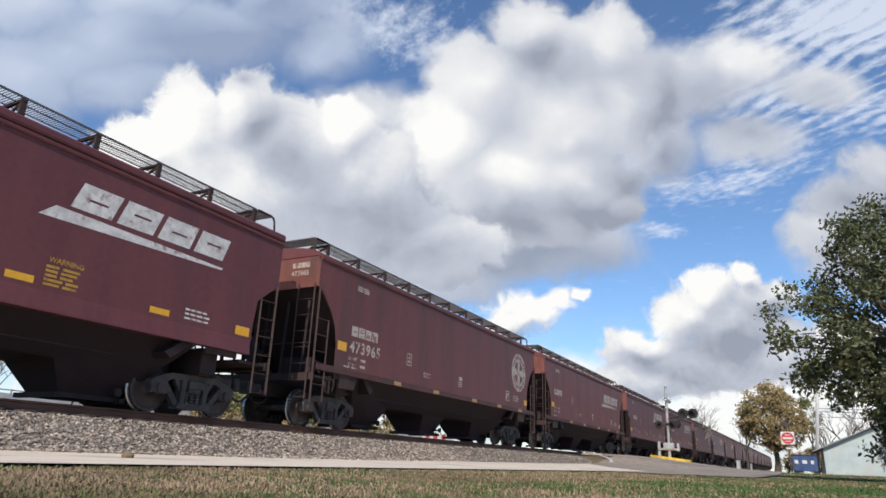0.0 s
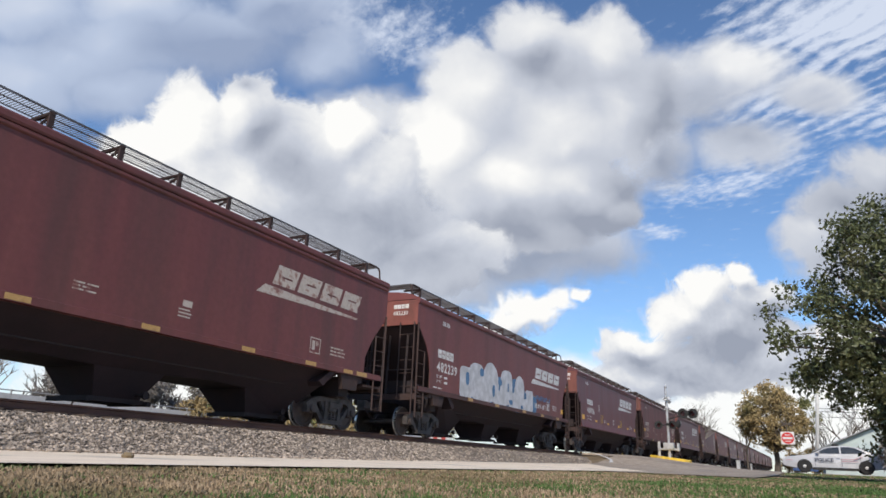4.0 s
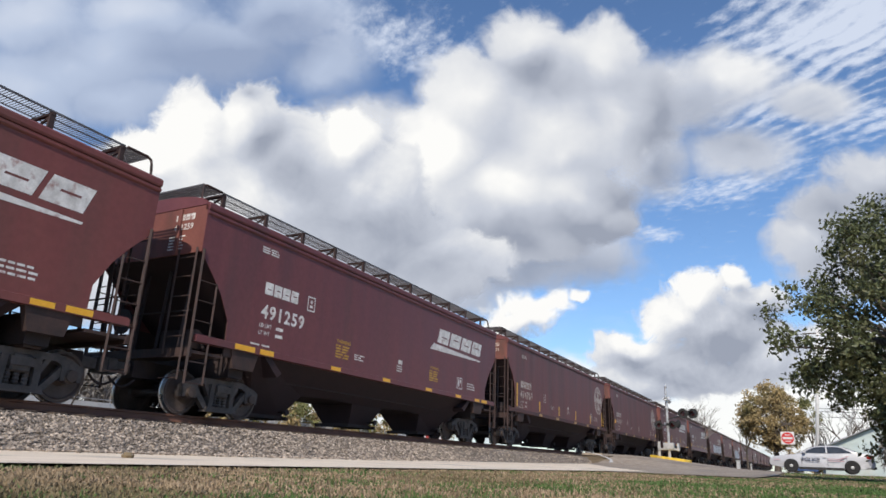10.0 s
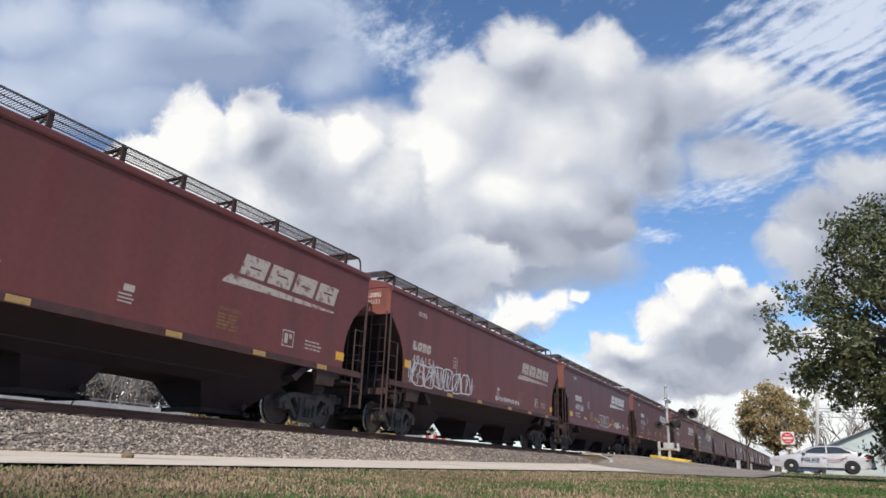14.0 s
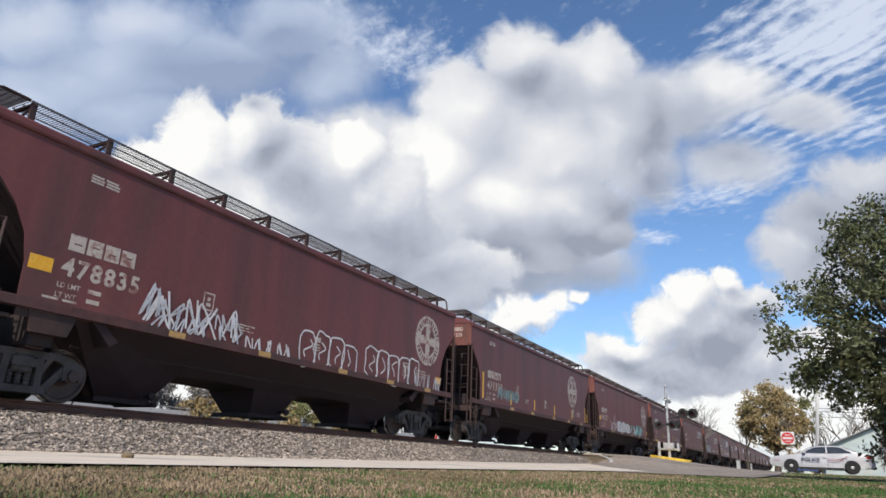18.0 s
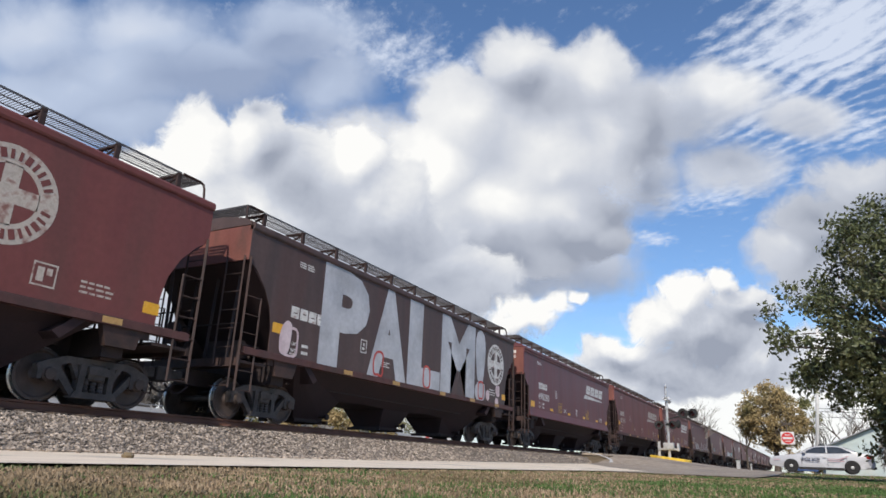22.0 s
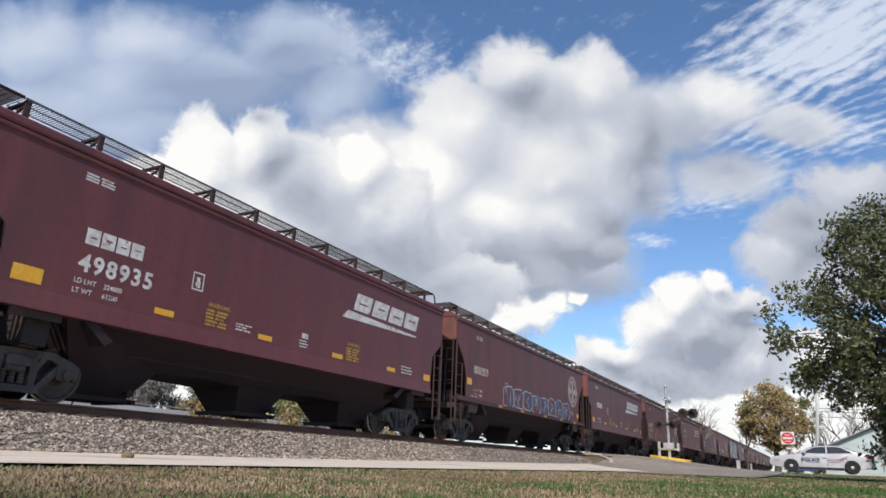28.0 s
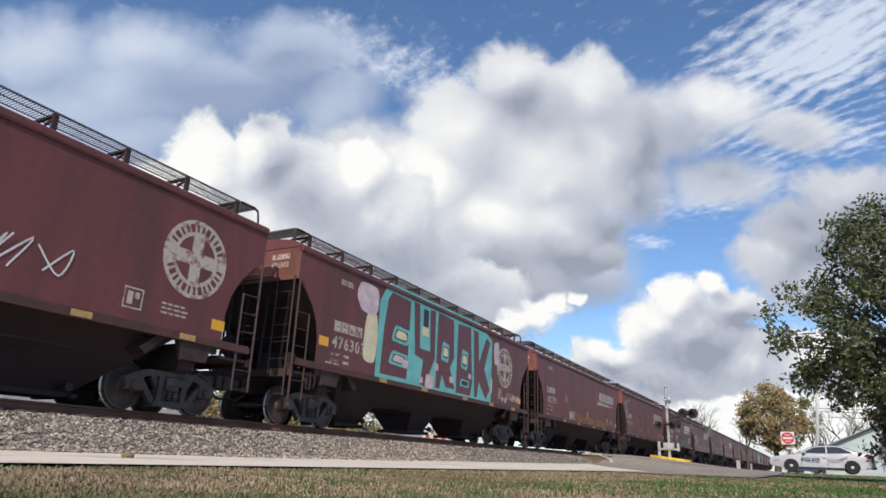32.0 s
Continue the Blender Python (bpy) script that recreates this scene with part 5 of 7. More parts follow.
def shrub(x, y, height, width, seed, material=LEAF_OLIVE):
    ob = thing("shrub", pose(x, y, ground_z(x, y) - 0.05), "olive and straw-coloured leafy shrub in rough ground", "shrub", "shrubs beyond the track")
    pts = crown_points((0, 0, height * 0.52), (width, width, height * 0.5), 46, seed)
    bm = bmesh.new()
    limbs(bm, (0, 0, 0), pts, 0.12, seed, 5)
    part("stem", bm, BARK, ob)
    leaf_mesh("crown", pts, 0.30, 34, 0.55, material, ob, seed)


for i, (x, y, h, w) in enumerate(((-42, 40.5, 5.2, 2.4), (-42, 45, 5.6, 2.6), (-43, 50, 5.6, 2.6), (-41, 55, 5.6, 2.5), (-43, 61, 6.0, 3.0), (-40, 67, 6.0, 3.0), (-40, 74, 6.0, 3.0), (-46, 43, 6.5, 2.6), (-48, 57, 7.0, 3.0))):
    shrub(x, y, h, w, 70 + i, LEAF_OLIVE if i % 3 else LEAF_GOLD)


for i, (y, h) in enumerate(((28, 2.9), (30.5, 3.3), (33, 3.0), (36, 3.4), (39, 3.2), (42.5, 3.4), (46, 3.3))):
    shrub(-30 - (i % 2), y, h, 1.9, 120 + i, LEAF_OLIVE if i % 2 else LEAF_GOLD)
for i, (y, h) in enumerate(((19.5, 5.0), (22, 5.6), (24.5, 5.2))):
    bare_tree(-30 - i, y, h, 130 + i)


def thicket(x, y, height, width, seed):
    """A dense pale heap of bare twigs."""
    ob = thing("thicket", pose(x, y, ground_z(x, y) - 0.05), "dense pale grey thicket of bare winter twigs", "shrub", "bare thickets")
    pts = crown_points((0, 0, height * 0.5), (width, width, height * 0.52), 60, seed)
    bm = bmesh.new()
    limbs(bm, (0, 0, 0), pts, 0.10, seed, 2)
    part("stem", bm, TWIG, ob)
    leaf_mesh("twig_growth", pts, 0.55, 60, 0.60, TWIG, ob, seed, 0.07)


for i, (x, y, h, w) in enumerate(((-36, 23.5, 4.4, 1.9), (-35.5, 26.5, 4.8, 2.0), (-36.5, 29.5, 4.3, 2.0), (-35, 32, 4.0, 1.7))):
    thicket(x, y, h, w, 150 + i)
thicket(4.75, 40.6, 2.3, 1.0, 160)


for i, x in enumerate((-0.8, 1.6, 4.2, 7.0, 10.5, 14.0, 18.0)):
    shrub(x, 93 + 3 * (i % 3), 2.6 + 0.5 * (i % 2), 1.7, 90 + i, LEAF_GOLD)


def far_woods():
    """A low line of trees on the horizon all round."""
    pts = []
    rnd = random.Random(5)
    for i in range(900):
        a = rnd.uniform(0, 2 * math.pi)
        r = rnd.uniform(420, 560)
        x, y = r * math.cos(a), r * math.sin(a)
        h = 7 + 5 * noise.noise((x * 0.01, y * 0.01, 2))
        pts.append((x, y, rnd.uniform(0.5, 1) * h))
    ob = leaf_mesh("far_woods", pts, 2.6, 26, 5.0, LEAF_GOLD, None, 6)
    tagged(ob, "far line of brown and olive woods on the horizon", "woods", kind="stuff")


far_woods()


# ---- lawn, ballast stones, ties ----
def lawn(lush, material, label):
    rng = np.random.default_rng(3)
    n = 215000
    r = 0.75 * (17.0 / 0.75) ** (rng.random(n) ** 0.85)
    az = np.radians(np.where(np.arange(n) < 150000, rng.uniform(-68, 12, n), rng.uniform(12, 292, n)))
    x, y = r * np.sin(az), r * np.cos(az)
    # the far lawn towards the street
    fx = rng.uniform(-0.8, 22.0, 26000)
    fy = rng.uniform(14.5, 38.4, 26000)
    x, y = np.concatenate([x, fx]), np.concatenate([y, fy])
    r = np.hypot(x, y)
    keep = (x > -3.86 + 0.07 * np.sin(y * 3.1) + 0.04 * np.sin(y * 11.0)) & (y < np.where(x > -0.8 + 0.3 * np.sin(y * 1.7), 38.4, 15.2 + 0.5 * np.sin(x * 1.3)))
    x, y, r = x[keep], y[keep], r[keep]
    # green patches: towards the street, along the lane's edge and in tufts
    green = np.array([-0.02 + 0.64 * ramp(p, -2.2, -1.0) + 0.35 * ramp(-p, 3.3, 3.75) + 1.0 * noise.noise((p * 0.9, q * 0.55, 4.0)) + 0.5 * noise.noise((p * 4, q * 4, 2.0)) for p, q in zip(x, y)])
    pick = (rng.random(len(x)) < green) == lush
    x, y, r = x[pick], y[pick], r[pick]
    n = len(x)
    h = rng.uniform(0.011, 0.031, n)
    w = 0.0019 + 0.0007 * r
    a = rng.uniform(0, 2 * np.pi, n)
    lean = rng.uniform(0.1, 1.1, n)
    la = rng.uniform(0, 2 * np.pi, n)
    z = np.array([ground_z(p, q) for p, q in zip(x, y)]) - 0.032
    p0 = np.stack([x - w * np.cos(a), y - w * np.sin(a), z], 1)
    p1 = np.stack([x + w * np.cos(a), y + w * np.sin(a), z], 1)
    mx, my = x + 0.35 * lean * h * np.cos(la), y + 0.35 * lean * h * np.sin(la)
    p2 = np.stack([mx + 0.7 * w * np.cos(a), my + 0.7 * w * np.sin(a), z + h * 0.6 + 0.012], 1)
    p3 = np.stack([mx - 0.7 * w * np.cos(a), my - 0.7 * w * np.sin(a), z + h * 0.6 + 0.012], 1)
    p4 = np.stack([x + lean * h * np.cos(la), y + lean * h * np.sin(la), z + h + 0.012 - 0.3 * lean * h], 1)
    v = np.stack([p0, p1, p2, p3, p4], 1).reshape(-1, 3)
    k = 5 * np.arange(n)
    faces = [tuple(q) for q in np.stack([k, k + 1, k + 2, k + 3], 1).tolist()] + [tuple(q) for q in np.stack([k + 3, k + 2, k + 4], 1).tolist()]
    me = bpy.data.meshes.new("grass")
    me.from_pydata(v.tolist(), [], faces)
    me.materials.append(material)
    tagged(new("grass", me), label, "grass", kind="stuff")


lawn(False, BLADE, "short mown straw-coloured winter grass")
lawn(True, BLADE_GREEN, "patches of short green grass in the lawn")


def stones():
    rng = np.random.default_rng(9)
    n = 30000
    y = 2.0 * (58.0 / 2.0) ** rng.random(n)
    y[: n // 3] = rng.uniform(3, 20, n // 3)
    u = rng.random(n) * 1.08 - 0.04
    base = RAIL_Z - 0.25
    x = -9.0 - 1.75 * np.clip(u, 0, 1)
    z = -0.05 + (base + 0.05) * np.clip(u, 0, 1)
    top = rng.random(n) < 0.16
    x[top] = rng.uniform(-11.5, -10.75, top.sum())
    z[top] = base
    toe = rng.random(n) < 0.05
    x[toe] = -9.0 + rng.random(toe.sum()) ** 2 * 0.7
    z[toe] = 0.02
    keep = ~((y > 36.5) & (y < 51.5))
    x, y, z = x[keep], y[keep], z[keep]
    n = len(x)
    s = rng.uniform(0.017, 0.040, n) * (1 + 0.006 * y)
    octa = np.array([(1, 0, 0), (0, 1, 0), (-1, 0, 0), (0, -1, 0), (0.2, 0.1, 0.75), (0, 0, -0.7)])
    q = octa[None] * rng.uniform(0.6, 1.25, (n, 6, 3)) + rng.uniform(-0.22, 0.22, (n, 6, 3))
    a = rng.uniform(0, 2 * np.pi, n)
    ca, sa = np.cos(a)[:, None], np.sin(a)[:, None]
    q = np.stack([q[..., 0] * ca - q[..., 1] * sa, q[..., 0] * sa + q[..., 1] * ca, q[..., 2]], -1) * s[:, None, None]
    v = (q + np.stack([x, y, z + 0.3 * s], 1)[:, None]).reshape(-1, 3)
    faces = []
    tri = ((0, 1, 4), (1, 2, 4), (2, 3, 4), (3, 0, 4), (1, 0, 5), (2, 1, 5), (3, 2, 5), (0, 3, 5))
    for i in range(n):
        k = 6 * i
        faces += [(k + t[0], k + t[1], k + t[2]) for t in tri]
    me = bpy.data.meshes.new("ballast_stones")
    me.from_pydata(v.tolist(), [], faces)
    me.materials.append(STONE)
    tagged(new("ballast_stones", me), "loose grey and tan crushed stone on the bank", "gravel", kind="stuff")


stones()

tie_mesh = None
for i in range(150):
    y = -12 + 0.53 * i
    if 38.4 < y < 49.9:
        continue
    if tie_mesh is None:
        bm = bmesh.new()
        box(bm, -1.3, 1.3, -0.115, 0.115, -0.19, -0.015)
        bevelled(bm, 0.012)
        first = part("tie", bm, TIE, bpy.data.objects["ballast_bank"])
        first.location = (TRACK_X, y, RAIL_Z - 0.16)
        tie_mesh = first
    else:
        share("tie", tie_mesh, bpy.data.objects["ballast_bank"], pose(TRACK_X, y, RAIL_Z - 0.16, 0, 0, random.uniform(-0.5, 0.5)))
bm = bmesh.new()
for a, b in ((-11.45, -10.1), (-13.0, -11.65), (-14.6, -13.2)):
    box(bm, a, b, 38.8, 49.6, RAIL_Z - 0.16, RAIL_Z - 0.015)
tagged(part("crossing_panel", bm, ASPHALT), "dark crossing panels between and beside the rails", "crossing", kind="structure")


# ---- crossing signal ----
def crossing_signal(x, y):
    z = ground_z(x, y)
    sig = thing("crossing_signal", pose(x, y, z), "silver crossing signal mast with paired black flashers", "signal")
    bm = bmesh.new()
    lathe(bm, [(0.0, 0.20), (0.06, 0.20), (0.12, 0.11), (0.30, 0.085), (4.28, 0.07), (4.33, 0.09), (4.38, 0.03), (4.52, 0.02)], "Z", 14)
    part("mast", bm, GALV, sig, smooth=False)
    for zz, sides in ((2.02, ((-0.42, -1), (0.40, -1))),):
        bm = bmesh.new()
        tube(bm, (-0.5, -0.06, zz), (0.62, -0.06, zz), 0.03, seg=8)
        tube(bm, (0, -0.12, zz + 0.05), (0, 0.12, zz + 0.05), 0.09, seg=10)
        part("light_arm", bm, BLACK, sig)
    # flasher pairs: one low across the mast, one high on a bracket towards the street
    spots = [(-0.50, -0.30, 2.0, 200), (0.34, -0.3, 2.02, 170), (0.58, 0.2, 2.10, 60), (0.93, 0.0, 2.72, 186), (1.48, 0.05, 2.72, 174)]
    for i, (dx, dy, dz, turn) in enumerate(spots):
        bm = bmesh.new()
        lathe(bm, [(0.0, 0.245), (0.015, 0.25), (0.03, 0.15), (0.12, 0.12), (0.14, 0.03)], "Y", 22)
        flash = part("flasher", bm, BLACK, sig, "black round flasher with its hood")
        flash.matrix_basis = pose(dx, dy, dz, 0, 0, turn - 180) @ Matrix.Scale(1.22 if i > 2 else 1.0, 4)
        bm = bmesh.new()
        for k in range(9):
            a0, a1 = math.pi * (k / 9), math.pi * ((k + 1) / 9)
            quad(bm, (0.125 * math.cos(a0), -0.01, 0.125 * math.sin(a0)), (0.125 * math.cos(a1), -0.01, 0.125 * math.sin(a1)), (0.125 * math.cos(a1), -0.28, 0.125 * math.sin(a1)), (0.125 * math.cos(a0), -0.28, 0.125 * math.sin(a0)))
        part("hood", bm, BLACK, flash)
        bm = bmesh.new()
        tube(bm, (0, -0.004, 0), (0, -0.02, 0), 0.12, seg=18)
        part("lens", bm, DARK_LENS, flash, "dark red lens")
    bm = bmesh.new()
    tube(bm, (0, 0, 2.35), (1.2, 0.02, 2.72), 0.035, seg=8)
    tube(bm, (0.9, 0.02, 2.72), (1.5, 0.02, 2.72), 0.03, seg=8)
    part("bracket", bm, BLACK, sig)
    bm = bmesh.new()
    for k in (-1, 1):
        box(bm, -0.62, 0.62, -0.09, -0.07, -0.10, 0.10, pose(0, 0, 3.55, 0, k * 45, 0) @ pose(0, 0, 0, 0, 0, 78))
    part("crossbuck", bm, SIGN_WHITE, sig, "white crossed boards seen edge on")
    bm = bmesh.new()
    box(bm, -0.62, 0.62, -0.16, 0.16, 0.55, 0.66)
    box(bm, -0.66, -0.50, -0.05, 0.05, -0.3, 1.05)
    box(bm, 0.48, 0.60, -0.18, 0.18, 0.5, 0.98)
    box(bm, -0.30, 0.30, -0.22, 0.22, 0.62, 0.98)
    bevelled(bm, 0.015)
    part("gate_mechanism", bm, GALV, sig, "weathered silver gate machine and frame")
    bm = bmesh.new()
    lathe(bm, [(2.98, 0.13), (3.02, 0.14), (3.12, 0.09), (3.16, 0.02)], "Z", 14)
    part("bell", bm, GALV, sig)
    return sig


crossing_signal(-7.08, 43.0)
bm = bmesh.new()
prism(bm, [(-7.95, 41.5), (-7.5, 41.2), (-6.1, 41.4), (-5.8, 41.7), (-5.9, 43.5), (-6.3, 43.9), (-7.7, 43.9), (-8.0, 43.5)], "Z", 0.05, 0.5)
for v in bm.verts:
    v.co.z = ground_z(v.co.x, v.co.y) + (0.15 if v.co.z > 0.3 else -0.1)
bevelled(bm, 0.03)
tagged(part("traffic_island", bm, CURB_YELLOW), "yellow painted kerb island round the signal mast", "kerb", kind="structure")
# white edge line that rounds the corner from the lane to the crossing
bm = bmesh.new()
prev = None
for i in range(25):
    a = math.pi / 2 * i / 24
    pts = []
    for r in (3.0, 3.16):
        x, y = -11.9 + r * math.cos(a), 35.4 + r * math.sin(a)
        pts.append(bm.verts.new((x, y, max(ground_z(x, y), 0.0) + 0.22 * ramp(-x, 8.6, 11.5) + 0.02)))
    if prev:
        bm.faces.new((prev[0], prev[1], pts[1], pts[0]))
    prev = pts
tagged(part("edge_line", bm, SIGN_WHITE), "white painted edge line rounding the corner", "road marking", kind="structure")


# ---- patrol car ----
def patrol_car():
    """White sedan, origin on the ground at its middle, front to -x, seen from its -y side."""
    car = thing("police_car", Matrix(), "white police sedan with dark lettering waiting at the crossing", "car")
    lower = [(-2.46, 0.34), (-2.50, 0.52), (-2.46, 0.68), (-2.30, 0.80), (-1.40, 0.93), (-1.00, 0.98), (1.55, 1.05), (2.10, 1.06), (2.42, 1.00), (2.47, 0.78), (2.50, 0.50), (2.42, 0.32), (1.86, 0.24), (-1.9, 0.24)]
    bm = bmesh.new()
    prism(bm, lower, "Y", -0.93, 0.93)
    for v in bm.verts:
        k = 1 - 0.10 * max(0, (v.co.z - 0.62) / 0.45) - 0.10 * max(0, (abs(v.co.x) - 1.9) / 0.6)
        v.co.y *= k
    bevelled(bm, 0.05, 2)
    part("body", bm, CAR_WHITE, car, smooth=True)
    cabin = [(-1.10, 0.97), (-0.30, 1.36), (0.00, 1.42), (0.75, 1.43), (1.10, 1.38), (1.90, 1.05)]
    bm = bmesh.new()
    prism(bm, cabin, "Y", -0.82, 0.82)
    for v in bm.verts:
        v.co.y *= 1 - 0.24 * max(0, (v.co.z - 1.0) / 0.45)
    bevelled(bm, 0.035, 2)
    part("roof", bm, CAR_WHITE, car, smooth=True)
    for k in (-1, 1):
        for pts, nm in (([(-0.88, 1.02), (-0.26, 1.32), (0.28, 1.37), (0.28, 1.03)], "window"), ([(0.36, 1.03), (0.36, 1.37), (0.80, 1.37), (1.02, 1.33), (1.52, 1.07)], "window")):
            bm = bmesh.new()
            vs = [bm.verts.new((a, k * (0.826 * (1 - 0.24 * max(0, (b - 1.0) / 0.45)) + 0.004), b)) for a, b in pts]
            bm.faces.new(vs if k > 0 else vs[::-1])
            part(nm, bm, DARK_GLASS, car, "tinted glass")
    for pts, nm in (([(-1.07, 0.99), (-0.33, 1.35)], "windscreen"), ([(1.13, 1.37), (1.87, 1.07)], "rear_window")):
        bm = bmesh.new()
        (a, b), (c, d) = pts
        wa, wb = 0.78 * (1 - 0.24 * max(0, (b - 1.0) / 0.45)), 0.78 * (1 - 0.24 * max(0, (d - 1.0) / 0.45))
        dx = -0.012 if nm == "windscreen" else 0.012
        quad(bm, (a + dx, -wa, b + 0.012), (a + dx, wa, b + 0.012), (c + dx, wb, d + 0.012), (c + dx, -wb, d + 0.012))
        part(nm, bm, DARK_GLASS, car)
    for x in (-1.43, 1.43):
        for k in (-1, 1):
            bm = bmesh.new()
            lathe(bm, [(-0.11, 0.22), (-0.115, 0.30), (-0.08, 0.335), (0.08, 0.335), (0.115, 0.30), (0.11, 0.22)], "Y", 28)
            wheel = part("wheel", bm, RUBBER, car)
            wheel.location = (x, k * 0.84, 0.335)
            bm = bmesh.new()
            lathe(bm, [(0.06, 0.22), (0.10, 0.21), (0.085, 0.09), (0.11, 0.07), (0.115, 0.02)], "Y", 20)
            rim = part("rim", bm, CAST, wheel, "dark steel rim")
            rim.matrix_basis = pose(0, 0, 0, 0, 0, 0 if k > 0 else 180)
            bm = bmesh.new()
            lathe(bm, [(0.09, 0.085), (0.125, 0.08), (0.135, 0.02)], "Y", 16)
            cap = part("hub_cap", bm, GALV, wheel, "bright hub cap")
            cap.matrix_basis = pose(0, 0, 0, 0, 0, 0 if k > 0 else 180)
            bm = bmesh.new()
            n = 16
            for i in range(n):
                a0, a1 = math.pi * i / n, math.pi * (i + 1) / n
                yy = k * 0.934
                quad(bm, (x + 0.31 * math.cos(a0), yy, 0.335 + 0.31 * math.sin(a0)), (x + 0.365 * math.cos(a0), yy, 0.335 + 0.365 * math.sin(a0)), (x + 0.365 * math.cos(a1), yy, 0.335 + 0.365 * math.sin(a1)), (x + 0.31 * math.cos(a1), yy, 0.335 + 0.31 * math.sin(a1)))
            quad(bm, (x - 0.36, k * 0.932, 0.24), (x + 0.36, k * 0.932, 0.24), (x + 0.36, k * 0.932, 0.40), (x - 0.36, k * 0.932, 0.40))
            part("wheel_arch", bm, BLACK, car)
    bm = bmesh.new()
    put_text(bm, "POLICE", 0.25, Matrix(((1.05, 0, 0, -0.90), (0, 0, -1, -0.936), (0, 1, 0, 0.60), (0, 0, 0, 1))), 0.008)
    part("lettering", bm, CAR_BLUE, car, "dark blue lettering on the doors")
    bm = bmesh.new()
    for pts in ([(0.35, 0.62), (1.15, 0.62), (1.05, 0.66), (0.35, 0.66)], [(0.35, 0.72), (0.95, 0.72), (1.35, 0.90), (1.2, 0.90), (0.88, 0.76), (0.35, 0.76)], [(-2.3, 0.62), (-1.95, 0.62), (-1.95, 0.66), (-2.25, 0.66)]):
        flat(bm, Matrix(((1, 0, 0, 0), (0, 0, -1, -0.935), (0, 1, 0, 0), (0, 0, 0, 1))), pts)
    part("stripe", bm, CAR_STRIPE, car)
    bm = bmesh.new()
    box(bm, -0.02, 0.30, -0.52, 0.52, 1.42, 1.52)
    bevelled(bm, 0.03)
    part("light_bar", bm, BLACK, car, "dark roof light bar, unlit")
    for k in (-1, 1):
        bm = bmesh.new()
        box(bm, -2.44, -2.05, k * 0.74 - 0.09, k * 0.74 + 0.09, 0.66, 0.78)
        bevelled(bm, 0.03)
        part("headlight", bm, CLEAR_LENS, car)
        bm = bmesh.new()
        box(bm, 2.12, 2.46, k * 0.76 - 0.10, k * 0.76 + 0.10, 0.80, 0.98)
        bevelled(bm, 0.03)
        part("tail_light", bm, RED_LENS, car)
        bm = bmesh.new()
        box(bm, -0.82, -0.66, k * 0.98 - 0.09, k * 0.98 + 0.09, 1.0, 1.12)
        bevelled(bm, 0.03)
        part("mirror", bm, CAR_WHITE, car)
        for x0 in (-0.92, 0.32, 1.20):
            bm = bmesh.new()
            quad(bm, (x0, k * 0.9335, 0.34), (x0 + 0.014, k * 0.9335, 0.34), (x0 + 0.014, k * 0.9335, 0.80), (x0, k * 0.9335, 0.80))
            part("door_seam", bm, BLACK, car)
        for x0 in (0.12, 1.0):
            bm = bmesh.new()
            box(bm, x0, x0 + 0.18, k * 0.93 - 0.012, k * 0.93 + 0.012, 0.82, 0.855)
            part("door_handle", bm, CAR_WHITE, car)
    bm = bmesh.new()
    box(bm, -2.53, -2.40, -0.72, 0.72, 0.30, 0.46)
    part("front_bumper", bm, BLACK, car)
    bm = bmesh.new()
    box(bm, 2.40, 2.53, -0.80, 0.80, 0.28, 0.40)
    part("rear_bumper", bm, BLACK, car)
    bm = bmesh.new()
    box(bm, -1.06, 1.06, -0.935, 0.935, 0.17, 0.30)
    part("sill", bm, BLACK, car)
    return car


police = patrol_car()
CAR_Y = 43.0


def car_at(front):
    """Pose on the street with the front bumper at that x."""
    x = front + 2.5
    za, zb = ground_z(x - 1.43, CAR_Y), ground_z(x + 1.43, CAR_Y)
    return pose(x, CAR_Y, (za + zb) / 2 + 0.012, 0, math.degrees(math.atan2(za - zb, 2.86)), 0)


OTHER_ROWS.append((police, [(0.0, car_at(14.0)), (1.0, car_at(8.8)), (2.0, car_at(4.6)), (2.5, car_at(2.65)), (3.0, car_at(1.05)), (3.25, car_at(0.42)), (3.5, car_at(-0.18)), (4.0, car_at(-1.0)), (4.5, car_at(-1.42)), (5.0, car_at(-1.60)), (5.5, car_at(-1.64)), (8.0, car_at(-1.64)), (32.0, car_at(-1.64))]))


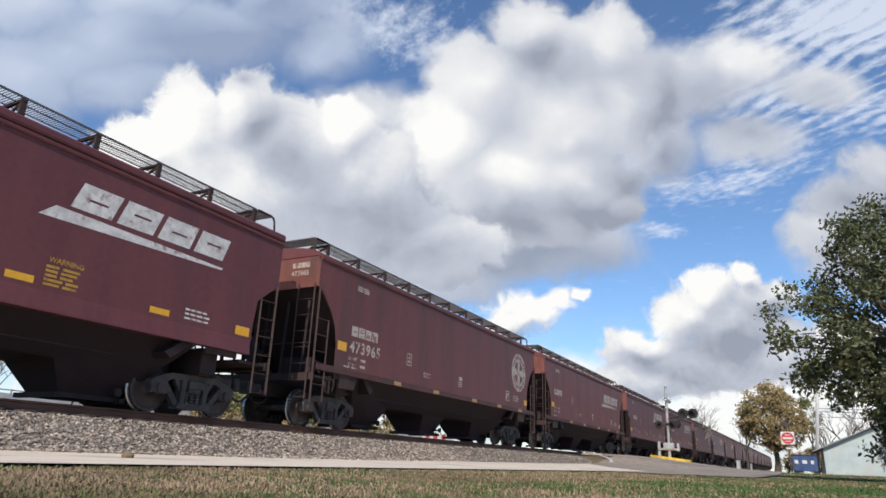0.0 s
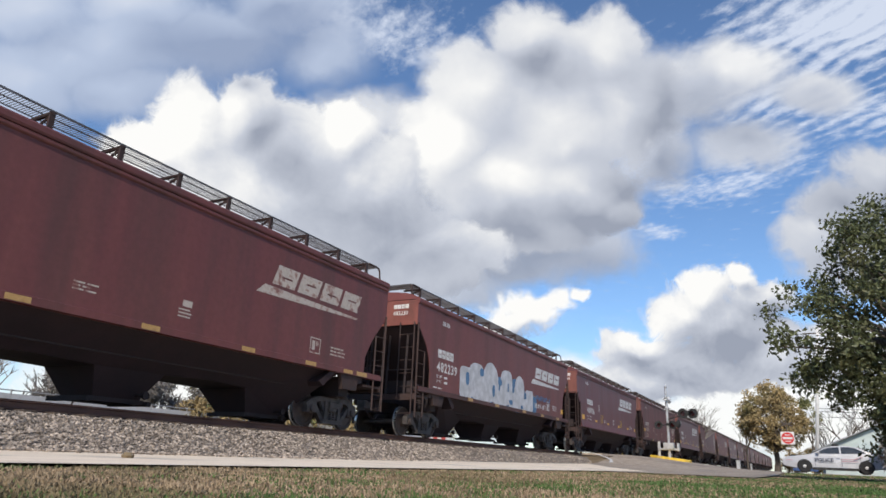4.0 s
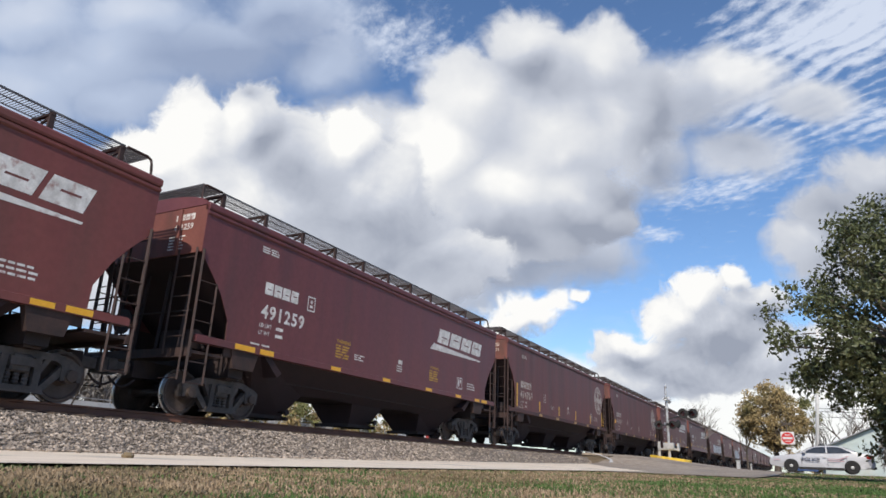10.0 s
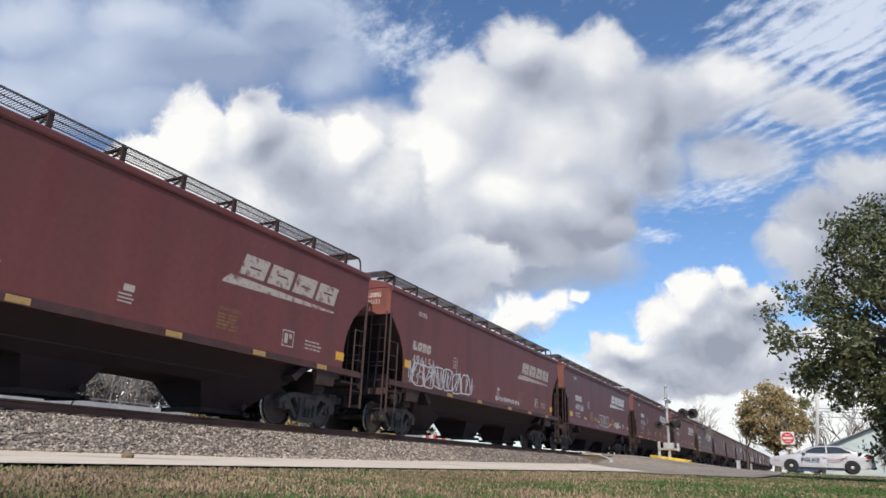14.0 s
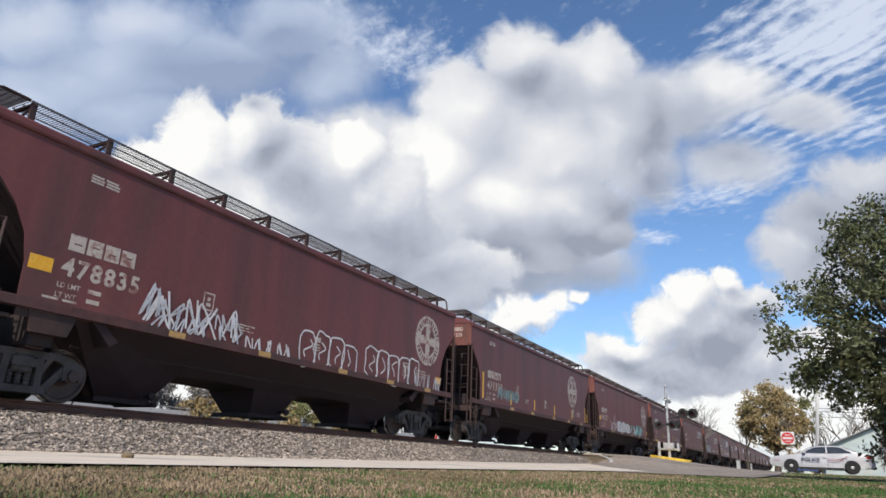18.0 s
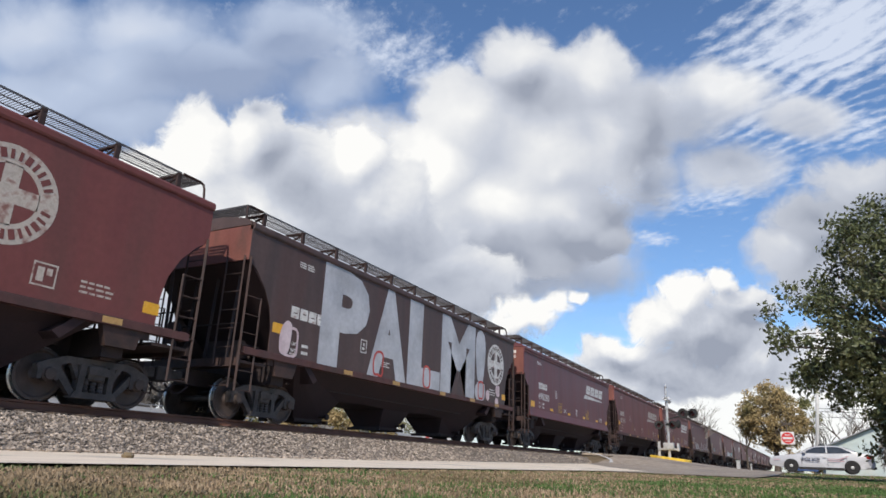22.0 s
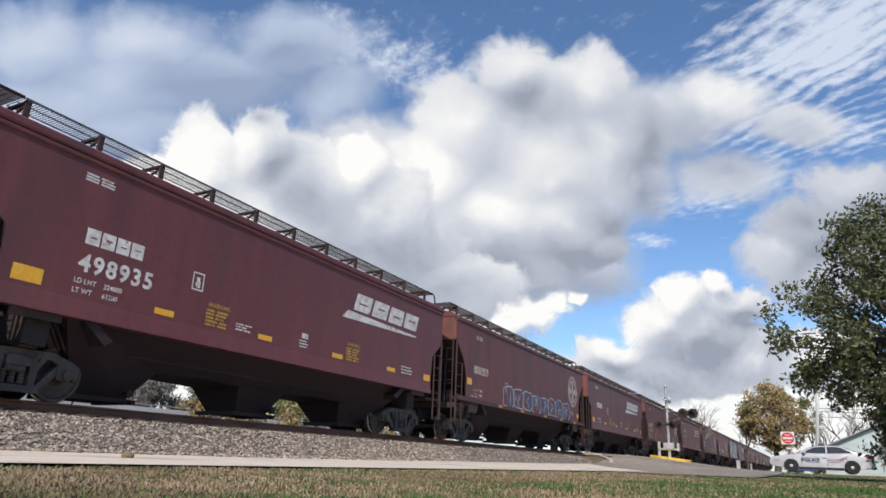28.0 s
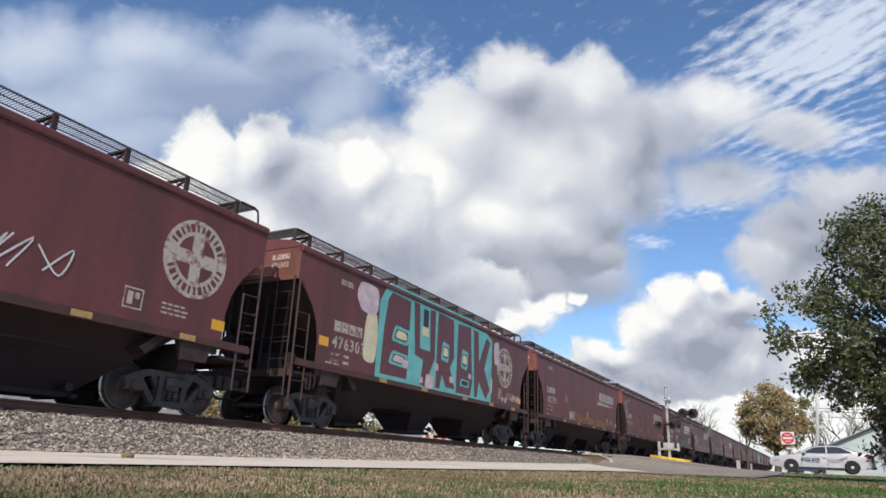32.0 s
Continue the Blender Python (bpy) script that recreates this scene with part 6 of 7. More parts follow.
# ---- sign, dumpster, house, pole ----
def no_entry_sign(x, y):
    z = ground_z(x, y)
    sign = thing("road_sign", pose(x, y, z), "red and white do-not-enter sign on a steel post", "sign")
    bm = bmesh.new()
    box(bm, -0.03, 0.03, -0.02, 0.02, -0.1, 3.2)
    part("post", bm, BARK, sign)
    bm = bmesh.new()
    box(bm, -0.385, 0.385, -0.045, -0.03, 1.66, 2.43)
    bevelled(bm, 0.006)
    panel = part("sign_panel", bm, SIGN_WHITE, sign)
    bm = bmesh.new()
    tube(bm, (0, -0.046, 2.04), (0, -0.052, 2.04), 0.35, seg=36)
    part("disc", bm, SIGN_RED, panel)
    bm = bmesh.new()
    box(bm, -0.28, 0.28, -0.058, -0.053, 1.975, 2.105)
    for zz in (1.83, 2.21):
        box(bm, -0.15, 0.15, -0.058, -0.053, zz, zz + 0.05)
    part("bar", bm, SIGN_WHITE, panel)
    bm = bmesh.new()
    for k in (-1, 1):
        box(bm, -0.36, 0.36, -0.012, 0.012, -0.04, 0.04, pose(0.02, -0.03 + 0.01 * k, 2.9, 0, k * 20, 0))
    part("crossed_board", bm, BARK, sign, "back of a weathered crossed board")
    bm = bmesh.new()
    box(bm, -0.14, 0.16, -0.05, -0.035, 1.38, 1.48)
    part("plaque", bm, SIGN_WHITE, sign)


no_entry_sign(-0.68, 48.0)


def dumpster(x, y):
    z = ground_z(x, y)
    d = thing("dumpster", pose(x, y, z), "blue steel dumpster with a dark lid", "dumpster")
    bm = bmesh.new()
    prism(bm, [(-0.85, 0.12), (0.85, 0.12), (0.85, 1.02), (-0.85, 1.22)], "X", -0.80, 0.80)
    bevelled(bm, 0.02)
    part("bin", bm, DUMPSTER, d)
    for xx in (-0.6, -0.2, 0.2, 0.6):
        bm = bmesh.new()
        box(bm, xx - 0.04, xx + 0.04, -0.91, -0.85, 0.14, 1.1)
        part("rib", bm, DUMPSTER, d)
    bm = bmesh.new()
    box(bm, -0.84, 0.84, -0.88, 0.9, 1.16, 1.24)
    bevelled(bm, 0.02)
    part("lid", bm, BLACK, d)
    for xx, w in ((-0.52, 0.24), (0.0, 0.3), (0.48, 0.2)):
        bm = bmesh.new()
        quad(bm, (xx - w / 2, -0.915, 0.62), (xx + w / 2, -0.915, 0.62), (xx + w / 2, -0.915, 0.86), (xx - w / 2, -0.915, 0.86))
        part("sticker", bm, SIGN_WHITE, d)


dumpster(0.12, 56.2)


def house(x, y):
    """Low gabled shed; its gable faces the street."""
    z = ground_z(x, y) - 0.1
    h = thing("house", pose(x, y, z), "low pale mint gabled building with a metal roof", "building")
    w, d, eave, ridge = 8.4, 9.0, 1.95, 3.85
    bm = bmesh.new()
    prism(bm, [(0, 0), (w, 0), (w, eave), (w / 2, ridge - 0.12), (0, eave)], "Y", 0, 0.15)
    part("front_wall", bm, WALL_MINT, h)
    for x0 in (0, w - 0.15):
        bm = bmesh.new()
        box(bm, x0, x0 + 0.15, 0.15, d, 0, eave)
        part("side_wall", bm, WALL_MINT, h)
    bm = bmesh.new()
    prism(bm, [(0, 0), (w, 0), (w, eave), (w / 2, ridge - 0.12), (0, eave)], "Y", d - 0.15, d)
    part("back_wall", bm, WALL_MINT, h)
    for k in (-1, 1):
        bm = bmesh.new()
        m = w / 2
        o = [(m, ridge), (m + k * (m + 0.75), eave - 0.35), (m + k * (m + 0.75), eave - 0.27), (m, ridge + 0.09)]
        prism(bm, o, "Y", -0.5, d + 0.4)
        part("roof_slope", bm, ROOF_GREY, h)
    for i in range(9):
        bm = bmesh.new()
        zz = 0.28 + i * 0.24
        box(bm, 0.0, w, -0.012, 0.0, zz, zz + 0.012)
        part("siding_joint", bm, WALL_MINT, h)


house(1.44, 58.0)


def utility_pole(x, y):
    p = thing("utility_pole", pose(x, y, 0.1), "tall pale concrete utility pole with wires", "pole")
    bm = bmesh.new()
    tube(bm, (0, 0, -0.2), (1.5, 0, 12.5), 0.16, 0.12, 12)
    part("shaft", bm, POLE_PALE, p, smooth=True)
    bm = bmesh.new()
    tube(bm, (0.3, 0, 11.9), (2.6, 0, 11.9), 0.06, seg=6)
    part("cross_arm", bm, BARK, p)
    for zz in (4.7, 5.15, 5.4):
        bm = bmesh.new()
        prev = None
        for i in range(13):
            a = i / 12
            q = Vector((0.6 + 26 * a, 2 * a, zz + 0.4 * a - 1.3 * a * (1 - a)))
            if prev is not None:
                tube(bm, prev, q, 0.018, seg=4, caps=False)
            prev = q
        part("wire", bm, BLACK, p)


utility_pole(0.95, 66.0)


# ---- beyond the track ----
def wire_fence():
    f = thing("fence", pose(-30, 12, 0), "pipe fence with white boards beyond the track", "fence")
    for i in range(18):
        bm = bmesh.new()
        tube(bm, (0, i * 2.4, -0.1), (0, i * 2.4, 2.26), 0.035, seg=6)
        part("post", bm, GALV, f)
    for zz in (2.22, 1.62):
        bm = bmesh.new()
        tube(bm, (0, 0, zz), (0, 17 * 2.4, zz), 0.028, seg=6)
        part("rail", bm, GALV, f)
    for i in range(17):
        bm = bmesh.new()
        box(bm, 0.04, 0.07, i * 2.4 + 0.02, i * 2.4 + 2.38, 1.82, 2.08)
        part("board", bm, SIGN_WHITE, f, "white painted board")


wire_fence()


def barrier(x, y, turn):
    b = thing("barrier", pose(x, y, ground_z(x, y), 0, 0, turn), "red and white striped street barricade", "barricade")
    for i in range(7):
        bm = bmesh.new()
        box(bm, -1.75 + 0.5 * i, -1.25 + 0.5 * i, -0.02, 0.02, 1.15, 1.55)
        part("board", bm, BRICK_RED if i % 2 else SIGN_WHITE, b)
    for xx in (-1.4, 1.4):
        bm = bmesh.new()
        box(bm, xx - 0.05, xx + 0.05, 0.02, 0.10, 0, 1.6)
        part("leg", bm, GALV, b)


barrier(-24.0, 44.5, -25)


def relay_box(x, y, w, h):
    b = thing("relay_box", pose(x, y, ground_z(x, y)), "small pale relay cabinet beside the track", "cabinet")
    bm = bmesh.new()
    box(bm, -w / 2, w / 2, -0.2, 0.2, 0, h)
    bevelled(bm, 0.02)
    part("body", bm, GALV, b)
    bm = bmesh.new()
    box(bm, -w / 2 - 0.04, w / 2 + 0.04, -0.24, 0.24, h, h + 0.05)
    part("cap", bm, GALV, b)


relay_box(-4.6, 60.0, 0.28, 0.7)
relay_box(-3.8, 62.0, 0.12, 0.5)
bm = bmesh.new()
lathe(bm, [(0.0, 0.05), (0.03, 0.065), (0.06, 0.03)], "Z", 7, (-5.9, 4.55, 0.0))
tagged(part("clod", bm, SOIL), "small dry clod lying on the lane", "clod")


# ---- graffiti on the car sides ----
def ribbon(bm, m, pts, width, closed=False):
    """A painted stroke of even width along points in the side's plane."""
    pts = [Vector(p) for p in pts]
    n = len(pts)
    left, right = [], []
    for i, p in enumerate(pts):
        a = pts[i - 1] if (i or closed) else p
        b = pts[(i + 1) % n] if (i < n - 1 or closed) else p
        d = b - a
        d = d.normalized() if d.length > 1e-9 else Vector((1, 0))
        o = Vector((-d.y, d.x)) * width / 2
        up = Vector((0, 0, 0.0 if closed else 0.0009 * i))
        left.append(bm.verts.new(m @ ((p + o).to_3d() + up)))
        right.append(bm.verts.new(m @ ((p - o).to_3d() + up)))
    for i in range(n if closed else n - 1):
        j = (i + 1) % n
        bm.faces.new((left[i], right[i], right[j], left[j]))


def smooth_line(pts, closed, steps=5):
    """Points on a smooth curve through pts."""
    out, n = [], len(pts)
    g = (lambda i: Vector(pts[i % n])) if closed else (lambda i: Vector(pts[min(max(i, 0), n - 1)]))
    for i in range(n if closed else n - 1):
        p0, p1, p2, p3 = g(i - 1), g(i), g(i + 1), g(i + 2)
        for k in range(steps):
            t = k / steps
            out.append(0.5 * (2 * p1 + (p2 - p0) * t + (2 * p0 - 5 * p1 + 4 * p2 - p3) * t * t + (3 * p1 - p0 - 3 * p2 + p3) * t ** 3))
    if not closed:
        out.append(Vector(pts[-1]))
    return out


def bubble(rnd, x, y, w, h, lobes=7):
    """A lumpy closed outline."""
    pts = []
    for i in range(lobes * 2):
        a = 2 * math.pi * i / (lobes * 2)
        c, s = math.cos(a), math.sin(a)
        k = rnd.uniform(0.86, 1.08)
        pts.append((x + w / 2 * k * math.copysign(abs(c) ** 0.6, c), y + h / 2 * k * math.copysign(abs(s) ** 0.6, s)))
    return smooth_line(pts, True, 4)


def sheet_part(name, car, material, draw, label=""):
    bm = bmesh.new()
    draw(bm)
    return part(name, bm, material, car, label)


def throw_up(car, y0, y1, z0, z1, n, seed, fill, line, label, lift=0.0):
    """A row of swollen shapes, filled and outlined; each is a part."""
    rnd = random.Random(seed)
    w = (y1 - y0) / n
    for i in range(n):
        pts = bubble(rnd, y0 + w * (i + 0.5), (z0 + z1) / 2 + rnd.uniform(-0.06, 0.06), w * 1.12, (z1 - z0) * rnd.uniform(0.9, 1.05))
        if fill:
            sheet_part("painted_shape", car, fill, lambda bm: flat(bm, on_side(0, 0, 1.607 + lift + 0.004 * (i % 3)), [tuple(p) for p in pts]), label)
        if line:
            sheet_part("painted_line", car, line, lambda bm: ribbon(bm, on_side(0, 0, 1.619 + lift + 0.001 * i), pts, 0.045, True))
            k = [(y0 + w * (i + 0.25 + 0.5 * rnd.random()), z0 + (z1 - z0) * (0.25 + 0.5 * j / 3)) for j in range(4)]
            sheet_part("painted_line", car, line, lambda bm: ribbon(bm, on_side(0, 0, 1.629 + lift), smooth_line(k, False, 4), 0.04))


def scribble(car, y0, y1, z0, z1, n, seed, material, width, label="scrawled spray-paint line"):
    """Separate loose strokes that loop and zigzag."""
    rnd = random.Random(seed)
    w = (y1 - y0) / n
    for i in range(n):
        c = y0 + w * (i + 0.5)
        pts = [(c + rnd.uniform(-0.62, 0.62) * w, z0 + (z1 - z0) * ((j % 2) * 0.8 + rnd.uniform(0, 0.22))) for j in range(rnd.choice((4, 5, 6)))]
        sheet_part("painted_line", car, material, lambda bm: ribbon(bm, on_side(0, 0, 1.607 + 0.0031 * (i % 5)), smooth_line(pts, False, 5), width), label)


def lettered(car, word, y0, y1, z0, z1, material, bold, x, gap=0.04, name="painted_letter", label=""):
    """Tall roller letters filling a box, each letter a part."""
    rnd = random.Random(len(word))
    n = len(word)
    wide = [0.45 if c == "!" else 1.25 if c == "M" else 1.0 for c in word]
    unit = (y1 - y0) / sum(wide)
    a = y0
    for c, k in zip(word, wide):
        vs, _ = text_shape(c, 1.0, bold, 0.0)
        lo = [min(v[i] for v in vs) for i in (0, 1)]
        hi = [max(v[i] for v in vs) for i in (0, 1)]
        b = a + unit * k
        sx, sy = (b - a - gap * 2) / (hi[0] - lo[0]), (z1 - z0) / (hi[1] - lo[1])
        m = on_side(a + gap, z0, x) @ Matrix.Diagonal((sx, sy, 1, 1)) @ Matrix.Translation((-lo[0], -lo[1], 0))
        sheet_part(name, car, material, lambda bm: put_text(bm, c, 1.0, m, bold), label)
        a = b


def yellow_bars(car, half):
    for y, z, h in [(-half + 1.1, 1.64, 1.0)] + [(-half + 1.1 + 2.9 * i, 1.62, 0.46) for i in range(1, 6)] + [(half - 1.0, 1.6, 0.8)]:
        sheet_part("reflector", car, YELLOW, lambda bm: flat(bm, on_side(y, z, 1.608), [(0, 0), (0.13, 0), (0.13, h), (0, h)]))


for extra, cars in BY_EXTRA.items():
    for car, half in cars:
        if extra in ("yellow_bars", "yellow_teal"):
            yellow_bars(car, half)
        if extra == "yellow_teal":
            scribble(car, -half + 2.4, -half + 4.9, 1.80, 2.25, 8, 3, TEAL_DULL, 0.032)
            scribble(car, -half + 2.6, -half + 5.0, 1.70, 2.15, 7, 4, TEAL_DULL, 0.028)
        if extra == "grey_blue":
            # blue shade, then swollen grey letters of falling height, then blue eyes
            rnd = random.Random(2)
            for i, (y, z, w, h) in enumerate(((-3.95, 2.1, 1.7, 1.2), (-2.6, 2.1, 2.0, 1.3), (-0.8, 2.05, 1.9, 1.3), (0.9, 2.05, 1.8, 1.35), (2.4, 1.85, 1.7, 0.9))):
                sheet_part("painted_shape", car, BLUE_SPRAY, lambda bm: flat(bm, on_side(0, 0, 1.607 + 0.004 * (i % 2)), [tuple(p) for p in bubble(rnd, y, z, w, h, 5)]), "blue shade of a graffiti piece")
            for i, (y, z, w, h) in enumerate(((-4.35, 2.05, 1.2, 1.2), (-3.5, 2.2, 1.35, 1.35), (-2.1, 2.3, 1.5, 1.5), (-0.5, 2.3, 1.35, 1.5), (1.0, 2.2, 1.15, 1.4), (2.2, 1.98, 1.1, 1.0), (-2.9, 1.8, 1.6, 0.75), (-1.2, 1.78, 1.6, 0.7), (0.4, 1.78, 1.5, 0.7), (1.7, 1.75, 1.2, 0.6))):
                sheet_part("painted_shape", car, GREY_WHITE, lambda bm: flat(bm, on_side(0, 0, 1.616 + 0.004 * (i % 2 if i < 6 else 2)), [tuple(p) for p in bubble(rnd, y, z, w, h, 4)]), "swollen grey graffiti shape")
            for y, z, w, h in ((-1.85, 2.0, 0.26, 0.5), (-1.2, 2.42, 0.40, 0.3), (-0.32, 2.3, 0.16, 0.4), (0.35, 2.5, 0.3, 0.22), (0.0, 1.72, 0.42, 0.2), (1.3, 1.62, 0.35, 0.16), (1.7, 2.15, 0.3, 0.3), (-4.3, 2.2, 0.3, 0.5), (-3.0, 2.6, 0.4, 0.3)):
                sheet_part("painted_shape", car, BLUE_SPRAY, lambda bm: flat(bm, on_side(0, 0, 1.629), [tuple(p) for p in bubble(rnd, y, z, w, h, 4)]))
            scribble(car, 2.9, 5.2, 2.1, 2.35, 7, 40, BLUE_SPRAY, 0.05)
            scribble(car, 2.9, 4.9, 1.72, 1.98, 8, 41, WHITE_SPRAY, 0.035)
        if extra == "bubbles":
            throw_up(car, -3.0, 7.0, 1.55, 2.70, 5, 5, GREY_WHITE, DARK_FILL, "swollen white graffiti shape with black lines")
        if extra == "bubbles2":
            throw_up(car, -2.6, 1.0, 1.5, 2.2, 3, 6, WHITE_SPRAY, DARK_FILL, "swollen white graffiti shape")
            scribble(car, 1.6, 5.2, 1.5, 2.3, 6, 8, TEAL, 0.10)
            scribble(car, -4.5, 4.8, 1.45, 2.1, 9, 9, WHITE_SPRAY, 0.06)
        if extra == "row":
            scribble(car, -1.5, 6.8, 1.40, 1.56, 26, 12, WHITE_SPRAY, 0.035)
        if extra == "tags":
            scribble(car, -4.2, -0.6, 1.40, 1.56, 12, 14, WHITE_SPRAY, 0.035)
            throw_up(car, -0.9, 1.5, 1.56, 2.25, 4, 15, None, WHITE_SPRAY, "")
            scribble(car, 2.9, 4.2, 1.70, 2.12, 5, 16, WHITE_SPRAY, 0.05)
            scribble(car, 2.95, 4.1, 1.65, 2.0, 5, 17, WHITE_SPRAY, 0.04)
        if extra == "white":
            throw_up(car, -6.6, -2.4, 1.58, 2.30, 6, 18, None, WHITE_SPRAY, "")
            scribble(car, -6.8, -2.2, 1.56, 2.40, 9, 19, GREY_WHITE, 0.05)
            scribble(car, 0.0, 2.7, 1.66, 1.86, 14, 68, WHITE_SPRAY, 0.026)
        if extra == "outline":
            scribble(car, -4.95, -4.4, 1.62, 2.4, 2, 20, GREY_WHITE, 0.05)
            scribble(car, -5.0, -2.5, 1.50, 2.30, 5, 46, WHITE_SPRAY, 0.05)
            for j, z in enumerate((1.5, 1.75)):
                scribble(car, -4.6, -2.3, z, z + 0.35, 6, 47 + j, GREY_WHITE, 0.04)
            scribble(car, -2.2, -0.6, 1.45, 1.8, 5, 49, WHITE_SPRAY, 0.04)
            throw_up(car, -0.3, 2.1, 1.40, 2.30, 4, 21, None, WHITE_SPRAY, "")
            throw_up(car, 2.6, 5.6, 1.40, 2.35, 5, 22, None, WHITE_SPRAY, "")
            scribble(car, 5.4, 7.2, 1.4, 2.0, 5, 23, GREY_WHITE, 0.03)
        if extra == "scrawl":
            scribble(car, -7.0, -6.0, 2.4, 3.7, 4, 24, WHITE_SPRAY, 0.055)
            for r in (0.34, 0.2, 0.09):
                sheet_part("painted_line", car, WHITE_SPRAY, lambda bm: ribbon(bm, on_side(-6.35, 2.1), [(r * math.cos(i * 0.4), r * math.sin(i * 0.4)) for i in range(15)], 0.05))
        if extra == "palm":
            lettered(car, "PALM!", -half + 2.75, half - 2.95, 1.44, 4.24, SILVER_FILL, 0.055, 1.608, 0.02, label="tall silver roller-painted letter")
            for y, z, w, h in ((half - 1.75, 2.05, 0.42, 0.46), (half - 1.85, 1.56, 0.32, 0.42), (half - 2.75, 1.78, 0.34, 0.40), (-half + 1.5, 1.95, 0.42, 0.8)):
                sheet_part("painted_shape", car, PINKISH, lambda bm: flat(bm, on_side(0, 0, 1.616), [tuple(p) for p in bubble(random.Random(int(y * 9)), y, z, w, h, 4)]), "pale pink spray blob")
            for y in (-half + 1.7, -half + 5.6, 0.4, half - 3.4):
                rnd = random.Random(int(y * 10))
                sheet_part("painted_line", car, PINKISH if abs(y) > 5 else BRICK_RED, lambda bm: ribbon(bm, on_side(0, 0, 1.614), bubble(rnd, y, 1.9, 0.5, 0.7, 4), 0.07, True))
        if extra == "star":
            scribble(car, -2.6, -1.3, 1.75, 2.45, 4, 26, WHITE_SPRAY, 0.04)
        if extra == "faint":
            throw_up(car, -3.6, 5.4, 1.45, 2.35, 8, 27, None, GREY_WHITE, "")
            scribble(car, -3.6, 5.4, 1.45, 2.45, 9, 28, BLUE_SPRAY, 0.08)
        if extra == "blue_white":
            for j, z in enumerate((1.8, 2.05, 2.3, 2.5)):
                scribble(car, -7.05 + 0.06 * j, -6.5, z, z + 0.26, 3, 29 + j, WHITE_SPRAY, 0.035)
            scribble(car, -6.15, -4.9, 2.04, 2.30, 3, 30, WHITE_SPRAY, 0.035)
            for j, z in enumerate((2.75, 3.0, 3.3)):
                scribble(car, -2.95 + 0.1 * (2 - j), -2.1 - 0.1 * j, z, z + 0.28, 3, 61 + j, WHITE_SPRAY, 0.035)
            scribble(car, -1.6, -0.7, 2.6, 3.3, 2, 31, WHITE_SPRAY, 0.045)
            for j, z in enumerate((2.0, 2.2)):
                scribble(car, -3.2, -1.9, z, z + 0.3, 5, 66 + j, WHITE_SPRAY, 0.035)
            throw_up(car, -0.3, 3.4, 1.45, 2.25, 5, 32, None, BLUE_SPRAY, "")
            scribble(car, -0.3, 3.4, 1.45, 2.2, 7, 33, TEAL, 0.04)
            scribble(car, 4.6, 6.4, 2.0, 2.5, 6, 34, WHITE_SPRAY, 0.035)
        if extra == "head":
            for k in ([(-6.9, 3.3), (-6.6, 3.62), (-6.2, 3.5), (-6.1, 3.0), (-6.4, 2.5), (-6.5, 2.2), (-6.7, 2.7), (-6.95, 3.0), (-6.9, 3.3)], [(-6.75, 2.95), (-6.45, 3.0), (-6.2, 2.9)], [(-6.6, 3.3), (-6.4, 3.45), (-6.25, 3.3)], [(-7.15, 3.25), (-7.0, 3.5), (-6.85, 3.3)], [(-6.62, 2.75), (-6.45, 2.68), (-6.32, 2.78)], [(-6.5, 3.15), (-6.42, 2.9), (-6.5, 2.84)]):
                sheet_part("painted_line", car, WHITE_SPRAY, lambda bm: ribbon(bm, on_side(-0.62, 0.15), smooth_line(k, False, 5), 0.04), "outline of a drawn figure")
        if extra == "wire":
            scribble(car, -2.2, 4.4, 1.46, 1.95, 17, 36, YELLOW_DIM, 0.03)
            scribble(car, -3.2, -2.2, 1.55, 2.05, 4, 37, WHITE_SPRAY, 0.035)
        if extra == "script":
            scribble(car, -1.5, 3.6, 1.9, 2.5, 7, 38, WHITE_SPRAY, 0.035)
        if extra == "big_teal":
            def shape(points, material, x, label=""):
                sheet_part("painted_shape", car, material, lambda bm: flat(bm, on_side(0, 0, x), points), label)

            def lump(y, z, w, h, seed, material, x, label=""):
                shape([tuple(p) for p in bubble(random.Random(seed), y, z, w, h, 5)], material, x, label)
            maroon = PAINT["maroon"]
            # cream and pink roller patches, then a teal field, tall maroon letters on it and their inlays
            lump(-4.75, 2.65, 0.75, 1.5, 4, CREAM, 1.606, "cream roller patch")
            lump(-5.0, 3.7, 1.1, 0.85, 5, PINKISH, 1.610, "pale pink roller patch")
            lump(4.5, 3.55, 0.6, 1.0, 7, PINKISH, 1.606, "pale pink roller patch")
            lump(3.8, 2.2, 0.5, 0.7, 6, CREAM, 1.606, "cream roller patch")
            shape([(-4.45, 1.42), (3.9, 1.42), (4.0, 4.0), (3.4, 4.2), (-3.6, 4.36), (-4.1, 4.25), (-4.4, 3.8)], TEAL, 1.614, "teal field of a graffiti piece")
            sheet_part("painted_line", car, TEAL, lambda bm: flat(bm, on_side(0, 0, 1.657), [(-3.8, 4.385), (2.6, 4.385), (2.6, 4.455), (-3.8, 4.455)]), "teal band along the eave")
            letter = "tall maroon painted letter"
            shape([(-4.2, 1.65), (-2.65, 1.65), (-2.6, 4.15), (-3.75, 4.2), (-3.95, 3.95), (-4.1, 3.1)], maroon, 1.618, letter)
            shape([(-2.4, 4.2), (-2.2, 2.5), (-1.65, 2.4), (-1.8, 1.6), (-1.45, 1.55), (-0.85, 2.6), (-0.9, 4.2), (-1.3, 4.15), (-1.2, 2.75), (-1.9, 2.75), (-2.0, 4.2)], maroon, 1.618, letter)
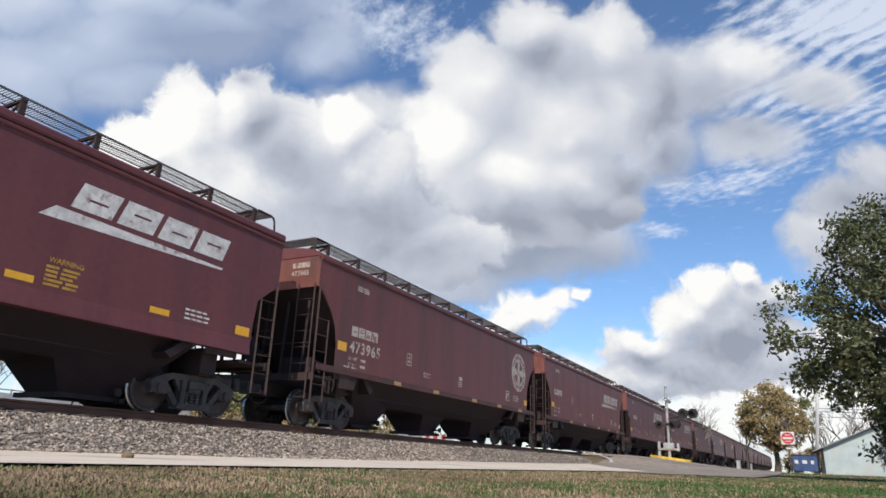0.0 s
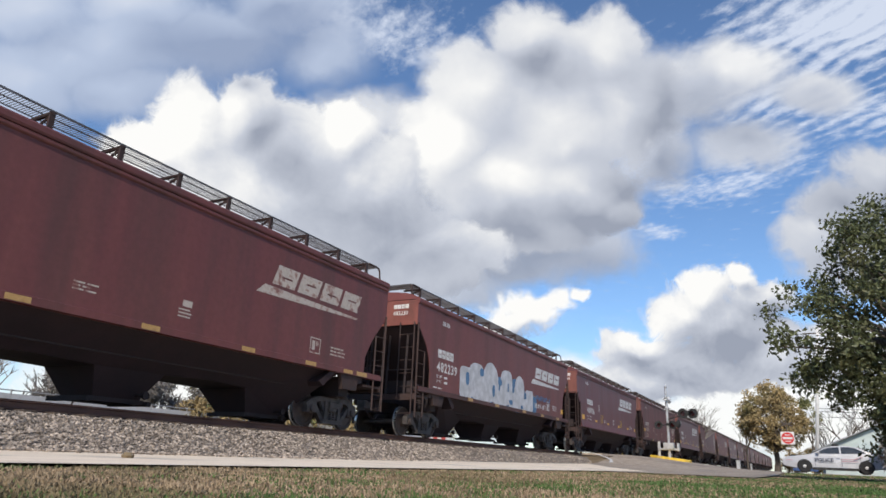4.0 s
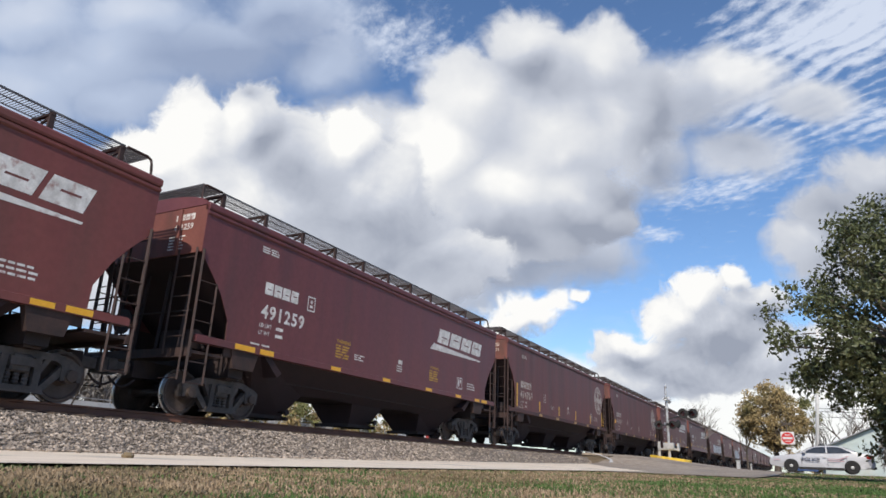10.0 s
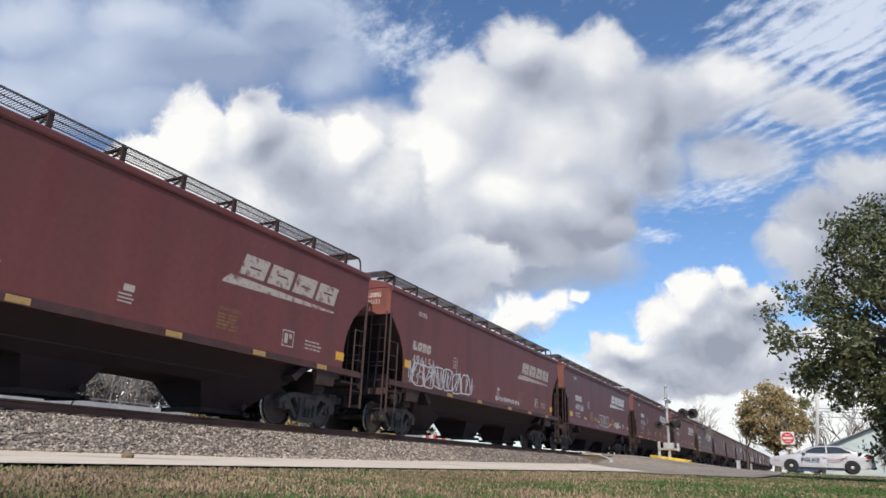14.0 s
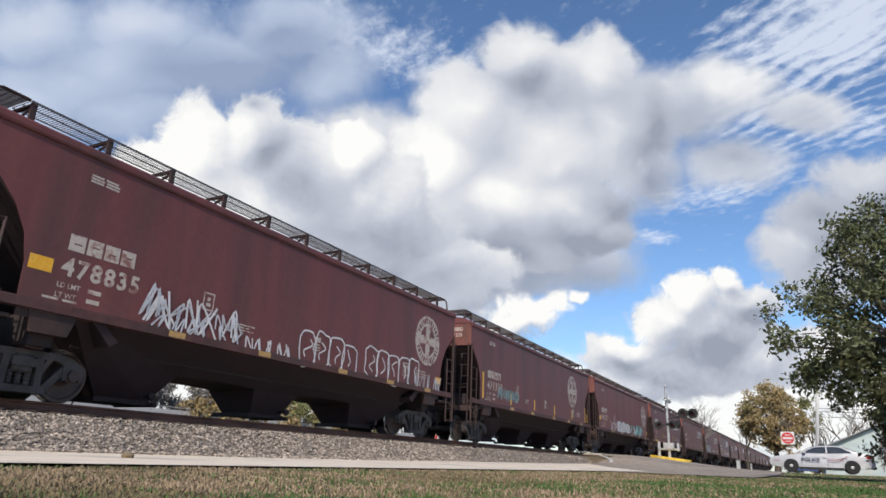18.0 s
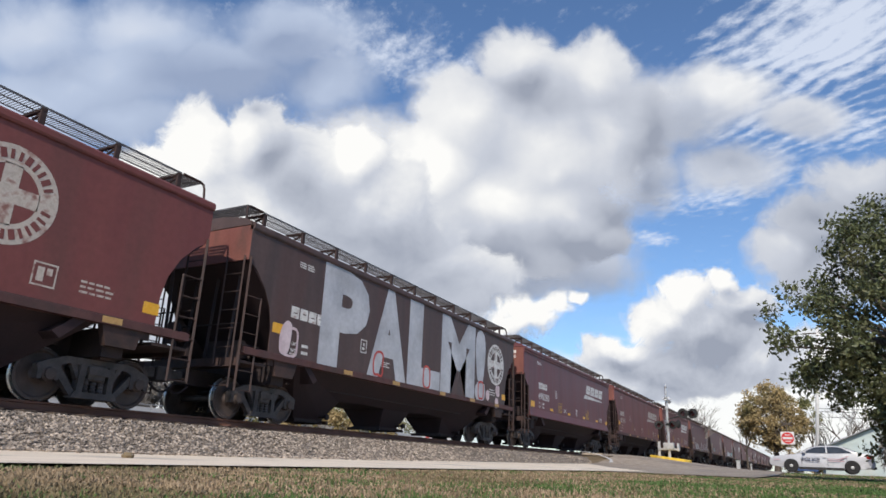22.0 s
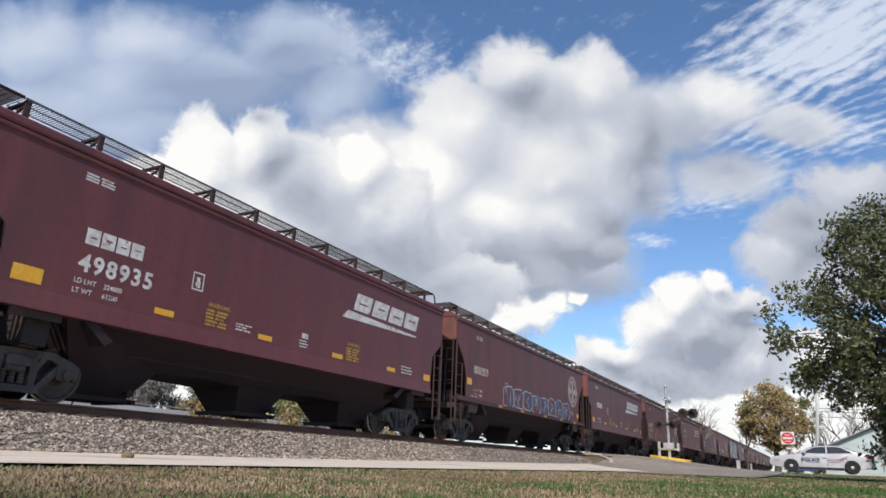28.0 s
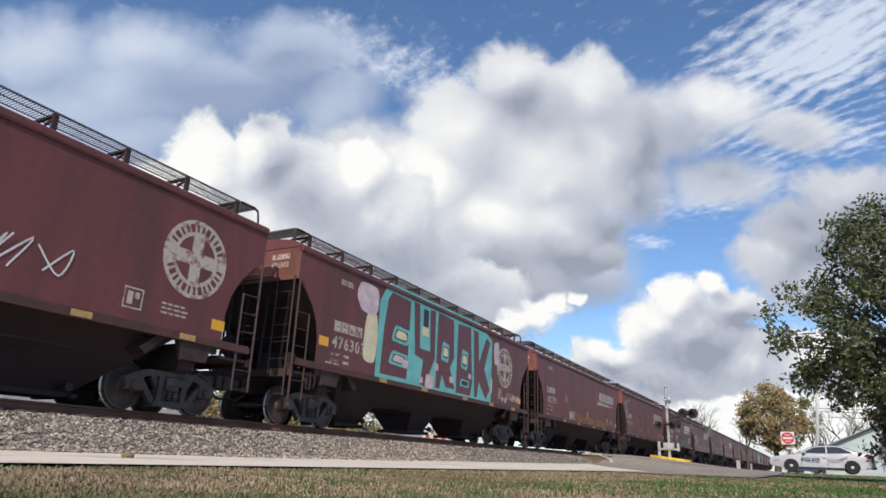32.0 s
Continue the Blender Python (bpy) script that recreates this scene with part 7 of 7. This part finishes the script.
            shape([(-0.7, 4.2), (-0.75, 1.6), (-0.45, 1.6), (-0.3, 2.1), (0.0, 1.7), (0.7, 1.7), (0.3, 2.4), (0.6, 2.8), (0.5, 4.15)], maroon, 1.618, letter)
            shape([(0.85, 4.1), (0.8, 1.6), (2.0, 1.6), (2.15, 2.1), (1.95, 4.15)], maroon, 1.618, letter)
            shape([(2.2, 4.15), (2.35, 1.6), (2.6, 1.6), (2.75, 2.2), (3.4, 1.6), (3.8, 2.0), (3.25, 2.75), (3.8, 3.9), (3.4, 4.0), (2.75, 2.95), (2.65, 4.1)], maroon, 1.618, letter)
            for y, z, w, h, inner in ((-3.1, 2.95, 1.1, 0.55, CREAM), (-3.2, 2.2, 1.1, 0.45, PINKISH), (-0.1, 2.9, 0.6, 0.7, CREAM), (1.45, 2.85, 0.6, 0.75, CREAM), (1.5, 2.0, 0.8, 0.28, DARK_FILL)):
                lump(y, z, w, h, 8, TEAL, 1.622, "teal opening of a painted letter")
                lump(y, z, w * 0.74, h * 0.62, 8, DARK_FILL, 1.626)
                lump(y, z, w * 0.62, h * 0.48, 9, inner, 1.630)
            shape([(-1.8, 3.2), (-1.35, 3.2), (-1.35, 3.5), (-1.8, 3.5)], CREAM, 1.622)
            shape([(-1.75, 3.52), (-1.4, 3.52), (-1.4, 4.1), (-1.75, 4.1)], DARK_FILL, 1.622)
            for y, z, w in ((-2.8, 2.1, 0.35), (-1.2, 1.75, 0.6), (-0.75, 2.3, 0.3), (-1.75, 1.75, 0.25), (0.4, 2.0, 0.3), (1.9, 2.3, 0.25)):
                lump(y, z, w, w * 0.8, int(y * 7), PINKISH, 1.634, "pale pink paint splash")
            scribble(car, 5.0, 5.6, 1.65, 1.9, 2, 44, WHITE_SPRAY, 0.03)
            scribble(car, 6.0, 6.9, 1.75, 2.05, 4, 45, CREAM, 0.035)


# ---- things that move ----


# small surges of the train about its even pace, metres at whole seconds
SURGE = {0: 0.19, 1: 0.19, 2: -0.06, 3: 0.04, 6: -0.25, 7: -0.06, 8: -0.05, 9: -0.43, 10: 0.30, 11: 0.0, 12: -0.26, 13: -0.19, 14: 0.36, 17: 0.2, 18: 0.15, 19: 0.08, 20: -0.38, 21: 0.02, 22: -0.03, 23: -0.04, 25: 0.06, 28: 0.02, 29: 0.1, 30: -0.35, 31: 0.28, 32: 0.34}


def run(t):
    """Way of the train since 0 s: it picks up a little speed near the end."""
    keys = sorted(SURGE)
    return SPEED * t + 0.3 * max(0.0, t - 25.5) + float(np.interp(t, keys, [SURGE[k] for k in keys]))


def roll_wheels(car, s0):
    """Turn the wheelsets of a car while it passes near."""
    t0, t1 = max(0.0, (-14 - s0) / SPEED), min(32.0, (50 - s0) / SPEED)
    f0, f1 = math.ceil(t0 * FPS), math.floor(t1 * FPS)
    if f1 - f0 < 2:
        return
    for o in car.children_recursive:
        if not o.name.startswith("wheelset"):
            continue
        at = lambda f: Matrix.Translation(o.location) @ Matrix.Rotation(-(run(f / FPS) - run(f0 / FPS)) / 0.457, 4, "X")
        rows = [(f / FPS, at(f)) for f in range(f0, f1 + 1)]
        if f0 > 0:
            rows.insert(0, (0.0, at(f0)))
        if f1 < 32 * FPS:
            rows.append((32.0, at(f1)))
        walk(o, rows)


def motions():
    for car, s0 in CARS:
        walk(car, [(1.0 * i, track_pose(s0 + run(1.0 * i))) for i in range(33)])
        roll_wheels(car, s0)
    for cloud, rows in CLOUD_ROWS:
        walk(cloud, rows)
    for mover, rows in OTHER_ROWS:
        walk(mover, rows)


motions()
